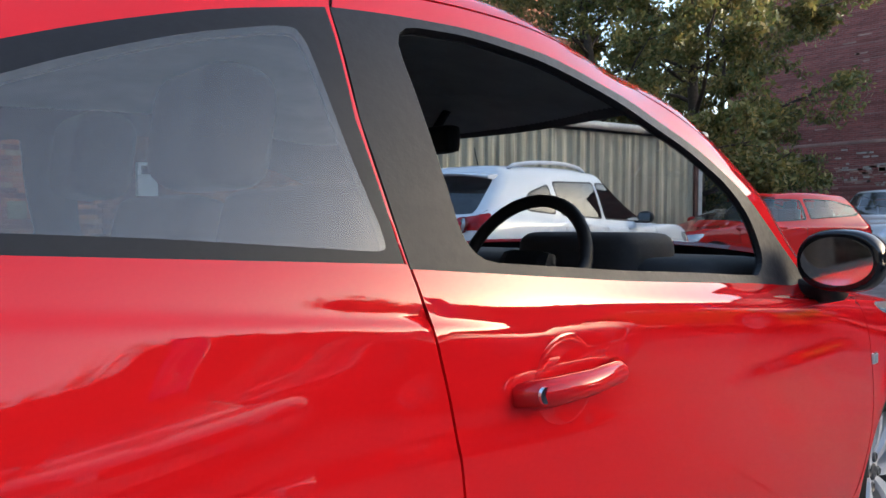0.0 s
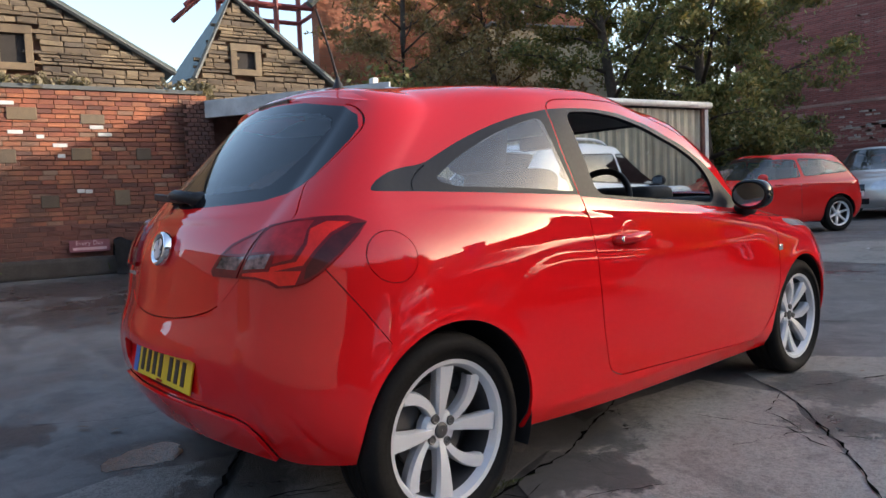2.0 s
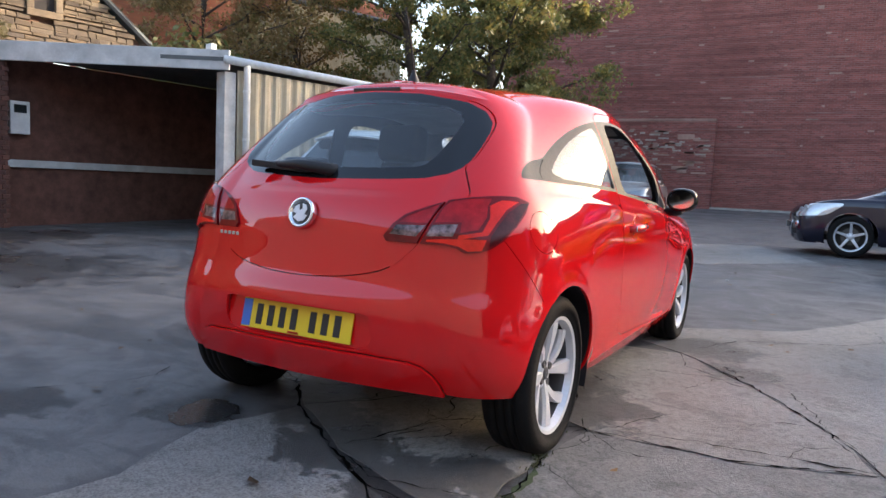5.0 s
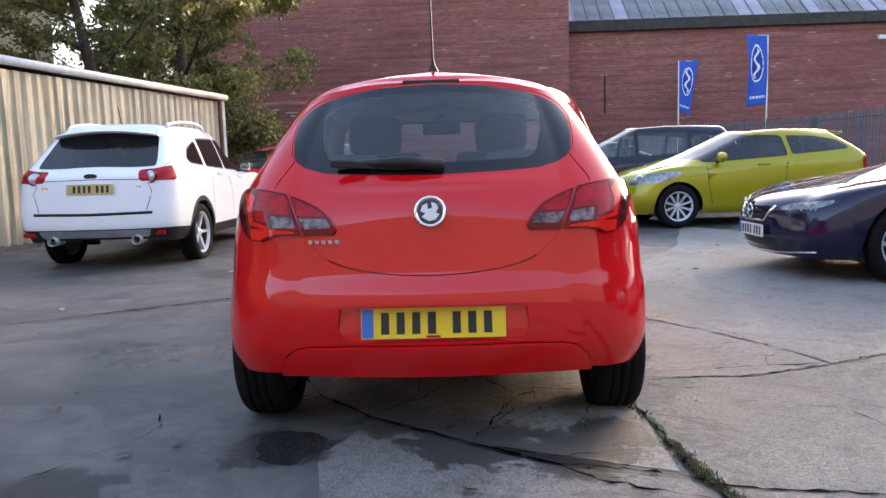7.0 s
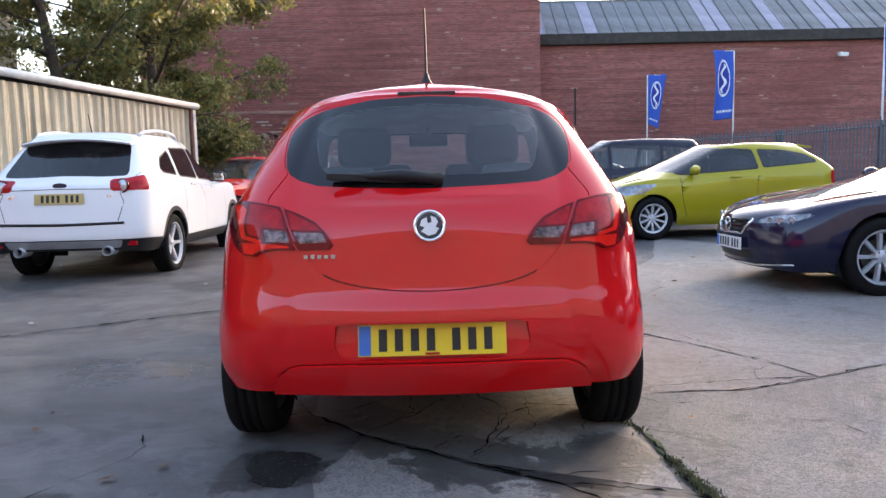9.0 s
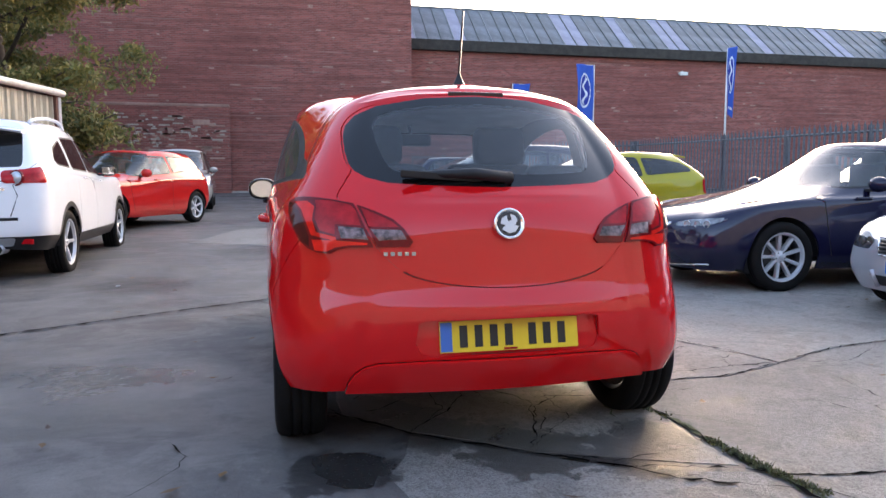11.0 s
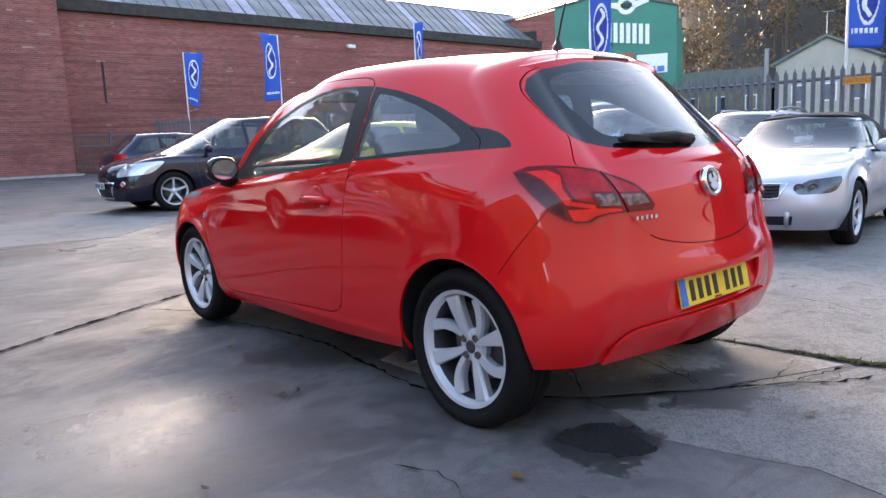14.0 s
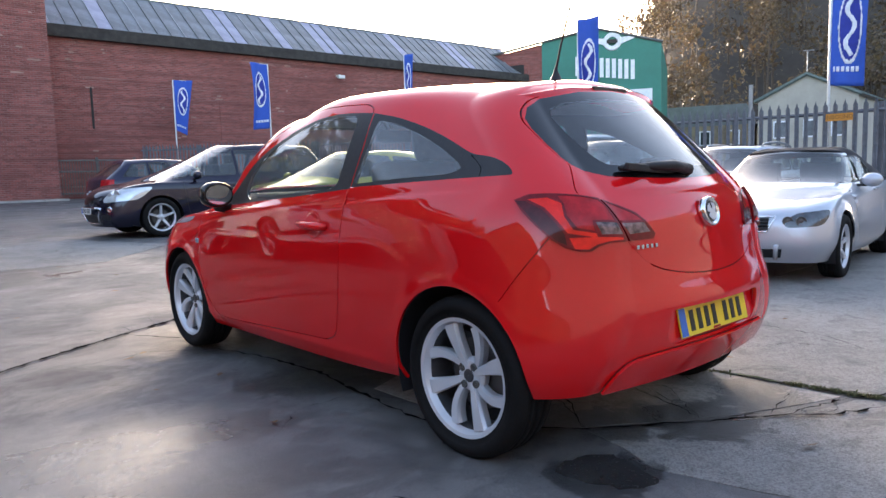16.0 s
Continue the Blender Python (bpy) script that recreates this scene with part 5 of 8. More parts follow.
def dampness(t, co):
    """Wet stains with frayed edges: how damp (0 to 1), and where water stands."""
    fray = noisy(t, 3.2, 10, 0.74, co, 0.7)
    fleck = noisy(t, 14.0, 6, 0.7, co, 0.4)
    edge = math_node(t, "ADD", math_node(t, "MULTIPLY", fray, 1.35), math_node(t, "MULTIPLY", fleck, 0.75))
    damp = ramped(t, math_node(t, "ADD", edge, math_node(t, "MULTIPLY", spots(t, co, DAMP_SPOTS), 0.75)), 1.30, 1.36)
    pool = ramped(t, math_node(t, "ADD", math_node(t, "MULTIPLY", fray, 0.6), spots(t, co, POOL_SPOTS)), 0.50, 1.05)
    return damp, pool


def ground_mat():
    """Old tarmac and screed, half dry: pale worn areas, dark damp ones with frayed edges, grit and pits."""
    m = bpy.data.materials.new("wet_tarmac")
    t, ns, ln, b = nodes_of(m)
    co = coords_of(t)
    big, mid_, fine, grit = noisy(t, 0.28, 5, 0.55, co, 0.6), noisy(t, 1.0, 10, 0.72, co, 0.6), noisy(t, 7.0, 8, 0.72, co, 0.3), noisy(t, 140.0, 4, 0.75, co)
    streak = noisy(t, 1.0, 8, 0.7, coords_of(t, "Object", (0.8, 3.0, 1.0)), 0.4)
    damp, pool = dampness(t, co)
    col = mixed(t, ramped(t, big, 0.35, 0.65), (0.090, 0.085, 0.086), (0.145, 0.138, 0.135))
    col = mixed(t, ramped(t, fine, 0.42, 0.62, 0, 0.35), col, (0.20, 0.19, 0.18))
    patch = noisy(t, 2.3, 9, 0.7, co, 0.8)
    col = mixed(t, ramped(t, patch, 0.47, 0.53, 0, 0.42), col, (0.225, 0.214, 0.205))
    col = mixed(t, ramped(t, streak, 0.50, 0.56, 0, 0.62), col, (0.07, 0.067, 0.066))
    col = mixed(t, ramped(t, mid_, 0.53, 0.60, 0, 0.6), col, (0.07, 0.067, 0.066))
    col = mixed(t, ramped(t, grit, 0.36, 0.66, 0, 0.6), col, (0.045, 0.043, 0.041))
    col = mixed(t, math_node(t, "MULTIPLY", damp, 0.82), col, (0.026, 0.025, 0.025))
    ln.new(col, b.inputs["Base Color"])
    dry = math_node(t, "MULTIPLY", ramped(t, mid_, 0.44, 0.60, 0.72, 0.42), ramped(t, streak, 0.42, 0.60, 1.1, 0.8))
    b.inputs["Specular IOR Level"].default_value = 0.28
    dry = math_node(t, "MULTIPLY", dry, ramped(t, damp, 0, 1, 1.0, 0.7))
    ln.new(math_node(t, "MULTIPLY", dry, ramped(t, pool, 0, 1, 1.0, 0.58)), b.inputs["Roughness"])
    height = math_node(t, "ADD", ramped(t, grit, 0, 1, 0, 0.5), fine)
    bumped(t, b, math_node(t, "MULTIPLY", height, ramped(t, pool, 0, 1, 1.0, 0.35)), 0.40, 0.014)
    return m


def slab_mat(name, dark, pale, stones):
    """Broken concrete with exposed aggregate, damp blotches and dusty high spots."""
    m = bpy.data.materials.new(name)
    t, ns, ln, b = nodes_of(m)
    co = coords_of(t)
    big, mid_, fine, grit = noisy(t, 0.6, 5, 0.6, co, 0.5), noisy(t, 2.6, 10, 0.72, co, 0.5), noisy(t, 22.0, 6, 0.72, co), noisy(t, 110.0, 4, 0.75, co)
    vor = t.nodes.new("ShaderNodeTexVoronoi")
    vor.inputs["Scale"].default_value = 70.0
    ln.new(co, vor.inputs["Vector"])
    damp, pool = dampness(t, co)
    col = mixed(t, ramped(t, big, 0.35, 0.65), dark, pale)
    col = mixed(t, ramped(t, vor.outputs["Distance"], 0.10, 0.30, stones, 0), col, (0.40, 0.38, 0.35))
    col = mixed(t, ramped(t, fine, 0.48, 0.62, 0, 0.40), col, (0.12, 0.112, 0.104))
    col = mixed(t, ramped(t, mid_, 0.52, 0.58, 0, 0.25 + stones), col, (0.085, 0.080, 0.076))
    film = noisy(t, 1.3, 9, 0.75, co, 1.2)
    col = mixed(t, ramped(t, film, 0.50, 0.54, 0, 0.40), col, (0.31, 0.295, 0.275))
    col = mixed(t, ramped(t, grit, 0.46, 0.62, 0, 0.25 + stones), col, (0.06, 0.056, 0.052))
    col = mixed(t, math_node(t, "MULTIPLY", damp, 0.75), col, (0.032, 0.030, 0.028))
    ln.new(col, b.inputs["Base Color"])
    ln.new(math_node(t, "MULTIPLY", ramped(t, mid_, 0.45, 0.62, 0.9, 0.6), ramped(t, damp, 0, 1, 1.0, 0.45)), b.inputs["Roughness"])
    b.inputs["Specular IOR Level"].default_value = 0.3
    bumped(t, b, math_node(t, "ADD", grit, fine), 0.7, 0.013)
    return m


def brick_tex(name, a, b_, mortar, scale=1.0):
    """A wall of bricks too far off to pick apart: courses 75 mm high, bricks 225 mm long."""
    m = bpy.data.materials.new(name)
    t, ns, ln, b = nodes_of(m)
    tc = t.nodes.new("ShaderNodeTexCoord").outputs["Object"]
    sep = t.nodes.new("ShaderNodeSeparateXYZ")
    com = t.nodes.new("ShaderNodeCombineXYZ")
    ln.new(tc, sep.inputs[0])
    ln.new(sep.outputs["X"], com.inputs["X"])
    ln.new(sep.outputs["Z"], com.inputs["Y"])
    br = t.nodes.new("ShaderNodeTexBrick")
    br.inputs["Scale"].default_value = 1.0
    br.inputs["Brick Width"].default_value = 0.225
    br.inputs["Row Height"].default_value = 0.075
    br.inputs["Mortar Size"].default_value = 0.009
    br.inputs["Color1"].default_value = (*a, 1)
    br.inputs["Color2"].default_value = (*b_, 1)
    br.inputs["Mortar"].default_value = (*mortar, 1)
    br.inputs["Bias"].default_value = 0.0
    ln.new(com.outputs[0], br.inputs["Vector"])
    soot = noisy(t, 0.25, 6, 0.62, tc, 0.5)
    rows_ = noisy(t, 1.0, 3, 0.6, coords_of(t, "Object", (0.25, 0.25, 6.0)))
    blot = noisy(t, 2.2, 5, 0.6, tc)
    col = mixed(t, ramped(t, soot, 0.35, 0.7, 0, 0.6), br.outputs["Color"], tuple(c * 0.5 for c in a))
    col = mixed(t, ramped(t, rows_, 0.45, 0.66, 0, 0.6), col, tuple(c * 0.62 for c in b_))
    lines = noisy(t, 1.0, 4, 0.65, coords_of(t, "Object", (0.22, 0.22, 13.3)))
    col = mixed(t, ramped(t, lines, 0.60, 0.68, 0, 0.45), col, (0.36, 0.25, 0.21))
    col = mixed(t, ramped(t, blot, 0.70, 0.76, 0, 0.55), col, (0.42, 0.33, 0.28))
    ln.new(col, b.inputs["Base Color"])
    b.inputs["Roughness"].default_value = 0.88
    bumped(t, b, br.outputs["Fac"], -0.5, 0.008)
    return m


def island_mat(name, stops, rough=0.85, grime=0.45, bump=0.35):
    """Bricks or stones: each piece its own shade, with grain and grime."""
    m = bpy.data.materials.new(name)
    t, ns, ln, b = nodes_of(m)
    rnd = t.nodes.new("ShaderNodeNewGeometry").outputs["Random Per Island"]
    orn = t.nodes.new("ShaderNodeObjectInfo").outputs["Random"]
    add = t.nodes.new("ShaderNodeMath")
    add.operation = "ADD"
    ln.new(rnd, add.inputs[0])
    ln.new(orn, add.inputs[1])
    fr = t.nodes.new("ShaderNodeMath")
    fr.operation = "FRACT"
    ln.new(add.outputs[0], fr.inputs[0])
    ramp = t.nodes.new("ShaderNodeValToRGB")
    ramp.color_ramp.interpolation = "LINEAR"
    el = ramp.color_ramp.elements
    while len(el) < len(stops):
        el.new(0.5)
    for e, (p, c) in zip(el, stops):
        e.position, e.color = p, (*c, 1)
    ln.new(fr.outputs[0], ramp.inputs[0])
    geo = t.nodes.new("ShaderNodeNewGeometry").outputs["Position"]
    big, grain = noisy(t, 0.8, 6, 0.65, geo, 0.4), noisy(t, 45, 5, 0.7, geo)
    col = mixed(t, ramped(t, big, 0.42, 0.72, 0, grime), ramp.outputs[0], (0.045, 0.038, 0.033))
    col = mixed(t, ramped(t, grain, 0.4, 0.7, 0, 0.4), col, (0.08, 0.06, 0.05))
    ln.new(col, b.inputs["Base Color"])
    b.inputs["Roughness"].default_value = rough
    bumped(t, b, grain, bump, 0.01)
    return m


def leaf_mat(name, cols, rough=0.55):
    m = bpy.data.materials.new(name)
    t, ns, ln, b = nodes_of(m)
    rnd = t.nodes.new("ShaderNodeNewGeometry").outputs["Random Per Island"]
    ramp = t.nodes.new("ShaderNodeValToRGB")
    el = ramp.color_ramp.elements
    while len(el) < len(cols):
        el.new(0.5)
    for k, (e, c) in enumerate(zip(el, cols)):
        e.position, e.color = k / (len(cols) - 1), (*c, 1)
    ln.new(rnd, ramp.inputs[0])
    ln.new(ramp.outputs[0], b.inputs["Base Color"])
    b.inputs["Roughness"].default_value = rough
    out = [n for n in ns if n.type == "OUTPUT_MATERIAL"][0]
    tr = t.nodes.new("ShaderNodeBsdfTranslucent")
    ln.new(ramp.outputs[0], tr.inputs[0])
    mx = t.nodes.new("ShaderNodeMixShader")
    mx.inputs[0].default_value = 0.35
    ln.new(b.outputs[0], mx.inputs[1])
    ln.new(tr.outputs[0], mx.inputs[2])
    ln.new(mx.outputs[0], out.inputs[0])
    return m


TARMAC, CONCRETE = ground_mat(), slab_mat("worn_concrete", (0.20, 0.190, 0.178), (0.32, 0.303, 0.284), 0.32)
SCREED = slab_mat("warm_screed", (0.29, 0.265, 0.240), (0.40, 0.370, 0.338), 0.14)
MILL = brick_tex("mill_brick", (0.36, 0.100, 0.080), (0.18, 0.050, 0.043), (0.30, 0.17, 0.145))
HOUSE_BRICK = brick_tex("orange_brick", (0.38, 0.128, 0.064), (0.30, 0.10, 0.054), (0.25, 0.14, 0.09))
YARD_BRICK = island_mat("yard_brick", [(0.0, (0.13, 0.050, 0.038)), (0.15, (0.22, 0.066, 0.042)), (0.45, (0.32, 0.100, 0.054)), (0.75, (0.40, 0.140, 0.066)), (0.95, (0.30, 0.13, 0.08)), (1.0, (0.30, 0.19, 0.13))], grime=0.95, bump=0.6)
PIER_BRICK = island_mat("sooty_pier_brick", [(0.0, (0.09, 0.033, 0.026)), (0.6, (0.14, 0.046, 0.032)), (1.0, (0.19, 0.066, 0.044))], grime=0.6)
STONE = island_mat("sandstone", [(0.0, (0.09, 0.068, 0.045)), (0.3, (0.17, 0.125, 0.075)), (0.6, (0.22, 0.165, 0.10)), (0.8, (0.29, 0.225, 0.14)), (1.0, (0.12, 0.095, 0.07))], grime=0.85, bump=0.6)
MORTAR = plain("lime_mortar", (0.17, 0.095, 0.068), 0.95, scale=5, bump=0.3)
SHEET = plain("cream_sheet", (0.50, 0.45, 0.33), 0.5, scale=1.2, vary=0.2, bump=0.03)
t_, ns_, ln_, bs_ = nodes_of(SHEET)
runs = noisy(t_, 1.0, 5, 0.65, coords_of(t_, "Object", (7.0, 7.0, 0.45)))
rust = noisy(t_, 1.6, 7, 0.7, coords_of(t_))
col_ = mixed(t_, ramped(t_, runs, 0.46, 0.66, 0, 0.62), bs_.inputs["Base Color"].links[0].from_socket, (0.17, 0.145, 0.095))
col_ = mixed(t_, ramped(t_, rust, 0.58, 0.70, 0, 0.45), col_, (0.20, 0.16, 0.10))
ln_.new(col_, bs_.inputs["Base Color"])
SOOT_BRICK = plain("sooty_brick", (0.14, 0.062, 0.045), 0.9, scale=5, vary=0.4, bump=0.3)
FASCIA = plain("weathered_white_board", (0.52, 0.53, 0.52), 0.65, scale=3, vary=0.25, bump=0.1)
PIPE_W = plain("white_pipe", (0.68, 0.68, 0.66), 0.45, vary=0.15)
LEAD = plain("dark_sheet_roof", (0.10, 0.11, 0.11), 0.6, scale=1.5, vary=0.25)
SLATE = plain("green_slate", (0.10, 0.125, 0.115), 0.6, scale=3, vary=0.25, bump=0.2)
ROOF_GLASS = plain("dirty_roof_glass", (0.13, 0.14, 0.155), 0.45, vary=0.45, scale=1.2, spec=0.3)
ROOF_PALE = plain("pale_roof_panel", (0.28, 0.27, 0.34), 0.5, vary=0.25, scale=1.5, spec=0.3)
GALV = plain("galvanised_steel", (0.28, 0.29, 0.30), 0.45, 0.5, vary=0.2, scale=5)
FENCE_STEEL = plain("weathered_fence_steel", (0.125, 0.13, 0.15), 0.55, 0.3, vary=0.35, scale=3)
RUST_RED = plain("red_oxide_steel", (0.24, 0.05, 0.045), 0.6, scale=4, vary=0.2)
GREEN_CLAD = plain("green_cladding", (0.015, 0.17, 0.125), 0.5, scale=0.6, vary=0.12)
CREAM_WALL = plain("cream_render", (0.50, 0.43, 0.30), 0.85, scale=1.5, vary=0.2, bump=0.15)
GREY_RENDER = plain("grey_render", (0.40, 0.36, 0.31), 0.9, scale=0.8, vary=0.12)
FLAG_BLUE = plain("flag_blue", (0.02, 0.085, 0.44), 0.7, scale=3, vary=0.1)
FLAG_NAVY = plain("flag_navy", (0.015, 0.03, 0.28), 0.7)
FLAG_WHITE = plain("flag_white", (0.75, 0.76, 0.80), 0.7)
BARK = plain("bark", (0.075, 0.055, 0.042), 0.9, scale=12, vary=0.35, bump=0.5)
# Near-black faces that paint the shade inside window and vent openings.
DARK_ROOM = plain("opening_shade", (0.03, 0.026, 0.024), 0.9)
MOSS = plain("moss", (0.055, 0.075, 0.03), 0.95, scale=40, vary=0.4, bump=0.5)
CRACK = plain("crack_dirt", (0.008, 0.0075, 0.007), 0.95, scale=30, vary=0.3, spec=0.0)
SIGN_ORANGE = plain("orange_sign", (0.55, 0.22, 0.03), 0.5)
SIGN_RED = plain("brown_sign", (0.30, 0.09, 0.05), 0.6)
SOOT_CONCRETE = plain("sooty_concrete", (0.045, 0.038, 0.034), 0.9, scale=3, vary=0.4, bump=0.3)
SHEET_BLACK = plain("dusty_black_plastic", (0.011, 0.011, 0.012), 0.8, scale=8, vary=0.3, spec=0.15)
SIGN_MAROON = plain("maroon_board", (0.16, 0.035, 0.045), 0.55, scale=6, vary=0.25)
SIGN_PINK = plain("faded_lettering", (0.42, 0.24, 0.24), 0.6, scale=12, vary=0.3)
SIGN_CREAM = plain("sign_letter_cream", (0.65, 0.50, 0.28), 0.6)
SOIL = plain("hillside", (0.028, 0.022, 0.015), 0.95, scale=0.1, vary=0.4)

# ---------------------------------------------------------------- the ground, its slabs and cracks
def rise(y):
    """The yard climbs gently from the car towards the mill."""
    return 0.016 * min(max(y - 4.0, 0.0), 28.0)


g = bmesh.new()
rows = [[g.verts.new((x, y, rise(y))) for x in (-600, -60, -20, 0, 20, 60, 600)] for y in (-600, -60, -10, 0, 4, 8, 12, 16, 20, 24, 28, 32, 60, 600)]
for r0, r1 in zip(rows, rows[1:]):
    for i in range(6):
        g.faces.new((r0[i], r0[i + 1], r1[i + 1], r1[i]))
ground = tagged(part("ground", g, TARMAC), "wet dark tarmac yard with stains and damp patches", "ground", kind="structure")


def ragged(pts, amp, n=7, seed=1, closed=True):
    """A line with small random kinks between its points."""
    rr = random.Random(seed)
    out = []
    todo = list(zip(pts, pts[1:] + (pts[:1] if closed else [])))
    if not closed:
        todo = list(zip(pts, pts[1:]))
    for (x0, y0), (x1, y1) in todo:
        L = math.hypot(x1 - x0, y1 - y0)
        k = max(2, int(L * n))
        for i in range(k):
            s = i / k
            a = amp if i else amp * 0.3
            out.append((x0 + (x1 - x0) * s + rr.uniform(-a, a), y0 + (y1 - y0) * s + rr.uniform(-a, a)))
    if not closed:
        out.append(pts[-1])
    return out


def slab_sheet(outline, seed, z=0.005, mat_=None, name="concrete_slab"):
    b = bmesh.new()
    pts = ragged(outline, 0.018, 6, seed)
    f = b.faces.new([b.verts.new((x, y, z + rise(y))) for x, y in pts])
    ex = bmesh.ops.extrude_face_region(b, geom=[f])
    bmesh.ops.translate(b, vec=(0, 0, -0.02), verts=[v for v in ex["geom"] if isinstance(v, bmesh.types.BMVert)])
    bmesh.ops.recalc_face_normals(b, faces=b.faces)
    bmesh.ops.triangulate(b, faces=[q for q in b.faces if len(q.verts) > 4])
    return part(name, b, mat_ or CONCRETE, ground)


def crack(pts, width, seed, mat_=None, z=0.0085, name="crack"):
    """An open crack, dark and uneven in width, as a thin strip on the ground."""
    rr = random.Random(seed)
    line = ragged(pts, 0.012, 26, seed, closed=False)
    b = bmesh.new()
    prev = None
    for i, (x, y) in enumerate(line):
        x0, y0 = line[max(i - 1, 0)]
        x1, y1 = line[min(i + 1, len(line) - 1)]
        L = max(math.hypot(x1 - x0, y1 - y0), 1e-6)
        nx, ny = -(y1 - y0) / L, (x1 - x0) / L
        w = width * rr.choice((0.2, 0.45, 0.7, 1.0, 1.7)) * rr.uniform(0.7, 1.2) * min(1, 0.3 + 3 * min(i, len(line) - 1 - i) / len(line))
        row = [b.verts.new((x + nx * w, y + ny * w, z + rise(y))), b.verts.new((x - nx * w * rr.uniform(0.3, 1), y - ny * w, z + rise(y)))]
        if prev:
            b.faces.new((prev[0], row[0], row[1], prev[1]))
        prev = row
    return part(name, b, mat_ or CRACK, ground)


slab_sheet([(0.84, -0.1), (0.86, -0.5), (0.89, -0.86), (1.0, -1.6), (1.2, -5.5), (7.5, -5.5), (7.5, 0.9), (4.2, 0.93), (2.53, 0.67), (1.98, 0.43), (1.48, 0.25), (1.13, 0.25), (0.88, 0.25)], 3)
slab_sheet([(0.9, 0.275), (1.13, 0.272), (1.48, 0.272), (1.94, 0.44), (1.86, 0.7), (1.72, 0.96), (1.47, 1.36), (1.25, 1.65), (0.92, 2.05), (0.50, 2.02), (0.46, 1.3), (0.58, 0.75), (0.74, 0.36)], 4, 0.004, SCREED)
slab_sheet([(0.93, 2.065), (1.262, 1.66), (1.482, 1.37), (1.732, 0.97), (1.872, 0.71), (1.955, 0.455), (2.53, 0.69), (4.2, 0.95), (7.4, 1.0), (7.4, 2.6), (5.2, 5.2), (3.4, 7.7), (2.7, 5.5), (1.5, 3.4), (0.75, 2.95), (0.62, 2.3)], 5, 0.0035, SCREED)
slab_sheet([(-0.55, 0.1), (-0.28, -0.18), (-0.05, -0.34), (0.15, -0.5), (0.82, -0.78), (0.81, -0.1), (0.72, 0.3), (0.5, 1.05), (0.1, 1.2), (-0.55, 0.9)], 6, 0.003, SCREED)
slab_sheet([(-0.30, -0.22), (-0.06, -0.38), (0.15, -0.545), (0.40, -0.705), (0.84, -0.84), (0.90, -1.1), (1.0, -2.4), (-0.2, -2.5), (-0.42, -1.7), (-0.30, -1.1), (-0.44, -0.6)], 8, 0.0025)
slab_sheet([(-2.2, 8.3), (-0.95, 7.8), (0.14, 7.65), (1.6, 9.2), (0.6, 11.5), (-1.6, 10.6)], 7, 0.003)
WATER = plain("standing_water", (0.030, 0.028, 0.027), 0.24, vary=0.3, scale=6)
slab_sheet([(-0.57 + (0.125 + 0.03 * math.sin(3 * a)) * math.cos(a), -0.50 + (0.18 + 0.025 * math.cos(2 * a + 1)) * math.sin(a)) for a in np.linspace(0, 6.283, 15)[:-1]], 41, 0.0022, WATER, "puddle")
CRACKS = [
    ([(0.16, -0.45), (0.23, -0.23), (0.32, 0.01), (0.52, 0.16)], 0.009), ([(0.83, -0.09), (0.85, -0.4), (0.86, -0.69), (0.88, -0.85), (0.95, -1.5)], 0.016),
    ([(1.04, 0.36), (1.4, 0.41), (1.98, 0.45), (2.53, 0.69), (4.2, 0.95)], 0.010), ([(-0.75, 0.2), (-0.57, 0.11), (-0.3, -0.2), (-0.06, -0.37), (0.15, -0.53), (0.38, -0.69), (0.54, -0.84), (0.88, -1.0)], 0.014),
    ([(0.93, 2.07), (1.27, 1.65), (1.49, 1.35), (1.74, 0.94), (1.89, 0.68), (1.96, 0.42)], 0.010), ([(0.93, 2.07), (1.11, 2.51), (1.2, 2.7), (1.9, 3.1)], 0.008),
    ([(0.83, 0.2), (0.88, 0.27), (1.13, 0.27), (1.36, 0.26), (1.48, 0.27), (1.98, 0.45)], 0.011), ([(0.83, -0.09), (0.75, 0.3), (0.68, 0.72), (0.54, 1.08), (0.32, 1.66)], 0.015),
    ([(-3.4, 1.75), (-1.86, 2.72), (-1.32, 3.05), (-1.06, 3.19), (-0.56, 3.46), (0.6, 4.2)], 0.030), ([(-1.04, 3.25), (-0.7, 2.64), (-0.74, 2.29)], 0.016),
    ([(-0.74, 2.29), (-0.63, 1.84), (-0.59, 1.35), (-0.66, 0.89), (-0.69, 0.38), (-0.57, 0.11)], 0.019), ([(1.52, 1.66), (1.7, 1.16), (1.83, 0.68), (1.96, 0.45)], 0.006),
    ([(0.38, -0.02), (0.12, -0.47)], 0.009), ([(0.15, -0.53), (0.38, -0.69), (0.81, -0.81), (0.97, -0.91), (1.9, -1.05)], 0.012), ([(2.04, 0.15), (1.98, -0.29), (1.79, -0.57)], 0.007),
    ([(-0.3, -0.2), (-0.05, 0.1), (0.1, 0.4), (0.0, 0.9)], 0.008), ([(-0.95, 7.77), (0.14, 7.62), (2.4, 7.2)], 0.012), ([(-1.2, -0.4), (-1.6, -1.0), (-1.5, -1.7)], 0.004),
]
for k, (pts, wd) in enumerate(CRACKS):
    crack(pts, wd * 0.55, 20 + k)
crack([(0.84, -0.2), (0.86, -0.45), (0.87, -0.7), (0.93, -1.2)], 0.022, 70, MOSS, 0.0065, "moss_strip")
crack([(0.62, -0.2), (0.70, 0.1), (0.74, 0.5)], 0.012, 71, MOSS, 0.0062, "moss_strip")
rr = random.Random(58)
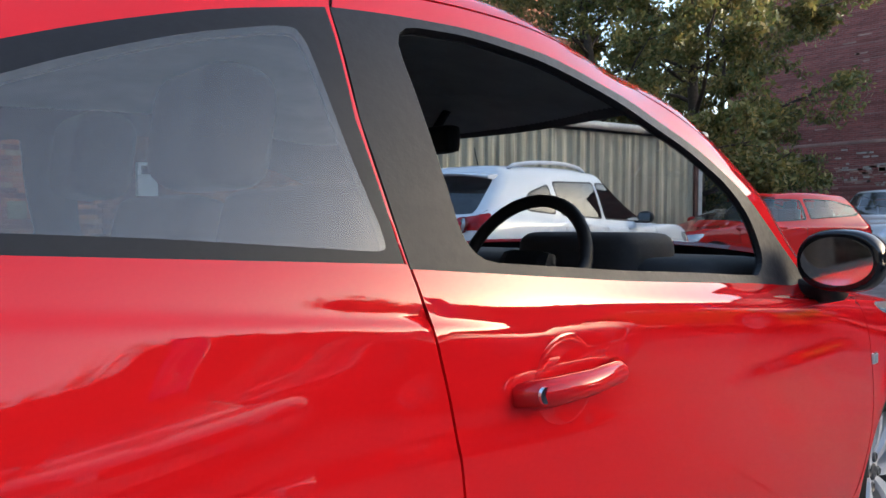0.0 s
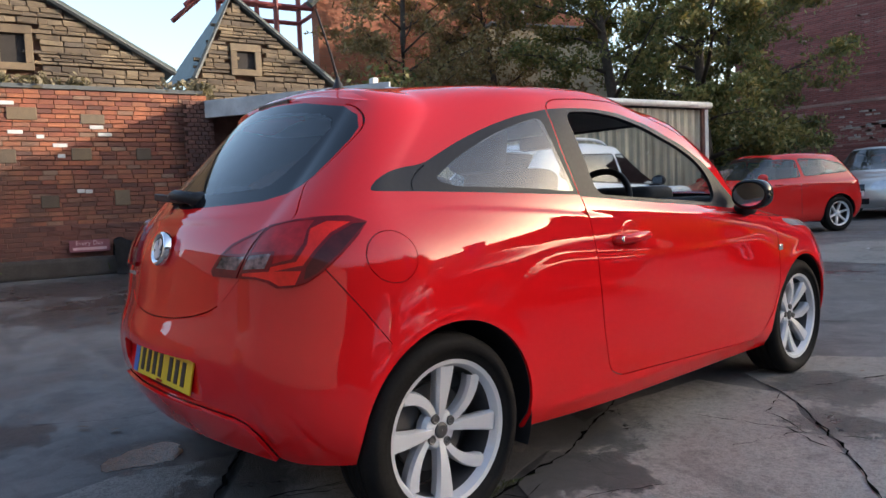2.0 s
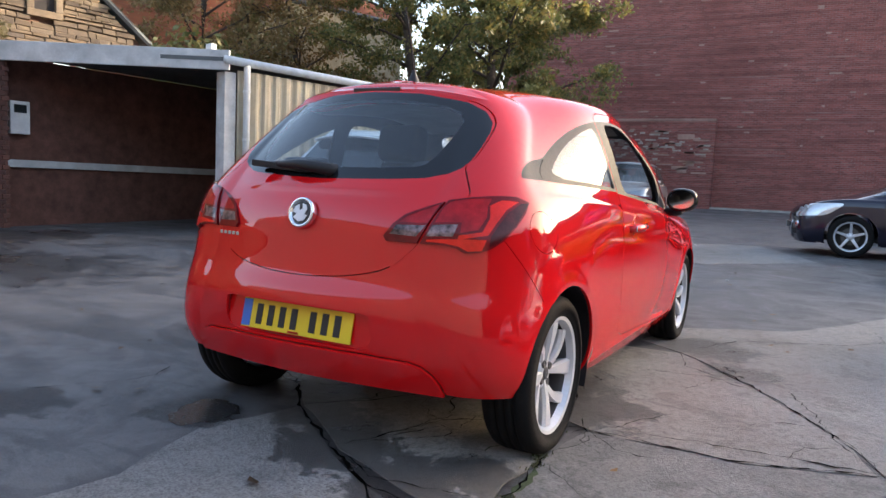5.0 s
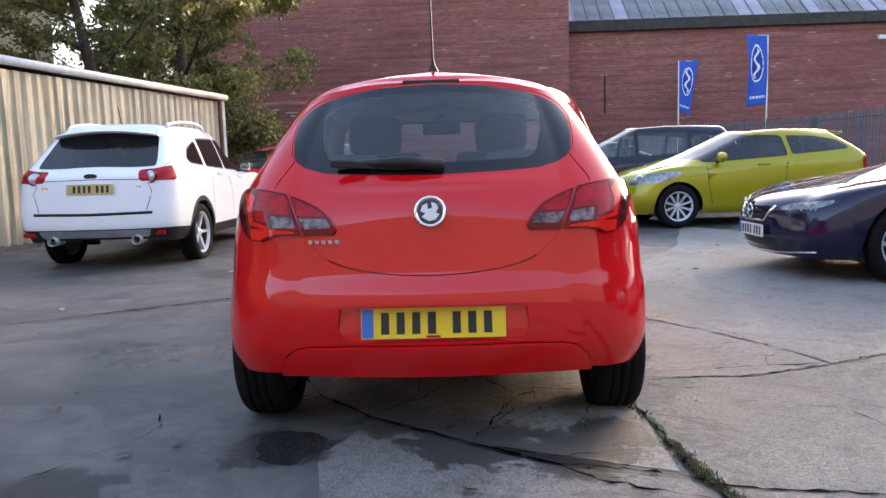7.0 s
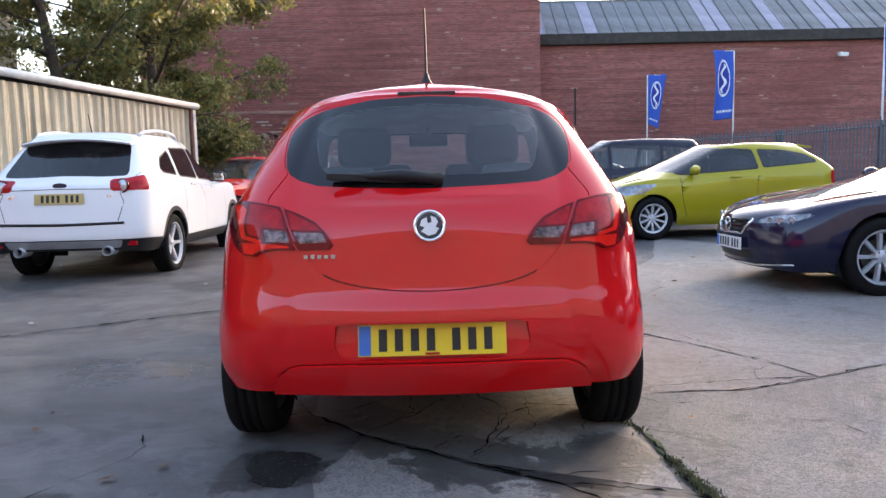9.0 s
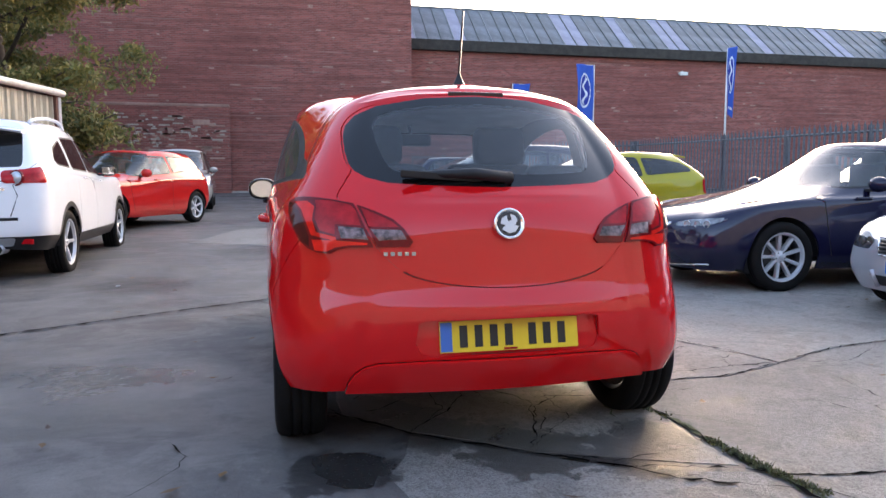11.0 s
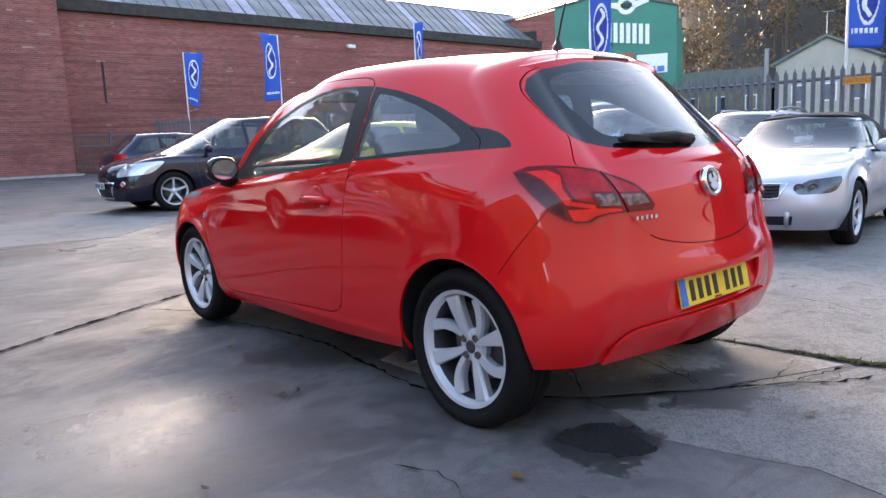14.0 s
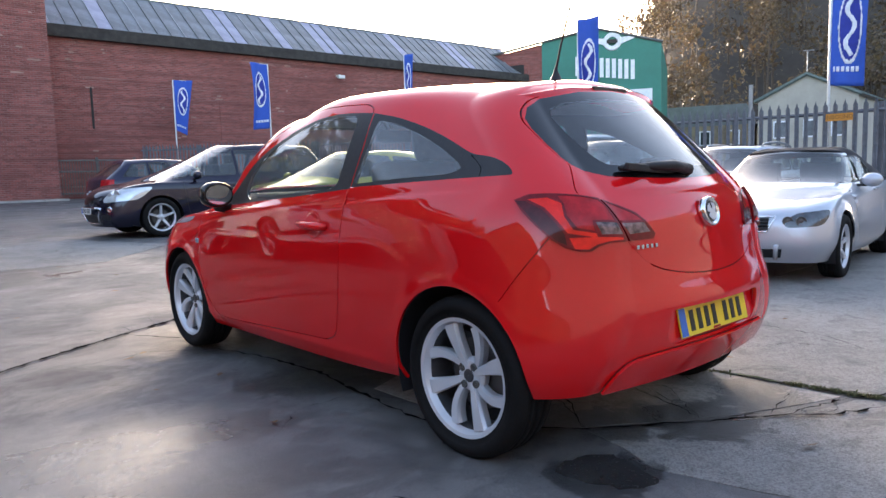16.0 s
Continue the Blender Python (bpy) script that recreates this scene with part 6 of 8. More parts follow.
for k in range(34):
    pts, wd = CRACKS[k % len(CRACKS)]
    q = pts[rr.randrange(len(pts))]
    a, L = rr.uniform(0, 6.3), rr.uniform(0.25, 0.9)
    crack([q, (q[0] + 0.5 * L * math.cos(a), q[1] + 0.5 * L * math.sin(a)), (q[0] + L * math.cos(a + 0.4), q[1] + L * math.sin(a + 0.4))], rr.uniform(0.0015, 0.003), 500 + k)
def moss_line(pts, n, seed):
    """Short tufts of moss and grass standing in a joint."""
    rn = np.random.RandomState(seed)
    P = np.array(curve_pts(pts, 20))
    k = rn.randint(0, len(P), n)
    dens = 0.5 + 0.5 * np.sin(k * 0.7 + seed)
    at = P[k] + rn.normal(0, 0.012, (n, 2)) * (0.5 + dens)[:, None]
    a, hgt = rn.uniform(0, 6.283, n), rn.uniform(0.003, 0.012, n) * (0.4 + dens)
    V, F = [], []
    for i in range(n):
        x, y = at[i]
        c, s, w = math.cos(a[i]), math.sin(a[i]), 0.004
        q = len(V)
        V += [(x - c * w, y - s * w, 0.004), (x + c * w, y + s * w, 0.004), (x - s * hgt[i] * 0.7 + c * w * 0.3, y + c * hgt[i] * 0.7 + s * w * 0.3, 0.006 + hgt[i])]
        F.append((q, q + 1, q + 2))
    me = bpy.data.meshes.new("moss_tufts")
    me.from_pydata(V, [], F)
    me.materials.append(MOSS_BLADE)
    return tagged(new("moss_tufts", me), "green moss and grass tufts growing in the joint of the yard", "moss", kind="stuff")


MOSS_BLADE = leaf_mat("moss_blade", [(0.045, 0.06, 0.02), (0.07, 0.085, 0.03), (0.11, 0.11, 0.05), (0.05, 0.05, 0.03)])
moss_line([(0.86, -0.52), (0.88, -0.70), (0.90, -0.86), (0.95, -1.05)], 1900, 3)
moss_line([(0.72, 0.35), (0.78, 0.05), (0.84, -0.25)], 400, 5)
# fallen leaves and litter
LEAF_BROWN = leaf_mat("dead_leaf", [(0.10, 0.05, 0.02), (0.22, 0.12, 0.04), (0.06, 0.04, 0.03)])
b = bmesh.new()
rr = random.Random(11)
for _ in range(260):
    x, y = rr.uniform(-8, 6), rr.uniform(-1, 14)
    if abs(x) < 1 and -0.8 < y < 3.6:
        continue
    s, a = rr.uniform(0.015, 0.04), rr.uniform(0, 6.3)
    vs = [b.verts.new((x + s * math.cos(a + q) * k, y + s * math.sin(a + q) * k, 0.011 + rise(y) + rr.uniform(0, 0.012))) for q, k in ((0, 1.2), (1.5, 0.6), (3.14, 1.0), (4.6, 0.6))]
    b.faces.new(vs)
tagged(part("fallen_leaves", b, LEAF_BROWN), "scattered dead brown leaves on the tarmac", "leaves", kind="stuff")


# ---------------------------------------------------------------- walls of pieces
def piece_mesh(name, lx, lz, d, mat_, chip=0.0, seed=0):
    rr = random.Random(seed)
    b = box_bm((lx, d, lz), (0, 0, 0), min(0.006, lz * 0.12), segs=1)
    for v in b.verts:
        v.co += Vector((rr.uniform(-chip, chip), rr.uniform(-chip, chip), rr.uniform(-chip, chip)))
    me = bpy.data.meshes.new(name)
    b.to_mesh(me)
    b.free()
    me.materials.append(mat_)
    return me


def bond_wall(parent, name, outline, lx, lz, joint, mat_, limit, near, seed, vary=0.0, face=0.0, depth=0.05, holes=()):
    """Courses of pieces on a wall's face (y 0, towards -y), inside an outline of (x, z). The limit nearest to x = near are objects, the rest one joined part."""
    rr = random.Random(seed)
    xs, zs = [p[0] for p in outline], [p[1] for p in outline]
    z = min(zs) + lz / 2
    row = 0
    spots = []
    while z < max(zs):
        h = lz * (1 + (rr.uniform(-vary, vary) if vary else 0))
        x = min(xs) - (lx / 2 if row % 2 else 0)
        while x < max(xs):
            L = lx * (1 + (rr.uniform(-vary, vary * 1.6) if vary else 0))
            c = (x + L / 2, z)
            if inside(outline, [c])[0] and not any(x0 < c[0] < x1 and z0 < c[1] < z1 for x0, x1, z0, z1 in holes):
                spots.append((c[0], c[1], L - joint, h - joint))
            x += L
        z += h
        row += 1
    spots.sort(key=lambda s: abs(s[0] - near))
    meshes = [piece_mesh(name, lx - joint, lz - joint, depth, mat_, 0.0025 if lz < 0.08 else 0.009, seed + k) for k in range(6)]
    for k, (x, z, L, h) in enumerate(spots[:limit]):
        ob = new(name, meshes[k % 6])
        ob.parent = parent
        ob.matrix_local = Matrix.Translation((x, face + rr.uniform(-0.006, 0.004), z)) @ Matrix.Diagonal((L / (lx - joint), 1, h / (lz - joint), 1))
    if len(spots) > limit:
        V, F = [], []
        for x, z, L, h in spots[limit:]:
            y = face + rr.uniform(-0.006, 0.004) - depth / 2
            e = 0.005
            s = len(V)
            V += [(x - L / 2, y + e, z - h / 2), (x + L / 2, y + e, z - h / 2), (x + L / 2, y + e, z + h / 2), (x - L / 2, y + e, z + h / 2),
                  (x - L / 2 + e, y, z - h / 2 + e), (x + L / 2 - e, y, z - h / 2 + e), (x + L / 2 - e, y, z + h / 2 - e), (x - L / 2 + e, y, z + h / 2 - e),
                  (x - L / 2, y + depth, z - h / 2), (x + L / 2, y + depth, z - h / 2), (x + L / 2, y + depth, z + h / 2), (x - L / 2, y + depth, z + h / 2)]
            F += [(s + 4, s + 5, s + 6, s + 7)] + [(s + i, s + (i + 1) % 4, s + 4 + (i + 1) % 4, s + 4 + i) for i in range(4)] + [(s + 8 + i, s + 8 + (i + 1) % 4, s + (i + 1) % 4, s + i) for i in range(4)]
        me = bpy.data.meshes.new(name + "work")
        me.from_pydata(V, [], F)
        me.materials.append(mat_)
        ob = new(name + "work", me)
        ob.parent = parent
        tagged(ob, kind="stuff")


def wall_frame(name, label, origin, heading, cat="wall"):
    """An empty at a wall's foot: local x runs along the wall, local -y is its face. heading: degrees from +Y towards +X of local x."""
    return thing(name, label, cat, pose(*origin, 0, 0, 90 - heading), kind="structure")


def box_part(name, size, at, mat_, parent, bevel=0.0, rot=None):
    return part(name, box_bm(size, at, bevel, rot), mat_, parent)


# ---------------------------------------------------------------- the brick yard wall and the stone gables behind it
yard = wall_frame("wall_yard", "old red brick yard wall, patched with stone and flaking white paint", (-10.25, 1.8, 0), 10)
box_part("wall_core", (18.4, 0.36, 3.02), (-7.2, 0.215, 1.51), MORTAR, yard)
box_part("coping", (18.5, 0.46, 0.07), (-7.2, 0.2, 3.055), LEAD, yard, 0.01)
bond_wall(yard, "brick", [(-8.0, 0.0), (2.0, 0.0), (2.0, 3.02), (-8.0, 3.02)], 0.228, 0.076, 0.009, YARD_BRICK, 300, 0.6, 5, vary=0.10)
box_part("pier", (0.42, 0.34, 2.86), (1.93, -0.03, 1.43), SOOT_BRICK, yard)
bond_wall(yard, "pier_brick", [(1.70, 0.0), (2.16, 0.0), (2.16, 2.86), (1.70, 2.86)], 0.115, 0.076, 0.008, PIER_BRICK, 40, 1.9, 6, face=-0.2)
rr = random.Random(4)
for x, z, w_, h_ in ((-1.05, 1.95, 0.36, 0.22), (0.05, 1.98, 0.30, 0.2), (0.25, 2.55, 0.36, 0.16), (-0.75, 2.62, 0.42, 0.2), (1.0, 1.98, 0.24, 0.2), (-0.45, 1.22, 0.26, 0.2), (0.62, 1.25, 0.24, 0.26), (-2.1, 2.3, 0.4, 0.22)):
    box_part("stone_patch", (w_, 0.06, h_), (x, -0.012, z), STONE, yard, 0.012)
for x, z in ((-0.52, 2.26), (-0.25, 2.12), (0.12, 2.50), (0.30, 2.42), (-0.86, 2.33), (-1.2, 2.18), (-0.24, 1.95), (0.0, 1.38), (0.12, 1.37), (0.42, 2.30), (-0.95, 2.78)):
    box_part("painted_brick", (rr.choice((0.11, 0.21)), 0.062, 0.062), (x, -0.004, z), FASCIA, yard, 0.008)
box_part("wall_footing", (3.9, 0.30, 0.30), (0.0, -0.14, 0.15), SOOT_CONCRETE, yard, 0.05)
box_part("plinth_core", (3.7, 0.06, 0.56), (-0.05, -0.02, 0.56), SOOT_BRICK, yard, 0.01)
bond_wall(yard, "plinth_brick", [(-1.9, 0.28), (1.75, 0.28), (1.75, 0.86), (-1.9, 0.86)], 0.235, 0.080, 0.009, PIER_BRICK, 60, 0.4, 9, vary=0.12, face=-0.032)
skip = thing("sales_board", "faded maroon sales board with pale lettering leaning on the wall", "sign", yard.matrix_world @ pose(0.06, -0.17, 0.382, -14))
box_part("panel", (0.60, 0.025, 0.20), (0, 0, 0.10), SIGN_MAROON, skip, 0.004)
cu = bpy.data.curves.new("lettering", "FONT")
cu.body = "Every Day"
cu.size, cu.align_x, cu.extrude = 0.10, "CENTER", 0.002
cu.materials.append(SIGN_PINK)
tx = new("lettering", cu)
tx.parent = skip
tx.matrix_local = pose(0, -0.0155, 0.115, 90)
box_part("worn_bar", (0.50, 0.004, 0.045), (0, -0.0145, 0.055), SIGN_PINK, skip)
sheet_ = thing("plastic_sheet", "black plastic sheet slumped at the foot of the brick wall", "sheet", yard.matrix_world @ pose(0.95, -0.42, 0, 0))
b = bmesh.new()
rn = random.Random(77)
rows = [[b.verts.new((-0.55 + 1.1 * i / 22 + rn.uniform(-0.012, 0.012), y + 0.02 * math.sin(i * 0.9 + k) + rn.uniform(-0.012, 0.012), z * (0.92 + 0.05 * math.sin(i * 0.31 + 1) + 0.04 * math.sin(i * 0.83)) + rn.uniform(0, 0.02))) for i in range(23)]
        for k, (y, z) in enumerate(((-0.20, 0.004), (-0.12, 0.03), (-0.06, 0.12), (-0.03, 0.28), (0.01, 0.46), (0.06, 0.56), (0.14, 0.58), (0.19, 0.40), (0.20, 0.0)))]
for r0, r1 in zip(rows, rows[1:]):
    for i in range(22):
        b.faces.new((r0[i], r0[i + 1], r1[i + 1], r1[i]))
part("sheet", b, SHEET_BLACK, sheet_, smooth=True)


def gable(name, label, outline, window, seed, near):
    g_ = wall_frame(name, label, (-11.08, 1.75, 0), 10, "building")
    b = prism_bm(outline, 0.45, pose(0, 0.07, 0))
    part("wall_core", b, MORTAR, g_)
    x0, x1, z0, z1 = window
    bond_wall(g_, "stone", outline, 0.235, 0.082, 0.013, STONE, 150, near, seed, vary=0.42, depth=0.09, holes=[(x0 - 0.12, x1 + 0.12, z0 - 0.16, z1 + 0.16)])
    w = box_part("window", (x1 - x0, 0.06, z1 - z0), ((x0 + x1) / 2, 0.03, (z0 + z1) / 2), DARK_ROOM, g_)
    for sx, sz, px, pz in ((x1 - x0 + 0.24, 0.14, (x0 + x1) / 2, z1 + 0.07), (x1 - x0 + 0.24, 0.12, (x0 + x1) / 2, z0 - 0.06), (0.12, z1 - z0, x0 - 0.06, (z0 + z1) / 2), (0.12, z1 - z0, x1 + 0.06, (z0 + z1) / 2)):
        box_part("window_surround", (sx, 0.13, sz), (px, -0.01, pz), STONE, w, 0.01)
    return g_


g1 = gable("stone_gable", "weathered sandstone gable with a dark roof verge above the brick wall", [(-8.2, 2.9), (1.75, 2.9), (1.75, 3.55), (-0.32, 4.76), (-3.2, 6.4), (-8.2, 3.55)], (-0.78, -0.42, 3.55, 4.03), 31, 0.2)
vb = tube_bm([(1.95, -0.08, 3.50), (-0.32, -0.08, 4.82), (-3.2, -0.08, 6.48), (-8.4, -0.08, 3.5)], 0.05, 6)
part("verge", vb, LEAD, g1)
for k, (x, z, x2, z2) in enumerate(((1.95, 3.52, -3.2, 6.5), (-3.2, 6.5, -8.4, 3.5))):
    b = bmesh.new()
    vs = [b.verts.new(p) for p in ((x, -0.12, z), (x2, -0.12, z2), (x2, 7, z2), (x, 7, z))]
    f = b.faces.new(vs)
    ex = bmesh.ops.extrude_face_region(b, geom=[f])
    bmesh.ops.translate(b, vec=(0, 0, 0.06), verts=[v for v in ex["geom"] if isinstance(v, bmesh.types.BMVert)])
    bmesh.ops.recalc_face_normals(b, faces=b.faces)
    part("roof_slope", b, SLATE, g1)
g2 = gable("stone_gable", "small sandstone gable with a square opening and a green slate roof", [(2.1, 2.9), (5.3, 2.9), (5.0, 3.45), (3.05, 4.98), (2.3, 3.5)], (3.1, 3.45, 3.66, 4.0), 32, 3.4)
part("verge", tube_bm([(5.15, -0.06, 3.42), (3.05, -0.06, 5.04), (2.28, -0.06, 3.45)], 0.055, 6), LEAD, g2)
for (x, z), (x2, z2), (x3, z3), (x4, z4) in (((2.26, 3.42), (3.05, 5.05), (2.6, 4.0), (1.6, 3.4)), ((5.2, 3.40), (3.05, 5.05), (2.9, 4.0), (5.2, 3.4))):
    b = bmesh.new()
    vs = [b.verts.new(p) for p in ((x, -0.1, z), (x2, -0.1, z2), (x3, 4.0, z3), (x4, 4.5, z4))]
    f = b.faces.new(vs)
    ex = bmesh.ops.extrude_face_region(b, geom=[f])
    bmesh.ops.translate(b, vec=(0, 0, 0.05), verts=[v for v in ex["geom"] if isinstance(v, bmesh.types.BMVert)])
    bmesh.ops.recalc_face_normals(b, faces=b.faces)
    part("roof_slope", b, SLATE, g2)

# ---------------------------------------------------------------- the open-fronted shed
SH = pose(-6.62, 5.55, 0, 0, 0, -13)          # local y runs back along the sheeted side, -x is the open front
shed = thing("shed", "cream corrugated sheet shed with an open front and white fascia", "shed", SH)
b = bmesh.new()
prev = None
n = int(6.95 / 0.035)
for i in range(n + 1):
    y = 0.12 + 6.85 * i / n
    ph = (y / 0.20) % 1.0
    off = 0.0 if ph < 0.45 else (-0.035 if 0.55 < ph < 0.90 else -0.0175)
    row = [b.verts.new((off, y, 0.12)), b.verts.new((off, y, 2.62))]
    if prev:
        b.faces.new((prev[0], row[0], row[1], prev[1]))
    prev = row
ex = bmesh.ops.extrude_face_region(b, geom=b.faces[:])
bmesh.ops.translate(b, vec=(-0.012, 0, 0), verts=[v for v in ex["geom"] if isinstance(v, bmesh.types.BMVert)])
part("side_sheeting", b, SHEET, shed)
box_part("plinth", (0.12, 6.9, 0.14), (-0.08, 3.5, 0.07), CONCRETE, shed)
box_part("corner_post", (0.24, 0.20, 2.58), (-0.16, 0.0, 1.29), FASCIA, shed, 0.012)
box_part("far_post", (0.12, 0.10, 2.62), (0.0, 7.0, 1.31), FASCIA, shed, 0.01)
fa = math.degrees(math.atan2(-2.5, -2.81))
part("fascia_board", box_bm((3.80, 0.06, 0.30), (1.86, 0.0, 0.0), 0.01), FASCIA, shed).matrix_local = pose(0.02, -0.10, 2.74, 0, 0, fa)
b = prism_bm([(0.06, -0.12), (-2.86, -2.66), (-4.3, 6.9), (0.06, 7.1)], 0.06)
bmesh.ops.transform(b, matrix=Matrix(((1, 0, 0, 0), (0, 0, 1, 0), (0, 1, 0, 2.72), (0, 0, 0, 1))), verts=b.verts)
bmesh.ops.recalc_face_normals(b, faces=b.faces)
part("roof", b, LEAD, shed)
box_part("back_wall", (4.4, 0.15, 2.7), (-2.15, 6.95, 1.35), SOOT_BRICK, shed)
part("rear_side_wall", box_bm((0.15, 9.6, 2.7)), SOOT_BRICK, shed).matrix_local = pose(-3.6, 2.2, 1.35, 0, 0, 8.5)
part("wall_rail", box_bm((0.05, 9.3, 0.12), bevel=0.008), FASCIA, shed).matrix_local = pose(-3.49, 2.2, 1.02, 0, 0, 8.5)
part("gutter", tube_bm([(0.07, -0.16, 2.74), (0.07, 7.1, 2.70)], 0.065, 10), PIPE_W, shed, smooth=True)
part("downpipe", tube_bm([(0.07, 0.22, 2.70), (0.075, 0.22, 2.5), (0.075, 0.22, 0.08)], 0.052, 10), PIPE_W, shed, smooth=True)
for z in (0.30, 1.55, 2.3):
    part("pipe_clip", lathe_bm([(0.058, -0.02), (0.062, -0.02), (0.062, 0.02), (0.058, 0.02)], "Z", 14), PIPE_W, shed).location = (0.075, 0.22, z)
lampb = box_part("flood_light", (0.16, 0.10, 0.10), (-0.25, -0.22, 2.94), PIPE_W, shed, 0.02)
meter = thing("meter_box", "white plastic meter box fixed to a dark brick pier", "meter box", pose(-9.835, 4.13, 1.75, 0, 0, 84))
box_part("case", (0.30, 0.12, 0.52), (0, 0, 0), PIPE_W, meter, 0.012)
box_part("window", (0.19, 0.01, 0.13), (0, -0.062, 0.14), DARK_GLASS, meter)
for k, (x, y) in enumerate(((-0.55, 0.9), (-0.95, 1.3), (-0.8, 0.5))):
    bk = thing("plastic_tub", "grubby cream plastic tub on the shed floor", "tub", SH @ pose(x, y, 0), group="tubs in the shed")
    part("tub_body", lathe_bm([(0.001, 0.0), (0.13, 0.0), (0.15, 0.34), (0.155, 0.36), (0.14, 0.36), (0.12, 0.02)], "Z", 24), CREAM_WALL, bk, smooth=True)
    part("tub_lid", lathe_bm([(0.001, 0.375), (0.15, 0.375), (0.16, 0.36), (0.16, 0.345)], "Z", 24), PIPE_W, bk, smooth=True)

# ---------------------------------------------------------------- the mill
mill = wall_frame("wall_mill", "tall dark red brick mill wall, soot-stained, with a patched lower part", (0, 29.6, 0), 90, "wall")
box_part("brickwork", (18.0, 1.0, 10.6), (-3.9, 0.5, 5.3), MILL, mill)
box_part("parapet", (18.1, 1.1, 0.12), (-3.9, 0.5, 10.66), LEAD, mill)
PATCH = plain("limewashed_patch", (0.34, 0.20, 0.16), 0.9, scale=1.1, vary=0.45, bump=0.4)
box_part("buttress", (9.3, 0.35, 4.1), (-7.6, -0.17, 2.05), MILL, mill, 0.02)
box_part("buttress_cap", (9.3, 0.35, 0.12), (-7.6, -0.17, 4.16), PATCH, mill, 0.03)
rr = random.Random(9)
for k in range(26):
    x, z = rr.uniform(-11.5, -3.2), rr.uniform(1.9, 3.9)
    box_part("render_patch", (rr.uniform(0.2, 0.75), 0.016, rr.choice((0.07, 0.075, 0.15, 0.22))), (x, -0.351, z), PATCH, mill, 0.003)
LIMEWASH = plain("flaking_limewash", (0.40, 0.33, 0.28), 0.9, scale=2.5, vary=0.35, bump=0.3)
for k in range(150):
    x, z = rr.gauss(-5.9, 1.5), rr.gauss(2.95, 0.5)
    if -11.8 < x < -3.1 and 1.9 < z < 4.0:
        box_part("limewashed_brick", (rr.choice((0.11, 0.22, 0.22, 0.45)), 0.012, 0.066), (x, -0.350, round(z / 0.075) * 0.075), LIMEWASH if rr.random() < 0.6 else PATCH, mill)
for k in range(60):
    x, z = rr.uniform(-11, 4.6), rr.uniform(3.0, 9.6)
    if z < 4.3 and x < -2.9:
        continue
    box_part("pale_brick", (rr.choice((0.11, 0.22, 0.22, 0.45)), 0.016, 0.065), (x, -0.004, round(z / 0.075) * 0.075), PATCH, mill)
low = wall_frame("wall_mill_low", "long lower red brick mill wall under a sloping glazed roof", (0, 31.2, 0), 90, "wall")
box_part("brickwork", (31.0, 0.8, 7.25), (20.4, 0.4, 3.62), MILL, low)
box_part("gutter_board", (31.0, 0.35, 0.5), (20.4, -0.1, 7.42), SOOT_CONCRETE, low, 0.02)
for k in range(70):
    x, z = rr.uniform(5.4, 30), rr.uniform(1.0, 7.0)
    box_part("pale_brick", (rr.choice((0.11, 0.22, 0.22, 0.34)), 0.016, 0.065), (x, -0.004, round(z / 0.075) * 0.075), PATCH, low)
gate = thing("steel_gate", "dark steel bar gate closing the gap beside the tall mill wall", "gate", pose(5.15, 30.4, rise(30.4)))
for k in range(4):
    box_part("gate_post", (0.09, 0.09, 1.75), (0.08 + 1.55 * k, 0, 0.875), DARK_STEEL, gate, 0.006)
for z in (0.25, 1.15, 1.62):
    box_part("gate_rail", (4.8, 0.05, 0.06), (2.4, -0.02, z), DARK_STEEL, gate, 0.006)
for k in range(44):
    box_part("gate_bar", (0.022, 0.022, 1.5), (0.15 + 0.105 * k, 0.03, 0.88), DARK_STEEL, gate)
box_part("vent_slot", (0.09, 0.03, 1.75), (7.0, -0.01, 4.3), DARK_ROOM, low)
box_part("blocked_doorway", (1.6, 0.03, 3.4), (13.6, -0.004, 3.2), MILL, low, 0.01)
part("wall_lamp_bracket", tube_bm([(19.6, 0, 6.5), (19.6, -0.35, 6.55), (19.6, -0.45, 6.5)], 0.03), PIPE_W, low)
box_part("wall_lamp", (0.42, 0.16, 0.18), (19.6, -0.5, 6.42), PIPE_W, low, 0.03)
mroof = thing("mill_roof", "sloping patent-glazed roof, grey panes with a few pale replacements", "roof", pose(0, 31.2, 0), kind="structure")
z0, z1, y0_, y1_ = 7.62, 9.85, 0.0, 2.8
pit = math.atan2(z1 - z0, y1_ - y0_)
L_ = math.hypot(z1 - z0, y1_ - y0_)
pane_me = {}
for nm_, mt in (("grey", ROOF_GLASS), ("pale", ROOF_PALE)):
    b = box_bm((0.60, L_, 0.03), bevel=0.004, segs=1)
    me = bpy.data.meshes.new("roof_pane")
    b.to_mesh(me)
    b.free()
    me.materials.append(mt)
    pane_me[nm_] = me
bar_me = []
for mt in (LEAD, GALV):
    bar = box_bm((0.035, L_ + 0.04, 0.06))
    me = bpy.data.meshes.new("glazing_bar")
    bar.to_mesh(me)
    bar.free()
    me.materials.append(mt)
    bar_me.append(me)
pale_at = {0, 4, 13, 14, 18, 22, 23, 31, 38, 39, 47}
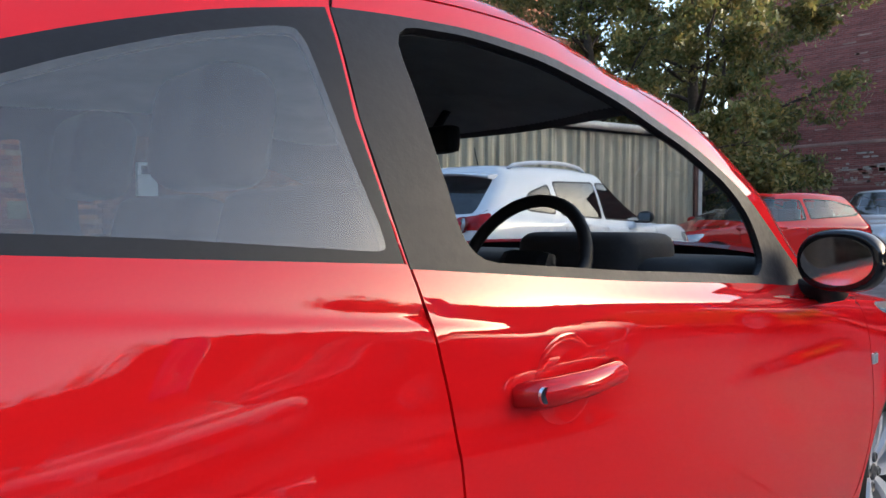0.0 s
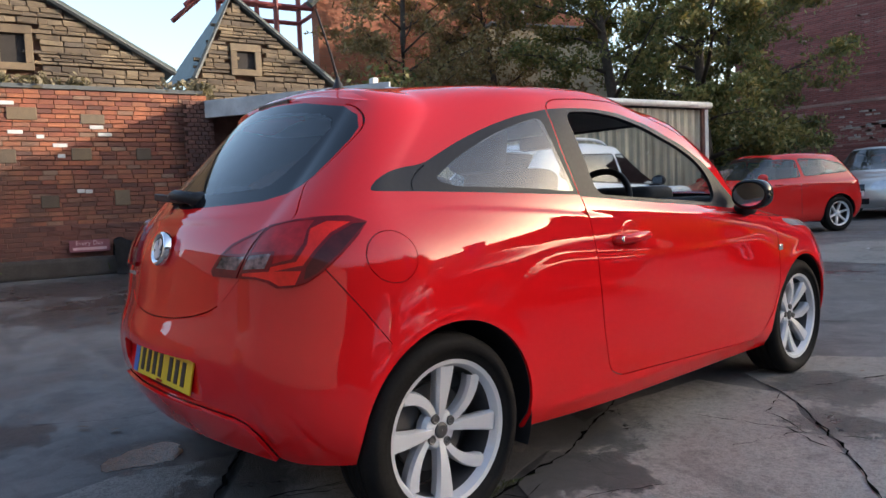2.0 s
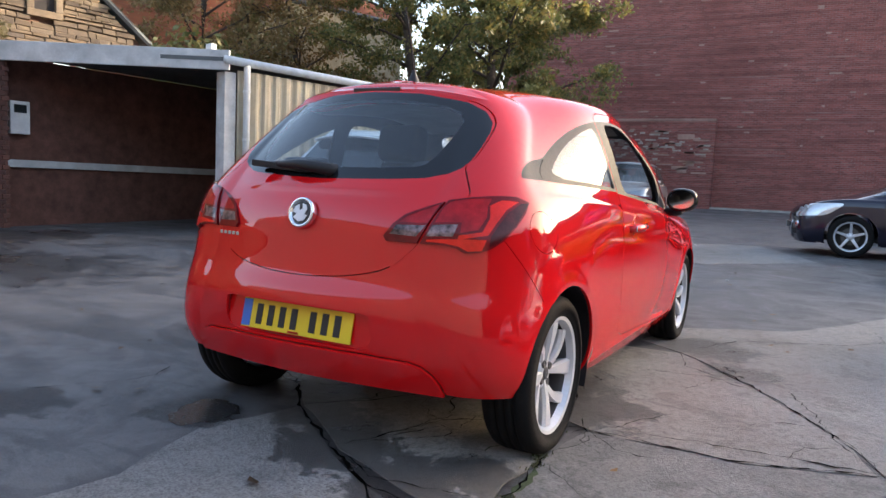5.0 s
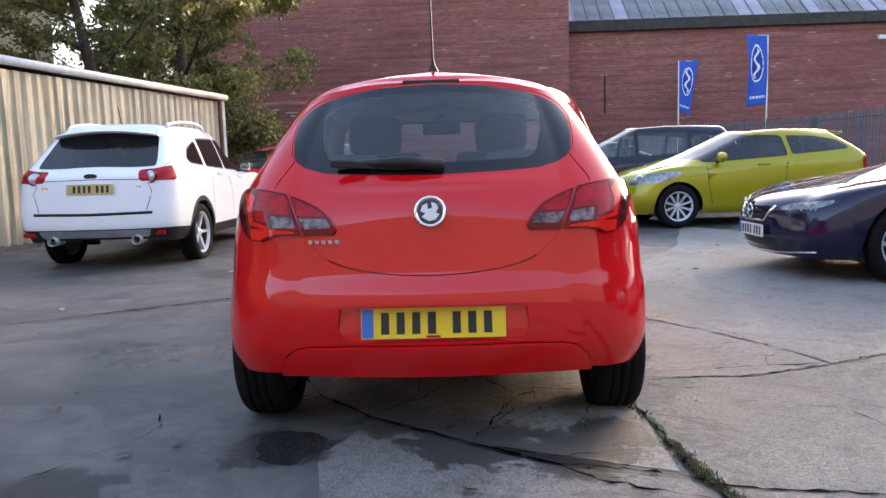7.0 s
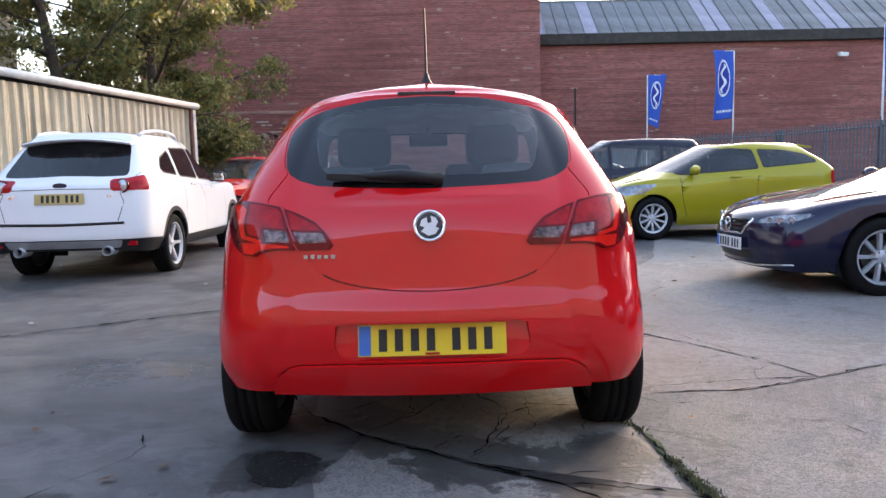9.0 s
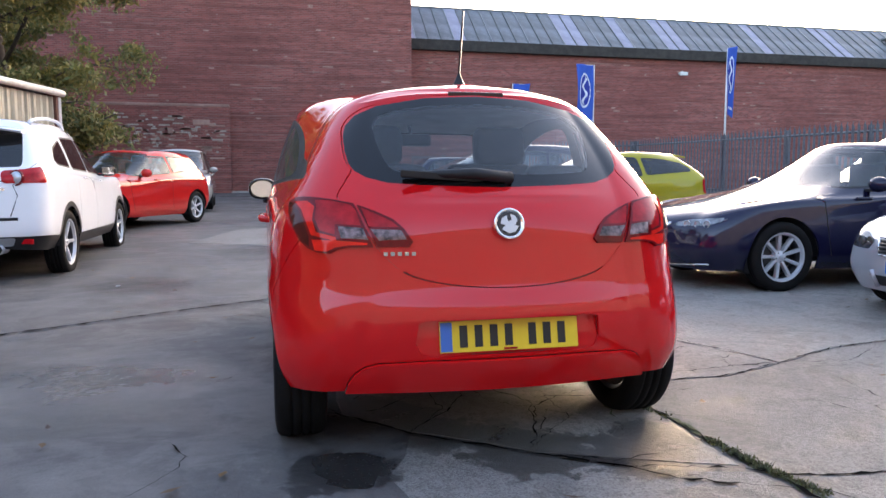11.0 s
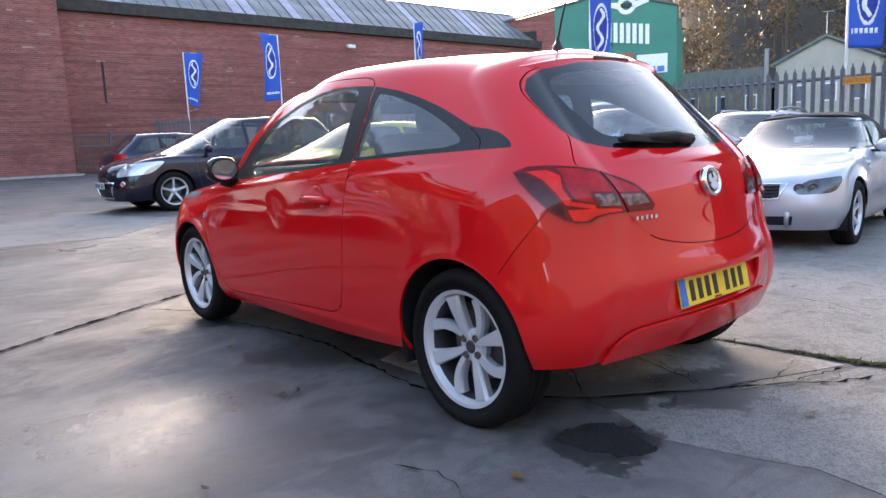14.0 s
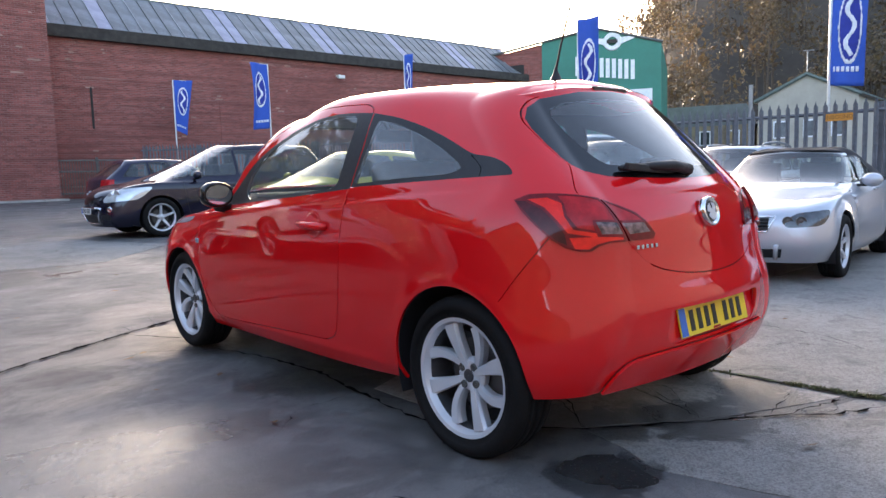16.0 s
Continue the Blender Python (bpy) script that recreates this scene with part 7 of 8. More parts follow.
for k in range(48):
    x = 5.3 + 0.64 * k
    ob = new("roof_pane", pane_me["pale" if k in pale_at else "grey"])
    ob.parent = mroof
    ob.matrix_local = pose(x, (y0_ + y1_) / 2, (z0 + z1) / 2, math.degrees(pit))
    ob = new("glazing_bar", bar_me[k % 3 == 1])
    ob.parent = mroof
    ob.matrix_local = pose(x - 0.32, (y0_ + y1_) / 2, (z0 + z1) / 2 + 0.03, math.degrees(pit))
box_part("ridge_capping", (31.0, 0.3, 0.10), (20.4, 2.88, 9.85), LEAD, mroof, 0.02)
box_part("back_slope", (31.0, 8, 0.1), (20.4, 6.95, 9.2), LEAD, mroof, 0.02, None)
KERB = plain("pale_kerb", (0.36, 0.34, 0.31), 0.85, scale=6, vary=0.25, bump=0.3)
for k in range(20):
    box_part("kerb_stone", (0.88, 0.22, 0.62), (-12.2 + 0.9 * k, -0.62 if k < 10 else -0.16, 0.18), KERB, mill, 0.012)
# scraps of litter on the tarmac
LITTER = plain("waste_paper", (0.62, 0.61, 0.58), 0.8, scale=30, vary=0.3)
rr = random.Random(15)
for x, y in ((-2.35, 4.3), (-1.05, 9.4), (-3.1, 2.4), (0.7, 6.1), (-0.4, 10.6), (2.9, 4.9)):
    b = bmesh.new()
    bmesh.ops.create_icosphere(b, subdivisions=2, radius=1)
    for v in b.verts:
        v.co = Vector((v.co.x * 0.055, v.co.y * 0.035, v.co.z * 0.012)) * rr.uniform(0.3, 0.65)
    sc = part("paper_scrap", b, LITTER)
    sc.matrix_world = pose(x, y, rise(y) + 0.014, 0, 0, rr.uniform(0, 180))
    tagged(sc, "crumpled scrap of white paper lying on the tarmac", "litter", group="scraps of litter")
# weeds at the foot of the wall
WEED = leaf_mat("weed_leaf", [(0.04, 0.08, 0.02), (0.08, 0.12, 0.03), (0.10, 0.09, 0.03)])


def leaf_cloud(centres, n, size, seed, squash=1.0):
    """Many small leaves scattered in soft balls: (centre, radius)."""
    rr = np.random.RandomState(seed)
    V, F = [], []
    tot = sum(r ** 2 for _, r in centres)
    for c, r in centres:
        m = max(3, int(n * r ** 2 / tot))
        d = rr.normal(size=(m, 3))
        d /= np.linalg.norm(d, axis=1, keepdims=True)
        p = np.array(c) + d * (r * rr.uniform(0.25, 1.0, (m, 1)) ** 0.6) * (1, 1, squash)
        a = rr.normal(size=(m, 3))
        a /= np.linalg.norm(a, axis=1, keepdims=True)
        q = np.cross(a, rr.normal(size=(m, 3)))
        q /= np.linalg.norm(q, axis=1, keepdims=True)
        s = size * rr.uniform(0.6, 1.4, (m, 1))
        quad = np.stack([p - a * s, p + q * s * 0.45, p + a * s, p - q * s * 0.45], 1)
        base = len(V)
        V += quad.reshape(-1, 3).tolist()
        F += [(base + 4 * i, base + 4 * i + 1, base + 4 * i + 2, base + 4 * i + 3) for i in range(m)]
    return V, F


def leaf_part(name, V, F, mat_, parent=None):
    me = bpy.data.meshes.new(name)
    me.from_pydata(V, [], F)
    me.materials.append(mat_)
    ob = new(name, me)
    ob.parent = parent
    return ob


rr = random.Random(3)
V, F = leaf_cloud([((rr.uniform(-11, 4), 29.25 - rr.uniform(0, 0.3), 0.12), rr.uniform(0.1, 0.3)) for _ in range(40)], 2500, 0.07, 5)
tagged(leaf_part("weeds", V, F, WEED), "low green weeds along the foot of the mill wall", "weeds", kind="stuff")
V, F = leaf_cloud([((-10.05 + 0.17 * y, 1.8 + y, rr.uniform(0.05, 0.2)), rr.uniform(0.05, 0.12)) for y in [rr.uniform(-3, 1.8) for _ in range(18)]], 700, 0.05, 6)
tagged(leaf_part("weeds", V, F, WEED), "scruffy weeds at the foot of the yard wall", "weeds", kind="stuff")
V, F = leaf_cloud([((-10.35 + 0.17 * (y - 1.8), y, 3.12), rr.uniform(0.08, 0.2)) for y in [rr.uniform(0.3, 4.0) for _ in range(18)]], 900, 0.06, 7)
tagged(leaf_part("weeds", V, F, leaf_mat("dry_weed", [(0.2, 0.17, 0.1), (0.12, 0.11, 0.05), (0.25, 0.21, 0.14)])), "dry straggling weeds growing along the wall coping", "weeds", kind="stuff")


# ---------------------------------------------------------------- trees
def tree(name, label, at, height, spread, leaf, seed, leaves=16000, leaf_size=0.075, lean=(0, 0), first=0.2, trunk_r=0.16, limbs=26):
    """A tapered leader with limbs, boughs and twigs; the leaves hang along the twigs, thinner towards the top."""
    rr = random.Random(seed)
    tr = thing(name, label, "tree", pose(*at))
    bm_ = bmesh.new()
    twigs = []

    def bough(p, d, L, r, sides, droop, wander=0.22):
        pts, rad = [p], [r]
        for k in range(5):
            d = (d + Vector((rr.uniform(-wander, wander), rr.uniform(-wander, wander), rr.uniform(-wander, wander) * 0.6 - droop))).normalized()
            p = p + d * (L / 5)
            pts.append(p)
            rad.append(r * (1 - 0.82 * (k + 1) / 5))
        tube_bm(pts, rad, sides, bm=bm_)
        return pts, rad, d

    lead, lrad, _ = bough(Vector((0, 0, -0.1)), Vector((lean[0], lean[1], 1)).normalized(), height, trunk_r, 9, -0.03, 0.10)
    lead = [Vector(q) for q in curve_pts(lead, 6)]
    for k in range(limbs):
        s = first + (0.97 - first) * (k + rr.uniform(-0.4, 0.4)) / limbs
        s = min(max(s, first * 0.8), 0.98)
        q = lead[int(s * (len(lead) - 1))]
        a = 2.4 * k + rr.uniform(-0.5, 0.5)
        reach = spread * (0.45 + 0.75 * math.sin(math.pi * min(1, 0.25 + 0.75 * s)) ** 0.8) * rr.uniform(0.7, 1.15)
        up = 0.15 + 0.75 * s
        pts, rad, d = bough(q, Vector((math.cos(a), math.sin(a), up)).normalized(), reach, max(0.02, trunk_r * 0.42 * (1.1 - s)), 6, 0.05 * (1 - s))
        for i in range(7):
            f = rr.uniform(0.25, 1.0) * 5
            j = min(4, int(f))
            q2 = pts[j].lerp(pts[j + 1], f - j)
            b2 = a + rr.choice((-1, 1)) * rr.uniform(0.4, 1.3)
            p2, r2, d2 = bough(q2, Vector((math.cos(b2), math.sin(b2), rr.uniform(-0.15, 0.7))).normalized(), reach * rr.uniform(0.22, 0.42), 0.014, 4, 0.04)
            twigs.append((p2, 1.0))
            for _ in range(4):
                f = rr.uniform(0.2, 1.0) * 5
                j = min(4, int(f))
                b3 = rr.uniform(0, 6.283)
                p3, r3, d3 = bough(p2[j].lerp(p2[j + 1], f - j), Vector((math.cos(b3), math.sin(b3), rr.uniform(-0.5, 0.6))).normalized(), rr.uniform(0.3, 0.7), 0.006, 3, 0.08)
                twigs.append((p3, 1.0 - 0.35 * s))
    part("trunk", bm_, BARK, tr, smooth=True)
    rn = np.random.RandomState(seed)
    share = np.array([w for _, w in twigs]) * rn.uniform(0.2, 1.8, len(twigs))
    share = np.maximum(1, share / share.sum() * leaves).astype(int)
    C = []
    for (pts, _), m in zip(twigs, share):
        P = np.array([tuple(q) for q in pts])
        f = rn.uniform(0.1, 5, m)
        j = np.minimum(f.astype(int), 4)
        C.append(P[j] + (P[j + 1] - P[j]) * (f - j)[:, None] + rn.normal(0, 0.11, (m, 3)))
    C = np.concatenate(C)
    a = rn.normal(size=C.shape) + (0, 0, -0.5)
    a /= np.linalg.norm(a, axis=1, keepdims=True)
    q = np.cross(a, rn.normal(size=C.shape))
    q /= np.linalg.norm(q, axis=1, keepdims=True)
    s = leaf_size * rn.uniform(0.55, 1.35, (len(C), 1))
    V = np.stack([C - a * s, C + q * s * 0.5 + a * s * 0.1, C + a * s, C - q * s * 0.5 + a * s * 0.1], 1).reshape(-1, 3)
    leaf_part("crown", V.tolist(), [(i, i + 1, i + 2, i + 3) for i in range(0, len(V), 4)], leaf, tr)
    return tr


LEAF_A = leaf_mat("autumn_green", [(0.08, 0.105, 0.03), (0.15, 0.16, 0.05), (0.29, 0.24, 0.07), (0.11, 0.125, 0.035), (0.36, 0.27, 0.085)])
LEAF_B = leaf_mat("autumn_brown", [(0.22, 0.14, 0.06), (0.32, 0.20, 0.08), (0.18, 0.16, 0.05), (0.38, 0.24, 0.11)])
LEAF_C = leaf_mat("dark_green", [(0.03, 0.05, 0.015), (0.05, 0.075, 0.02), (0.07, 0.08, 0.025)])
tree("tree", "broad tree with thinning green and yellow autumn leaves behind the shed", (-8.9, 15.2, 0), 11.0, 3.3, LEAF_A, 12, leaves=40000, leaf_size=0.065, trunk_r=0.20, lean=(-0.06, 0))
tree("tree", "tall tree with thinning yellow-green leaves drooping beside the mill", (-7.2, 16.6, 0), 11.5, 3.7, LEAF_A, 21, leaves=54000, leaf_size=0.072, trunk_r=0.19)
tree("tree", "brown-leaved autumn tree behind the stone gable", (-14.0, 11.5, 0), 9.5, 2.8, LEAF_B, 33, leaves=30000, leaf_size=0.06, trunk_r=0.16)
tree("tree", "brown and green autumn tree in front of the orange brick house", (-12.6, 14.6, 0), 8.6, 2.6, LEAF_B, 44, leaves=20000, leaf_size=0.06, trunk_r=0.15)
tree("tree", "leafy green and yellow tree filling the corner beside the mill", (-9.5, 22.5, 0), 9.5, 2.4, LEAF_A, 57, leaves=36000, leaf_size=0.08, trunk_r=0.15)
V, F = leaf_cloud([((-9.1 + 1.9 * math.sin(k * 1.7), 13.6 + 0.55 * k, 1.7 + 0.9 * math.sin(k * 2.3)), 1.0) for k in range(14)], 14000, 0.07, 9)
tagged(leaf_part("shrubs", V, F, LEAF_C), "dense dark green shrubs and brambles behind the shed", "shrubs", kind="stuff")
V, F = leaf_cloud([((-11.0 - 0.3 * k, 8.2 + 0.8 * k, 2.9 + 0.5 * math.sin(k * 2.1)), 1.0) for k in range(10)], 5000, 0.10, 10)
tagged(leaf_part("shrubs", V, F, LEAF_A), "untidy green and yellow shrubs behind the shed roof", "shrubs", kind="stuff")

rr = random.Random(61)
V, F = leaf_cloud([((rr.uniform(-12.5, -7.4), rr.uniform(16.6, 20.5), rr.uniform(1.0, 3.6)), rr.uniform(0.6, 1.2)) for k in range(26)], 17000, 0.065, 19)
tagged(leaf_part("undergrowth", V, F, LEAF_A), "bank of untidy green and yellow undergrowth between the buildings", "undergrowth", kind="stuff")

# ---------------------------------------------------------------- buildings behind the yard
house = thing("brick_house", "orange brick building with one arched window and a slate roof", "house", pose(-17.0, 15.5, 0, 0, 0, 80))
part("wall", prism_bm([(-4.4, 0), (-4.4, 7.6), (-1.2, 10.7), (4.0, 10.35), (6.2, 10.25), (6.2, 8.3), (8.5, 8.2), (8.5, 0)], 0.5, pose(0, 0, 0)), HOUSE_BRICK, house)
part("roof", tube_bm([(-4.7, -0.1, 7.4), (-1.25, -0.15, 10.85), (4.2, -0.15, 10.45), (6.3, -0.15, 10.35)], 0.14, 6), LEAD, house)
w_ = part("window", prism_bm([(1.9, 8.5), (2.95, 8.5), (2.95, 9.75), (2.42, 9.9), (1.9, 9.75)], 0.1, pose(0, -0.02, 0)), ROOF_GLASS, house)
box_part("window_sill", (1.3, 0.2, 0.12), (2.42, -0.08, 8.44), STONE, w_)
part("window_frame", tube_bm([(1.9, -0.03, 8.5), (1.9, -0.03, 9.75), (2.42, -0.03, 9.92), (2.95, -0.03, 9.75), (2.95, -0.03, 8.5)], 0.06, 6, closed=True), HOUSE_BRICK, w_)
part("drainpipe", tube_bm([(3.95, -0.1, 10.3), (3.95, -0.1, 4)], 0.06, 8), PIPE_W, house)
cream = thing("cream_building", "flat cream rendered building with a dark coping", "building", pose(-14.4, 15.5, 0, 0, 0, 80))
part("wall", prism_bm([(-1.8, 0), (-1.8, 5.7), (0.2, 6.65), (5.5, 6.9), (5.5, 0)], 0.4, pose(0, 0, 0)), CREAM_WALL, cream)
part("coping", tube_bm([(-1.9, -0.05, 5.72), (0.2, -0.05, 6.72), (5.6, -0.05, 6.97)], 0.09, 6), LEAD, cream)
frame_ = thing("steel_staircase", "red oxide painted steel staircase standing behind the gables", "staircase", pose(-18.4, 9.6, 0, 0, 0, 80))
for x in (-0.9, 0.4, 1.9):
    part("post", tube_bm([(x, 0, 0), (x, 0, 8.6)], 0.09, 6), RUST_RED, frame_)
    part("post", tube_bm([(x, 2.0, 0), (x, 2.0, 8.6)], 0.09, 6), RUST_RED, frame_)
for z in (7.4, 7.9, 8.55):
    for y in (0, 2.0):
        part("rail", tube_bm([(-0.9, y, z), (1.9, y, z)], 0.08, 6), RUST_RED, frame_)
    for x in (-0.9, 1.9):
        part("rail", tube_bm([(x, 0, z), (x, 2.0, z)], 0.07, 6), RUST_RED, frame_)
part("stringer", tube_bm([(-2.4, 0, 7.1), (-0.9, 0, 8.5)], 0.09, 6), RUST_RED, frame_)
part("stringer", tube_bm([(-2.4, 2, 7.1), (-0.9, 2, 8.5)], 0.09, 6), RUST_RED, frame_)
for k in range(5):
    part("tread", tube_bm([(-2.2 + 0.3 * k, 0, 7.25 + 0.27 * k), (-2.2 + 0.3 * k, 2, 7.25 + 0.27 * k)], 0.06, 4), RUST_RED, frame_)

# ---------------------------------------------------------------- the palisade fence, flags and the far side of the road
fence = thing("palisade_fence", "grey galvanised steel palisade fence with pointed pales", "fence", pose(0, 0, 0))
line = [(12.2, -14.0), (12.2, 22.0), (8.3, 29.5)]
b = bmesh.new()
rows = []
for x, y in ((-0.043, 0.0), (-0.020, 0.014), (0.0, 0.0), (0.020, 0.014), (0.043, 0.0)):
    rows.append([b.verts.new((x, y + o, z)) for o in (0.0, 0.005) for z in (0.05, 2.13 if abs(x) > 0.03 else 2.17 if x else 2.25)])
for r0, r1 in zip(rows, rows[1:]):
    for i, j in ((0, 1), (1, 3), (3, 2), (2, 0)):
        b.faces.new((r0[i], r0[j], r1[j], r1[i]))
for q in (rows[0], rows[-1]):
    b.faces.new([q[i] for i in (0, 1, 3, 2)])
bmesh.ops.recalc_face_normals(b, faces=b.faces)
pale_me = bpy.data.meshes.new("pale")
b.to_mesh(pale_me)
b.free()
pale_me.materials.append(FENCE_STEEL)
for (x0, y0), (x1, y1) in zip(line, line[1:]):
    L = math.hypot(x1 - x0, y1 - y0)
    hd = math.degrees(math.atan2(y1 - y0, x1 - x0))
    for k in range(int(L / 0.176)):
        s = k * 0.176 / L
        if y0 + (y1 - y0) * s < -3:
            continue
        ob = new("pale", pale_me)
        ob.parent = fence
        ob.matrix_local = pose(x0 + (x1 - x0) * s, y0 + (y1 - y0) * s, rise(y0 + (y1 - y0) * s), 0, 0, hd)
    for z in (0.5, 2.0):
        part("rail", tube_bm([(x0 + 0.05 + (x1 - x0) * q, y0 + (y1 - y0) * q, z + rise(y0 + (y1 - y0) * q)) for q in (0, 0.25, 0.5, 0.75, 1)], 0.035, 4), FENCE_STEEL, fence)
    for k in range(int(L / 2.75) + 1):
        s = min(1, k * 2.75 / L)
        box_part("post", (0.09, 0.09, 2.15), (x0 + (x1 - x0) * s + 0.1, y0 + (y1 - y0) * s, 1.075 + rise(y0 + (y1 - y0) * s)), FENCE_STEEL, fence)
sg = thing("fence_sign", "small orange metal sign with dark lettering on the fence", "sign", pose(12.12, 3.15, 1.91, 0, 0, -90))
box_part("plate", (0.48, 0.012, 0.14), (0, 0, 0), SIGN_ORANGE, sg, 0.003)
cu = bpy.data.curves.new("lettering", "FONT")
cu.body, cu.size, cu.align_x, cu.align_y, cu.extrude = "INBOUND", 0.105, "CENTER", "CENTER", 0.001
cu.materials.append(plain("sign_text", (0.25, 0.10, 0.01), 0.6))
tx = new("lettering", cu)
tx.parent = sg
tx.matrix_local = pose(0, -0.009, 0, 90)


def flag(at, top, width, height, turn, seed, furl=0.12, mid=0.60):
    """A blue feather banner on a pole: a white ring with a dark oval and a plain scribble, and a white bar near the foot."""
    f = thing("banner_flag", "blue advertising banner with a white-ringed oval on a white pole", "flag", pose(*at, 0, 0, turn), group="banner flags along the fence")
    part("pole", tube_bm([(0, 0, 0), (0, 0, top * 0.6), (0, 0, top)], [0.035, 0.03, 0.022], 8), PIPE_W, f, smooth=True)
    part("top_arm", tube_bm([(0, 0, top), (width * 0.5, 0, top - 0.01), (width, 0, top - 0.03)], 0.012, 6), PIPE_W, f)
    rr_ = random.Random(seed)
    ph = rr_.uniform(0, 6)

    def wave(x, z):
        s = (z - (top - height)) / height
        pull = furl * (1 - s) * 2.2
        return (x * (1 - pull * 0.55), 0.10 * math.sin(3.2 * s + ph) * x / width + 0.05 * math.sin(7 * x + 4 * s + ph), z - x * furl * (1 - s) * 0.9)
    def cloth(outline_test, off, name, mat_, nx=14, nz=34):
        b = bmesh.new()
        grid = {}
        for i in range(nx + 1):
            for j in range(nz + 1):
                x, z = width * i / nx, top - height + height * j / nz
                px, py, pz = wave(x, z)
                grid[i, j] = (x, z, (px + 0.03, py + off, pz))
        cache = {}
        for i in range(nx):
            for j in range(nz):
                x, z = width * (i + 0.5) / nx, top - height + height * (j + 0.5) / nz
                if outline_test(x / width, (z - (top - height)) / height):
                    ids = []
                    for q in ((i, j), (i + 1, j), (i + 1, j + 1), (i, j + 1)):
                        if q not in cache:
                            cache[q] = b.verts.new(grid[q][2])
                        ids.append(cache[q])
                    b.faces.new(ids)
        ex = bmesh.ops.extrude_face_region(b, geom=b.faces[:])
        bmesh.ops.translate(b, vec=(0, 0.004, 0), verts=[v for v in ex["geom"] if isinstance(v, bmesh.types.BMVert)])
        return part(name, b, mat_, f, smooth=True)
    c = cloth(lambda x, z: True, 0, "cloth", FLAG_BLUE)
    el = lambda x, z, k: ((x - 0.52) / (0.34 * k)) ** 2 + ((z - mid) / (0.27 * k)) ** 2 < 1
    for o in (-0.008, 0.008):
        w1 = cloth(lambda x, z: el(x, z, 1.0), o, "oval_ring", FLAG_WHITE, 36, 90)
        w1.parent = c
        w2 = cloth(lambda x, z: el(x, z, 0.88), o * 1.6, "oval_field", FLAG_NAVY, 36, 90)
        w2.parent = c
        w3 = cloth(lambda x, z: el(x, z, 0.8) and abs(x - 0.52 + 0.12 * math.sin(z * 26)) < 0.07, o * 2.2, "oval_scribble", FLAG_WHITE, 44, 110)
        w3.parent = c
        w4 = cloth(lambda x, z: 0.10 < z < 0.135 and 0.08 < x < 0.85 and (int(x * 22) % 3 != 0), o, "foot_bar", FLAG_WHITE, 44, 110)
        w4.parent = c
    return f


flag((10.1, 30.0, 0), 5.55, 0.80, 2.2, -12, 1, 0.34)
flag((11.5, 23.9, 0), 5.55, 0.85, 2.5, 190, 2, 0.10)
flag((12.6, 16.7, 0), 5.0, 0.34, 2.0, -70, 3, 0.42)
flag((12.6, 9.6, 0), 4.88, 0.66, 2.3, -84, 4, 0.34, 0.52)
flag((12.55, 3.5, 0), 5.2, 0.66, 2.65, -84, 5, 0.10, 0.42)
lp = thing("lamp_post", "plain slim grey steel post beyond the fence", "post", pose(14.0, 5.71, 0))
part("post", tube_bm([(0, 0, 0), (0, 0, 2.9)], 0.05, 8), GALV, lp)

green = thing("green_building", "green clad works building with white lettering and a winged emblem", "building", pose(34.1, 32.9, 0, 0, 0, -61))
part("wall", prism_bm([(3.2, 0), (3.2, 9.72), (6.8, 10.3), (11.0, 9.1), (11.0, 0)], 14, pose(0, 0, 0)), GREEN_CLAD, green)
part("brick_wing", prism_bm([(-5.5, 0), (-5.5, 8.25), (3.19, 9.62), (3.19, 0)], 12, pose(0, 0.05, 0)), MILL, green)
for x in (-0.9, 1.2):
    wi = box_part("wing_window", (1.5, 0.1, 1.5), (x, 0.03, 7.6), DARK_ROOM, green)
    box_part("window_sill", (1.7, 0.2, 0.14), (x, -0.02, 6.8), STONE, wi)
part("verge", tube_bm([(-5.6, -0.05, 8.26), (3.2, -0.05, 9.72), (6.8, -0.05, 10.34), (11.1, -0.05, 9.12)], 0.09, 6), LEAD, green)
for k in range(10):
    box_part("letter_bar", (0.25, 0.06, 1.25), (5.6 + 0.40 * k, -0.04, 7.95 - 0.05 * k), FLAG_WHITE, green)
em = part("emblem", lathe_bm([(0.30, -0.1), (0.55, -0.12), (0.6, 0.0), (0.30, 0.0)], "Y", 28), FLAG_WHITE, green)
em.location = (7.9, 0, 9.4)
box_part("emblem_bar", (0.7, 0.05, 0.24), (0, -0.14, 0), INK, em)
for s in (1, -1):
    part("emblem_wing", prism_bm([(s * 0.55, -0.2), (s * 1.4, 0.1), (s * 1.5, 0.28), (s * 0.55, 0.22)], 0.05, pose(0, -0.08, 0)), FLAG_WHITE, em)
box_part("door_lamp", (0.1, 0.5, 0.1), (7.0, -0.3, 7.0), INK, green)
ms = box_part("long_sign", (5.7, 0.1, 1.1), (5.5, -0.08, 5.85), SIGN_RED, green)
cu = bpy.data.curves.new("lettering", "FONT")
cu.body, cu.size, cu.align_x, cu.align_y, cu.extrude = "ALEXANDRA MILLS", 0.60, "CENTER", "CENTER", 0.02
cu.materials.append(SIGN_CREAM)
tx = new("lettering", cu)
tx.parent = ms
tx.matrix_local = pose(5.5, -0.16, 5.88, 90)
ws = box_part("white_sign", (1.9, 0.1, 1.2), (9.5, -0.1, 5.6), FLAG_WHITE, green)
for k in range(3):
    box_part("sign_bar", (0.42, 0.03, 0.36), (8.95 + 0.55 * k, -0.17, 5.25), PLATE_B, ws)
works = thing("works_building", "low red brick works with a pitched roof", "building", pose(20.5, 44.0, 0, 0, 0, 0))
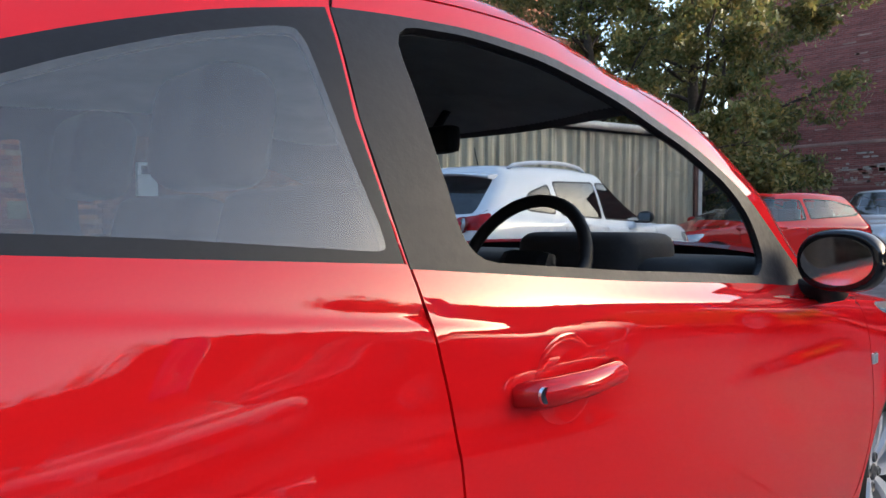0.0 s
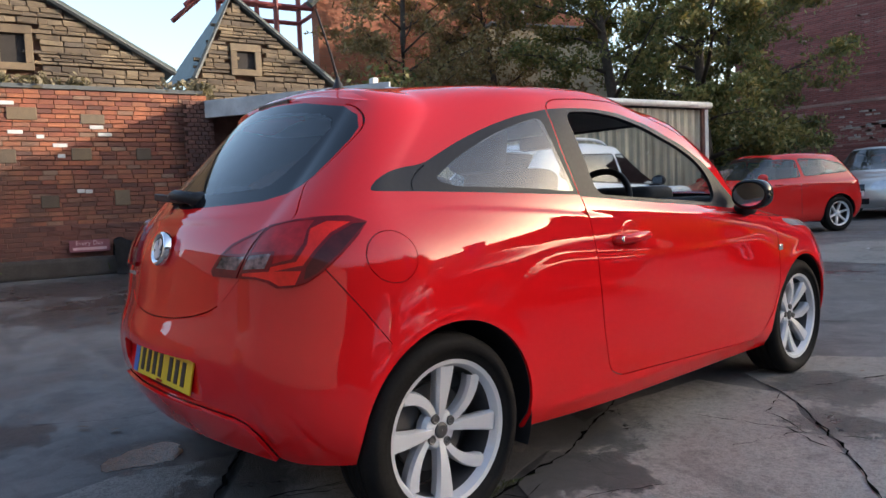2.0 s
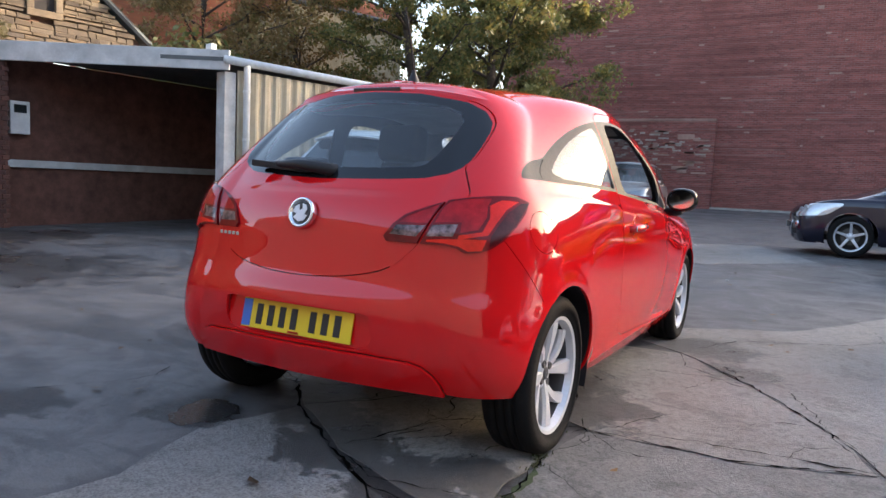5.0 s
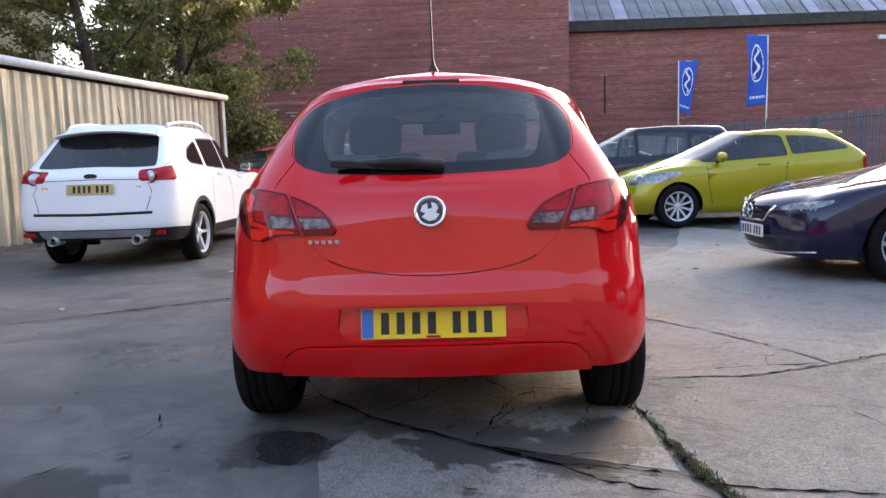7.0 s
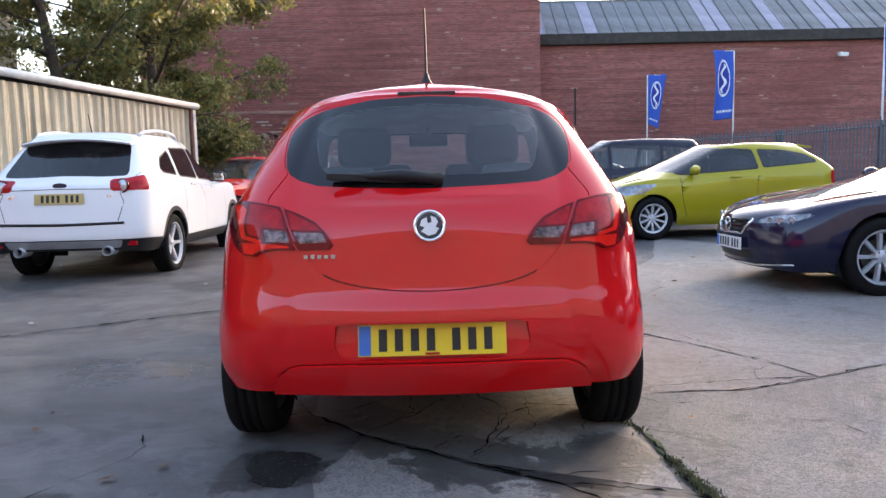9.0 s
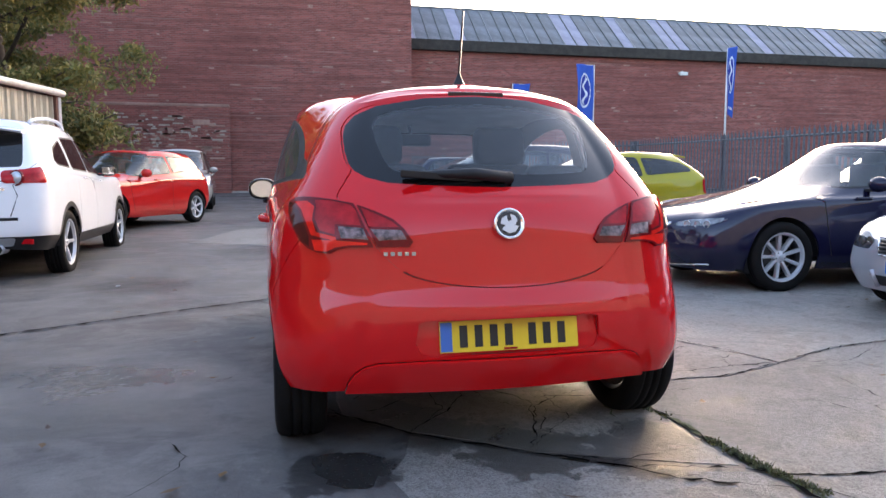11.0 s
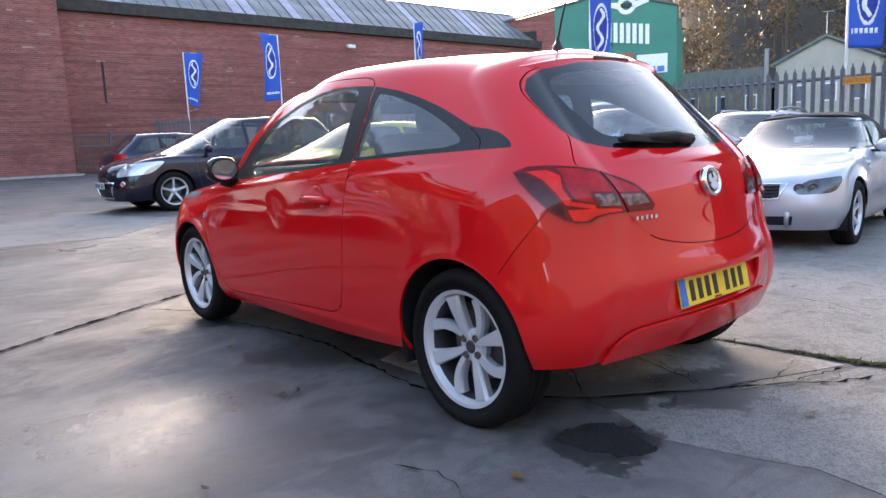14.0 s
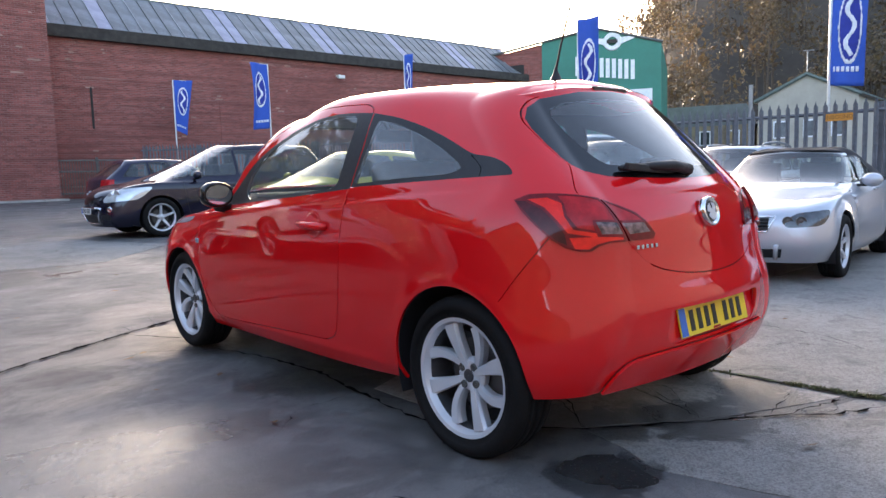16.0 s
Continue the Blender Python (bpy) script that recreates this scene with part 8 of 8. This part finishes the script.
part("wall", prism_bm([(0, 0), (0, 10.2), (6, 11.6), (12, 10.4), (12, 0)], 10, pose(0, 0, 0)), MILL, works)
cott = thing("house", "grey rendered gable-ended house beyond the road", "house", pose(48.4, 17.7, 0, 0, 0, -82))
part("wall", prism_bm([(-3.1, -2), (-3.1, 5.5), (0.0, 6.95), (3.1, 5.5), (3.1, -2)], 9, pose(0, 0, 0)), GREY_RENDER, cott)
part("roof", tube_bm([(-3.3, -0.1, 5.42), (0, -0.1, 7.02), (3.3, -0.1, 5.42)], 0.12, 6), SLATE, cott)
for x in (-1.6, 0.3, 2.0):
    wn_ = box_part("window", (0.9, 0.1, 1.2), (x, -0.06, 3.4), FLAG_WHITE, cott)
    box_part("pane", (0.72, 0.04, 1.0), (x, -0.12, 3.4), ROOF_GLASS, wn_)
for s_ in (1, -1):
    b = bmesh.new()
    f_ = b.faces.new([b.verts.new(p) for p in ((0, -0.15, 7.05), (s_ * 3.5, -0.15, 5.38), (s_ * 3.5, 9.1, 5.38), (0, 9.1, 7.05))])
    ex = bmesh.ops.extrude_face_region(b, geom=[f_])
    bmesh.ops.translate(b, vec=(0, 0, 0.12), verts=[v for v in ex["geom"] if isinstance(v, bmesh.types.BMVert)])
    bmesh.ops.recalc_face_normals(b, faces=b.faces)
    part("roof_slope", b, SLATE, cott)
part("tv_aerial", tube_bm([(0, 0, 6.9), (0, 0, 8.6), (-0.3, 0, 8.6), (0.4, 0, 8.55)], 0.035, 5), GALV, cott)
for k, (x, y, w_, h_) in enumerate(((58, 30, 8, 4.6), (62, 22, 9, 4.6), (50, 36, 7, 4.4))):
    hs = thing("terraced_house", "dim stone terraced house at the foot of the wooded hill", "house", pose(x, y, 0, 0, 0, -68 + 4 * k), group="terraced houses below the hill")
    part("wall", prism_bm([(-w_ / 2, 0), (-w_ / 2, h_), (w_ / 2, h_), (w_ / 2, 0)], 6, pose(0, 0, 0)), STONE, hs)
    part("roof", prism_bm([(-w_ / 2 - 0.2, h_), (-w_ / 2 + 0.6, h_ + 1.8), (w_ / 2 - 0.6, h_ + 1.8), (w_ / 2 + 0.2, h_)], 6.2, pose(0, -0.1, 0)), LEAD, hs)
    for q in (-2.4, 0, 2.4):
        wi = box_part("window", (0.95, 0.1, 1.3), (q, -0.06, 3.5), FLAG_WHITE, hs)
        box_part("pane", (0.75, 0.04, 1.1), (q, -0.12, 3.5), DARK_GLASS, wi)

# the wooded hill
b = bmesh.new()
rows = []
for i in range(31):
    a = radians(50 + 2.6 * i)
    row = []
    for j in range(9):
        d = 78 + 16 * j
        h = max(0, (d - 82)) * 0.52 * min(1, max(0, (i - 0.4) / 4.0)) + 1.5 * math.sin(i * 1.3 + j)
        row.append(b.verts.new((d * math.sin(a), d * math.cos(a), h - 1.5)))
    rows.append(row)
for r0, r1 in zip(rows, rows[1:]):
    for j in range(8):
        b.faces.new((r0[j], r0[j + 1], r1[j + 1], r1[j]))
bmesh.ops.recalc_face_normals(b, faces=b.faces)
tagged(part("hillside", b, SOIL, smooth=True), "steep wooded hillside beyond the road", "hillside", kind="structure")
rr = random.Random(77)
cl, tubes = [], bmesh.new()
for k in range(430):
    i, d = rr.uniform(0.4, 30), rr.uniform(80, 200)
    a = radians(50 + 2.6 * i)
    h = max(0, (d - 82)) * 0.52 * min(1, max(0, (i - 0.4) / 4.0))
    x, y = d * math.sin(a), d * math.cos(a)
    th = rr.uniform(7, 13)
    tube_bm([(x, y, h - 2), (x + rr.uniform(-0.5, 0.5), y, h + th * 0.8)], [0.22, 0.06], 4, bm=tubes)
    for q in range(4):
        cl.append(((x + rr.uniform(-2, 2), y + rr.uniform(-2, 2), h + th * rr.uniform(0.35, 1.0)), rr.uniform(1.2, 2.6)))
V, F = leaf_cloud(cl, 130000, 0.28, 8)
wood = tagged(leaf_part("hill_woods", V, F, leaf_mat("bare_wood", [(0.065, 0.044, 0.028), (0.095, 0.065, 0.036), (0.12, 0.085, 0.036), (0.05, 0.04, 0.028)])), "brown autumn woodland covering the hillside", "woods", kind="stuff")
tagged(part("hill_trunks", tubes, BARK), "bare trunks of the hillside woodland", "trunks", kind="stuff")

# an unseen wall added behind the camera, to darken what the car's tail reflects
back = wall_frame("wall_back", "plain weathered grey works wall closing the yard", (0, -17.0, 0), 90, "wall")
box_part("cladding", (60.0, 0.8, 9.6), (0, -0.4, 4.8), plain("unseen_wall_grey", (0.10, 0.105, 0.115), 0.8, scale=0.7, vary=0.3), back)
box_part("coping", (60.2, 0.9, 0.12), (0, -0.4, 9.66), LEAD, back)

# ---------------------------------------------------------------- the parked cars
WHITE = car_paint("white_paint", (0.85, 0.86, 0.88), dirt=0.3)
YELLOW = car_paint("lime_paint", (0.37, 0.315, 0.012), 0.25, dirt=0.3)
NAVY = car_paint("navy_paint", (0.010, 0.010, 0.035), 0.2, dirt=0.3)
INKY = car_paint("black_paint", (0.013, 0.012, 0.026), 0.25, dirt=0.3)
SILVER = car_paint("silver_paint", (0.47, 0.49, 0.53), 0.5, dirt=0.3)
WARM_SILVER = car_paint("warm_silver_paint", (0.42, 0.41, 0.39), 0.5, dirt=0.3)
RED2 = car_paint("red_paint_faded", (0.55, 0.018, 0.015), dirt=0.3)
HEADLAMP = plain("headlight_glass", (0.24, 0.25, 0.27), 0.08, 0.5, coat=1.0, vary=0.6, scale=16)
TINTED = car_glass("tinted_pane", (0.30, 0.34, 0.36), 0.015)
HOOD = plain("hood_fabric", (0.015, 0.015, 0.018), 0.9)


def on_nose(B, x, z):
    """A point on the front skin of a body at (x, z), x >= 0."""
    return B.at(B.find([(abs(x), z)], "xz", (0.80, 0), (1.0, 4.0)))[0]


def on_tail(B, x, z):
    return B.at(B.find([(abs(x), z)], "xz", (0.0, 0), (0.33, 5.2)))[0]


def trim_line(car, B, pts, name, mat_, r=0.008, where=on_nose, out=0.004, closed=False):
    """A slim bar that follows the skin of the nose or tail through points (x, z)."""
    P = []
    for x, z in half_dense(pts + ([pts[0]] if closed else []), 0.06):
        p = where(B, x, z)
        P.append((math.copysign(p[0], x) if abs(x) > 1e-6 else 0.0, p[1] + (out if where is on_nose else -out), p[2]))
    return part(name, tube_bm(P[:-1] if closed else P, r, 6, closed=closed), mat_, car, smooth=True)


def lamp_insides(car, B, spots, r=0.055, face=None):
    """Round reflectors that show inside the headlights: (x, z) on either side."""
    for x, z in spots:
        p = on_nose(B, x, z)
        for s in (1, -1):
            o = part("lamp_reflector", lathe_bm([(0.001, 0.004), (r * 0.35, 0.006), (r * 0.45, 0.002), (r * 0.9, 0.008), (r, 0.012), (r, -0.01)], "Y", 22), face or CHROME, car, smooth=True)
            o.matrix_local = pose(s * p[0], p[1] + 0.002, p[2], 0, 0, -s * 28)


suv, SB = parked_car("suv_car", "white family SUV with dark privacy glass and pale roof rails", pose(-3.99, 5.55, 0.0, 0, 0, 1), WHITE, -0.95, 3.49, 0.92, 1.69, 2.69, -0.80, 2.55, -0.33, 1.6,
           zbelt=1.11, wroof=0.63, zb=0.3, znose=0.95, doors=(0.42, 1.22), wheel_r=0.35, cladding=1.25, rails=FLAG_WHITE, tint=DARK_GLASS, glass=DARK_GLASS, tail_v=(2.98, 3.98), inner_tail=0.165, spokes=5, rise=0.05, skid=True,
           panes=[[(1.24, 1.14), (1.26, 1.52), (1.46, 1.53), (1.72, 1.42), (2.20, 1.13), (2.08, 1.11)], [(0.42, 1.17), (0.40, 1.50), (1.18, 1.525), (1.16, 1.14)], [(0.31, 1.18), (0.29, 1.47), (-0.02, 1.37), (-0.16, 1.26), (-0.10, 1.21)]])
b = bmesh.new()
rows = []
for x in np.linspace(-0.60, 0.60, 25):
    s = abs(x) / 0.60
    y = -0.56 + 0.10 * s ** 3
    rows.append([b.verts.new(p) for p in ((x, -0.24, 1.615 - 0.05 * s ** 2), (x, y + 0.02, 1.595 - 0.05 * s ** 2), (x, y, 1.578 - 0.05 * s ** 2), (x, y + 0.03, 1.560 - 0.05 * s ** 2), (x, -0.30, 1.555 - 0.05 * s ** 2))])
for r0, r1 in zip(rows, rows[1:]):
    for i in range(5):
        b.faces.new((r0[i], r0[(i + 1) % 5], r1[(i + 1) % 5], r1[i]))
b.faces.new(rows[0])
b.faces.new(rows[-1][::-1])
bmesh.ops.recalc_face_normals(b, faces=b.faces)
part("roof_spoiler", b, WHITE, suv)
trim_line(suv, SB, [(0.78, 1.20), (0.62, 0.98), (0.66, 0.88), (0.60, 0.68)], "tailgate_seam", INK, 0.005, on_tail, -0.002)
trim_line(suv, SB, [(-0.78, 1.20), (-0.62, 0.98), (-0.66, 0.88), (-0.60, 0.68)], "tailgate_seam", INK, 0.005, on_tail, -0.002)
trim_line(suv, SB, [(-0.66, 0.655), (0.0, 0.645), (0.66, 0.655)], "bumper_step", BLACK, 0.017, on_tail, -0.004)
trim_line(suv, SB, [(-0.62, 1.02), (0.0, 1.03), (0.62, 1.02)], "tailgate_fold", INK, 0.005, on_tail, -0.002)
p = on_tail(SB, 0.0, 0.93)
bars_on_plate(suv, 4, 3, pose(0, p[1] - 0.012, 0.925, -7), face=plain("plate_worn_yellow", (0.55, 0.42, 0.16), 0.5), band=False)
part("oval_badge", prism_bm(oval(0.075, 0.03), 0.01, pose(0, on_tail(SB, 0, 1.065)[1] - 0.010, 1.065), 0.002), NAVY, suv)
for s in (1, -1):
    p = on_tail(SB, 0.645, 1.055)
    o = part("reversing_lamp", lathe_bm([(0.001, -0.014), (0.034, -0.016), (0.038, -0.009), (0.060, -0.014), (0.066, -0.004), (0.066, 0.02)], "Y", 28), LAMP_CLEAR, suv, "round clear lamp with a pale ring", smooth=True)
    o.matrix_local = pose(s * p[0], p[1] + 0.004, 1.055, -8, 0, -s * 24)
    part("lamp_ring", lathe_bm([(0.066, -0.004), (0.075, -0.010), (0.082, -0.004), (0.078, 0.014)], "Y", 28), LENS_DARK, o, smooth=True)
    p = on_tail(SB, 0.70, 0.43)
    part("rear_reflector", box_bm((0.20, 0.012, 0.05), (0, 0, 0), 0.004), LAMP_RED, suv).matrix_local = pose(s * p[0], p[1] - 0.004, 0.43, 0, 0, -s * 24)
    part("exhaust_tip", lathe_bm([(0.040, 0.2), (0.045, 0.0), (0.052, -0.004), (0.052, 0.2)], "Y", 22), GALV_DULL, suv, smooth=True).location = (s * 0.47, -0.93, 0.355)
    for k in range(2):
        box_part("model_bar", (0.022 + 0.01 * k, 0.004, 0.022), (s * (0.50 + 0.035 * k), on_tail(SB, 0.52, 0.945)[1] - 0.006, 0.945), CHROME, suv)
part("aerial", tube_bm([(-0.05, 0.10, 1.655), (-0.05, 0.02, 1.90)], [0.007, 0.004], 6), BLACK, suv)

car, B = parked_car("hatchback_car", "lime yellow three-door hatchback with silver multi-spoke wheels", pose(5.69, 8.50, rise(8.3), 0, 0, 96), YELLOW, -0.60, 3.28, 0.86, 1.43, 2.49, -0.52, 2.48, -0.10, 1.45, doors=(0.85,), spokes=10, glass=TINTED, zbelt=0.97, wroof=0.56, wheel_r=0.315, face="split", znose=0.76, rise=0.06,
           lamp=(0.765, 0.90, 2.45, 2.92), grille_v=(0.95, 2.55, 2.70), low_v=(0.91, 0.5, 1.6), lamp_mat=HEADLAMP,
           panes=[[(0.82, 1.03), (0.86, 1.30), (1.22, 1.325), (1.52, 1.265), (2.12, 0.985), (2.0, 0.96)], [(0.72, 1.045), (0.76, 1.30), (0.34, 1.28), (0.02, 1.215), (-0.14, 1.15), (-0.12, 1.11)]])
trim_line(car, B, [(-0.46, 0.27), (-0.36, 0.50), (0.36, 0.50), (0.46, 0.27)], "grille_surround", GLOSS_BLACK, 0.010)
part("oval_badge", prism_bm(oval(0.07, 0.03), 0.012, pose(0, on_nose(B, 0, 0.71)[1] - 0.004, 0.71), 0.002), PLATE_B, car)
bars_on_plate(car, 4, 3, pose(0, on_nose(B, 0, 0.56)[1] + 0.012, 0.56, 0, 0, 180), face=PLATE_W)
lamp_insides(car, B, [(0.66, 0.72)], 0.05, GALV_DULL)
part("tailgate_spoiler", box_bm((0.96, 0.24, 0.03), (0, -0.12, 1.352), 0.012, Matrix.Rotation(radians(9), 4, "X")), YELLOW, car)

car, B = parked_car("saloon_car", "dark navy saloon with multi-spoke alloy wheels, nose to the yard", pose(6.36, 3.50, 0, 0, 0, 90), NAVY, -1.05, 3.58, 0.89, 1.43, 2.67, -0.62, 2.30, 0.25, 1.45, doors=(0.35, 1.20), zbelt=0.95, wroof=0.55, znose=0.70, spokes=9, wheel_r=0.325,
           lamp=(0.835, 0.925, 2.45, 2.70), grille_v=(0.94, 2.05, 2.75), low_v=(0.93, 0.5, 1.1), lamp_mat=HEADLAMP,
           panes=[[(1.23, 0.99), (1.21, 1.32), (1.45, 1.29), (2.02, 0.98), (1.9, 0.965)], [(0.43, 1.01), (0.38, 1.28), (1.13, 1.325), (1.15, 0.99)], [(0.33, 1.02), (0.30, 1.25), (0.02, 1.06), (0.05, 1.03)]])
trim_line(car, B, [(-0.33, 0.63), (-0.22, 0.50), (0.22, 0.50), (0.33, 0.63)], "grille_wing", CHROME, 0.012)
trim_line(car, B, [(-0.72, 0.26), (-0.3, 0.22), (0.3, 0.22), (0.72, 0.26)], "bumper_chrome_strip", CHROME, 0.009)
for z in (0.54, 0.58, 0.62):
    trim_line(car, B, [(-0.25, z), (0.25, z)], "grille_slat", BLACK, 0.007)
p = on_nose(B, 0, 0.57)
part("round_badge", lathe_bm([(0.045, 0.0), (0.058, 0.006), (0.066, 0.0), (0.055, -0.006)], "Y", 28), CHROME, car, smooth=True).location = (0, p[1] + 0.014, 0.575)
part("badge_wing", tube_bm([(-0.045, p[1] + 0.016, 0.60), (0, p[1] + 0.018, 0.565), (0.045, p[1] + 0.016, 0.60)], 0.007, 6), CHROME, car)
bars_on_plate(car, 4, 3, pose(0, on_nose(B, 0, 0.41)[1] + 0.012, 0.405, 0, 0, 180), face=PLATE_W)
lamp_insides(car, B, [(0.50, 0.62), (0.61, 0.625), (0.70, 0.63)], 0.032, GALV_DULL)

car, B = parked_car("convertible_car", "silver two-seat convertible with a raised black fabric hood", pose(6.61, 1.51, 0, 0, 0, 97) @ Matrix.Scale(0.93, 4), SILVER, -0.75, 3.26, 0.89, 1.33, 2.42, -0.42, 1.95, 0.30, 1.25, doors=(0.62,), soft_top=HOOD, zbelt=0.90, wroof=0.55, znose=0.70, spokes=6, wheel_r=0.315,
           lamp=(0.825, 0.90, 2.18, 2.70), lamp_mat=SMOKE_LAMP, grille_v=(0.935, 2.05, 2.62), low_v=(0.90, 0.35, 1.0),
           panes=[[(0.70, 0.95), (0.78, 1.20), (1.25, 1.20), (1.74, 0.95), (1.62, 0.93)]])
trim_line(car, B, [(-0.42, 0.645), (-0.36, 0.505), (0.36, 0.505), (0.42, 0.645)], "grille_frame", CHROME, 0.010, closed=True)
for x in (-0.42, 0.42):
    trim_line(car, B, [(x, 0.24), (x * 1.05, 0.38)], "intake_divider", SILVER, 0.022)
part("chrome_emblem", prism_bm(oval(0.12, 0.028), 0.014, pose(0, on_nose(B, 0, 0.58)[1] + 0.022, 0.58), 0.003), GALV_DULL, car)
for z in (0.535, 0.565, 0.595, 0.620):
    trim_line(car, B, [(-0.37, z), (0.37, z)], "grille_slat", BLACK, 0.016)
lamp_insides(car, B, [(0.52, 0.60), (0.63, 0.60)], 0.045, DARK_STEEL)
bars_on_plate(car, 4, 3, pose(0, on_nose(B, 0, 0.42)[1] + 0.012, 0.42, 0, 0, 180), face=PLATE_W)

car, B = parked_car("people_carrier_car", "black people carrier with chrome-edged lower grille", pose(4.82, 11.30, rise(11.3), 0, 0, 90), INKY, -0.98, 3.79, 0.93, 1.62, 2.85, -0.78, 2.85, -0.40, 1.50, doors=(0.35, 1.35), zbelt=1.0, wroof=0.60, znose=0.80, spokes=5, wheel_r=0.335, face="split",
           lamp=(0.775, 0.905, 2.35, 2.92), grille_v=(0.95, 2.35, 2.70), low_v=(0.92, 0.3, 1.5), lamp_mat=LAMP_CLEAR,
           panes=[[(1.42, 1.05), (1.40, 1.48), (1.58, 1.47), (2.15, 1.19), (2.28, 1.03)], [(2.36, 1.02), (2.24, 1.15), (2.60, 0.99)], [(0.45, 1.08), (0.42, 1.46), (1.32, 1.49), (1.34, 1.05)], [(0.36, 1.10), (0.33, 1.44), (-0.25, 1.38), (-0.45, 1.2), (-0.4, 1.14)]])
trim_line(car, B, [(-0.46, 0.52), (-0.36, 0.26), (0.36, 0.26), (0.46, 0.52)], "grille_frame", CHROME, 0.018, closed=True)
bars_on_plate(car, 4, 3, pose(0, on_nose(B, 0, 0.48)[1] + 0.022, 0.475, 0, 0, 180), face=PLATE_W)
lamp_insides(car, B, [(0.62, 0.72), (0.74, 0.76)], 0.055, GALV_DULL)
for s in (1, -1):
    p = on_nose(B, 0.70, 0.50)
    part("fog_lamp", lathe_bm([(0.001, 0.004), (0.034, 0.006), (0.044, 0.010), (0.048, -0.01)], "Y", 20), CHROME, car, smooth=True).matrix_local = pose(s * p[0], p[1] + 0.006, 0.50, 0, 0, -s * 30)
parked_car("hatchback_car", "red three-door hatchback parked facing the shed", pose(-3.29, 12.90, rise(12.9), 0, 0, 155), RED2, -0.68, 3.4, 0.86, 1.46, 2.55, -0.56, 2.3, -0.28, 1.40, doors=(0.85,), spokes=6, zbelt=0.96, wheel_r=0.32,
           panes=[[(0.82, 1.02), (0.84, 1.31), (1.20, 1.325), (1.48, 1.25), (1.98, 0.98), (1.84, 0.96)], [(0.72, 1.03), (0.76, 1.33), (0.20, 1.31), (-0.20, 1.22), (-0.30, 1.13), (-0.2, 1.09)]])
parked_car("people_carrier_car", "warm silver people carrier in front of the mill wall", pose(-3.64, 19.1, rise(19), 0, 0, 184), WARM_SILVER, -0.85, 3.5, 0.9, 1.62, 2.7, -0.68, 2.55, -0.35, 1.50, doors=(0.4, 1.3), plate_f=0.52, spokes=7, zbelt=1.0, wroof=0.6, znose=0.8)
parked_car("estate_car", "silver estate car with roof rails parked nose to the yard", pose(10.3, 6.55, rise(6.5), 0, 0, 90), SILVER, -1.0, 3.5, 0.90, 1.70, 2.7, -0.85, 2.4, -0.5, 1.45, doors=(0.35, 1.2), rails=GALV, spokes=7, zbelt=1.05, wroof=0.60, znose=0.85)
parked_car("estate_car", "silver estate car with roof rails close to the fence", pose(11.2, 4.3, 0, 0, 0, 90), SILVER, -0.9, 3.4, 0.88, 1.42, 2.6, -0.75, 2.3, -0.45, 1.4, doors=(0.35, 1.2), rails=GALV, spokes=7, zbelt=0.93, wroof=0.58, znose=0.75)
parked_car("hatchback_car", "dark blue hatchback standing tail-out behind the black people carrier", pose(2.95, 15.4, rise(15.4), 0, 0, -90), NAVY, -0.7, 3.3, 0.88, 1.42, 2.55, -0.55, 2.3, -0.15, 1.4, doors=(0.4, 1.2), spokes=7)
parked_car("hatchback_car", "silver hatchback parked beside the soft-top by the fence", pose(10.0, -0.6, 0, 0, 0, 90), SILVER, -0.7, 3.3, 0.87, 1.5, 2.55, -0.55, 2.2, -0.1, 1.4, doors=(0.4, 1.2), spokes=7)
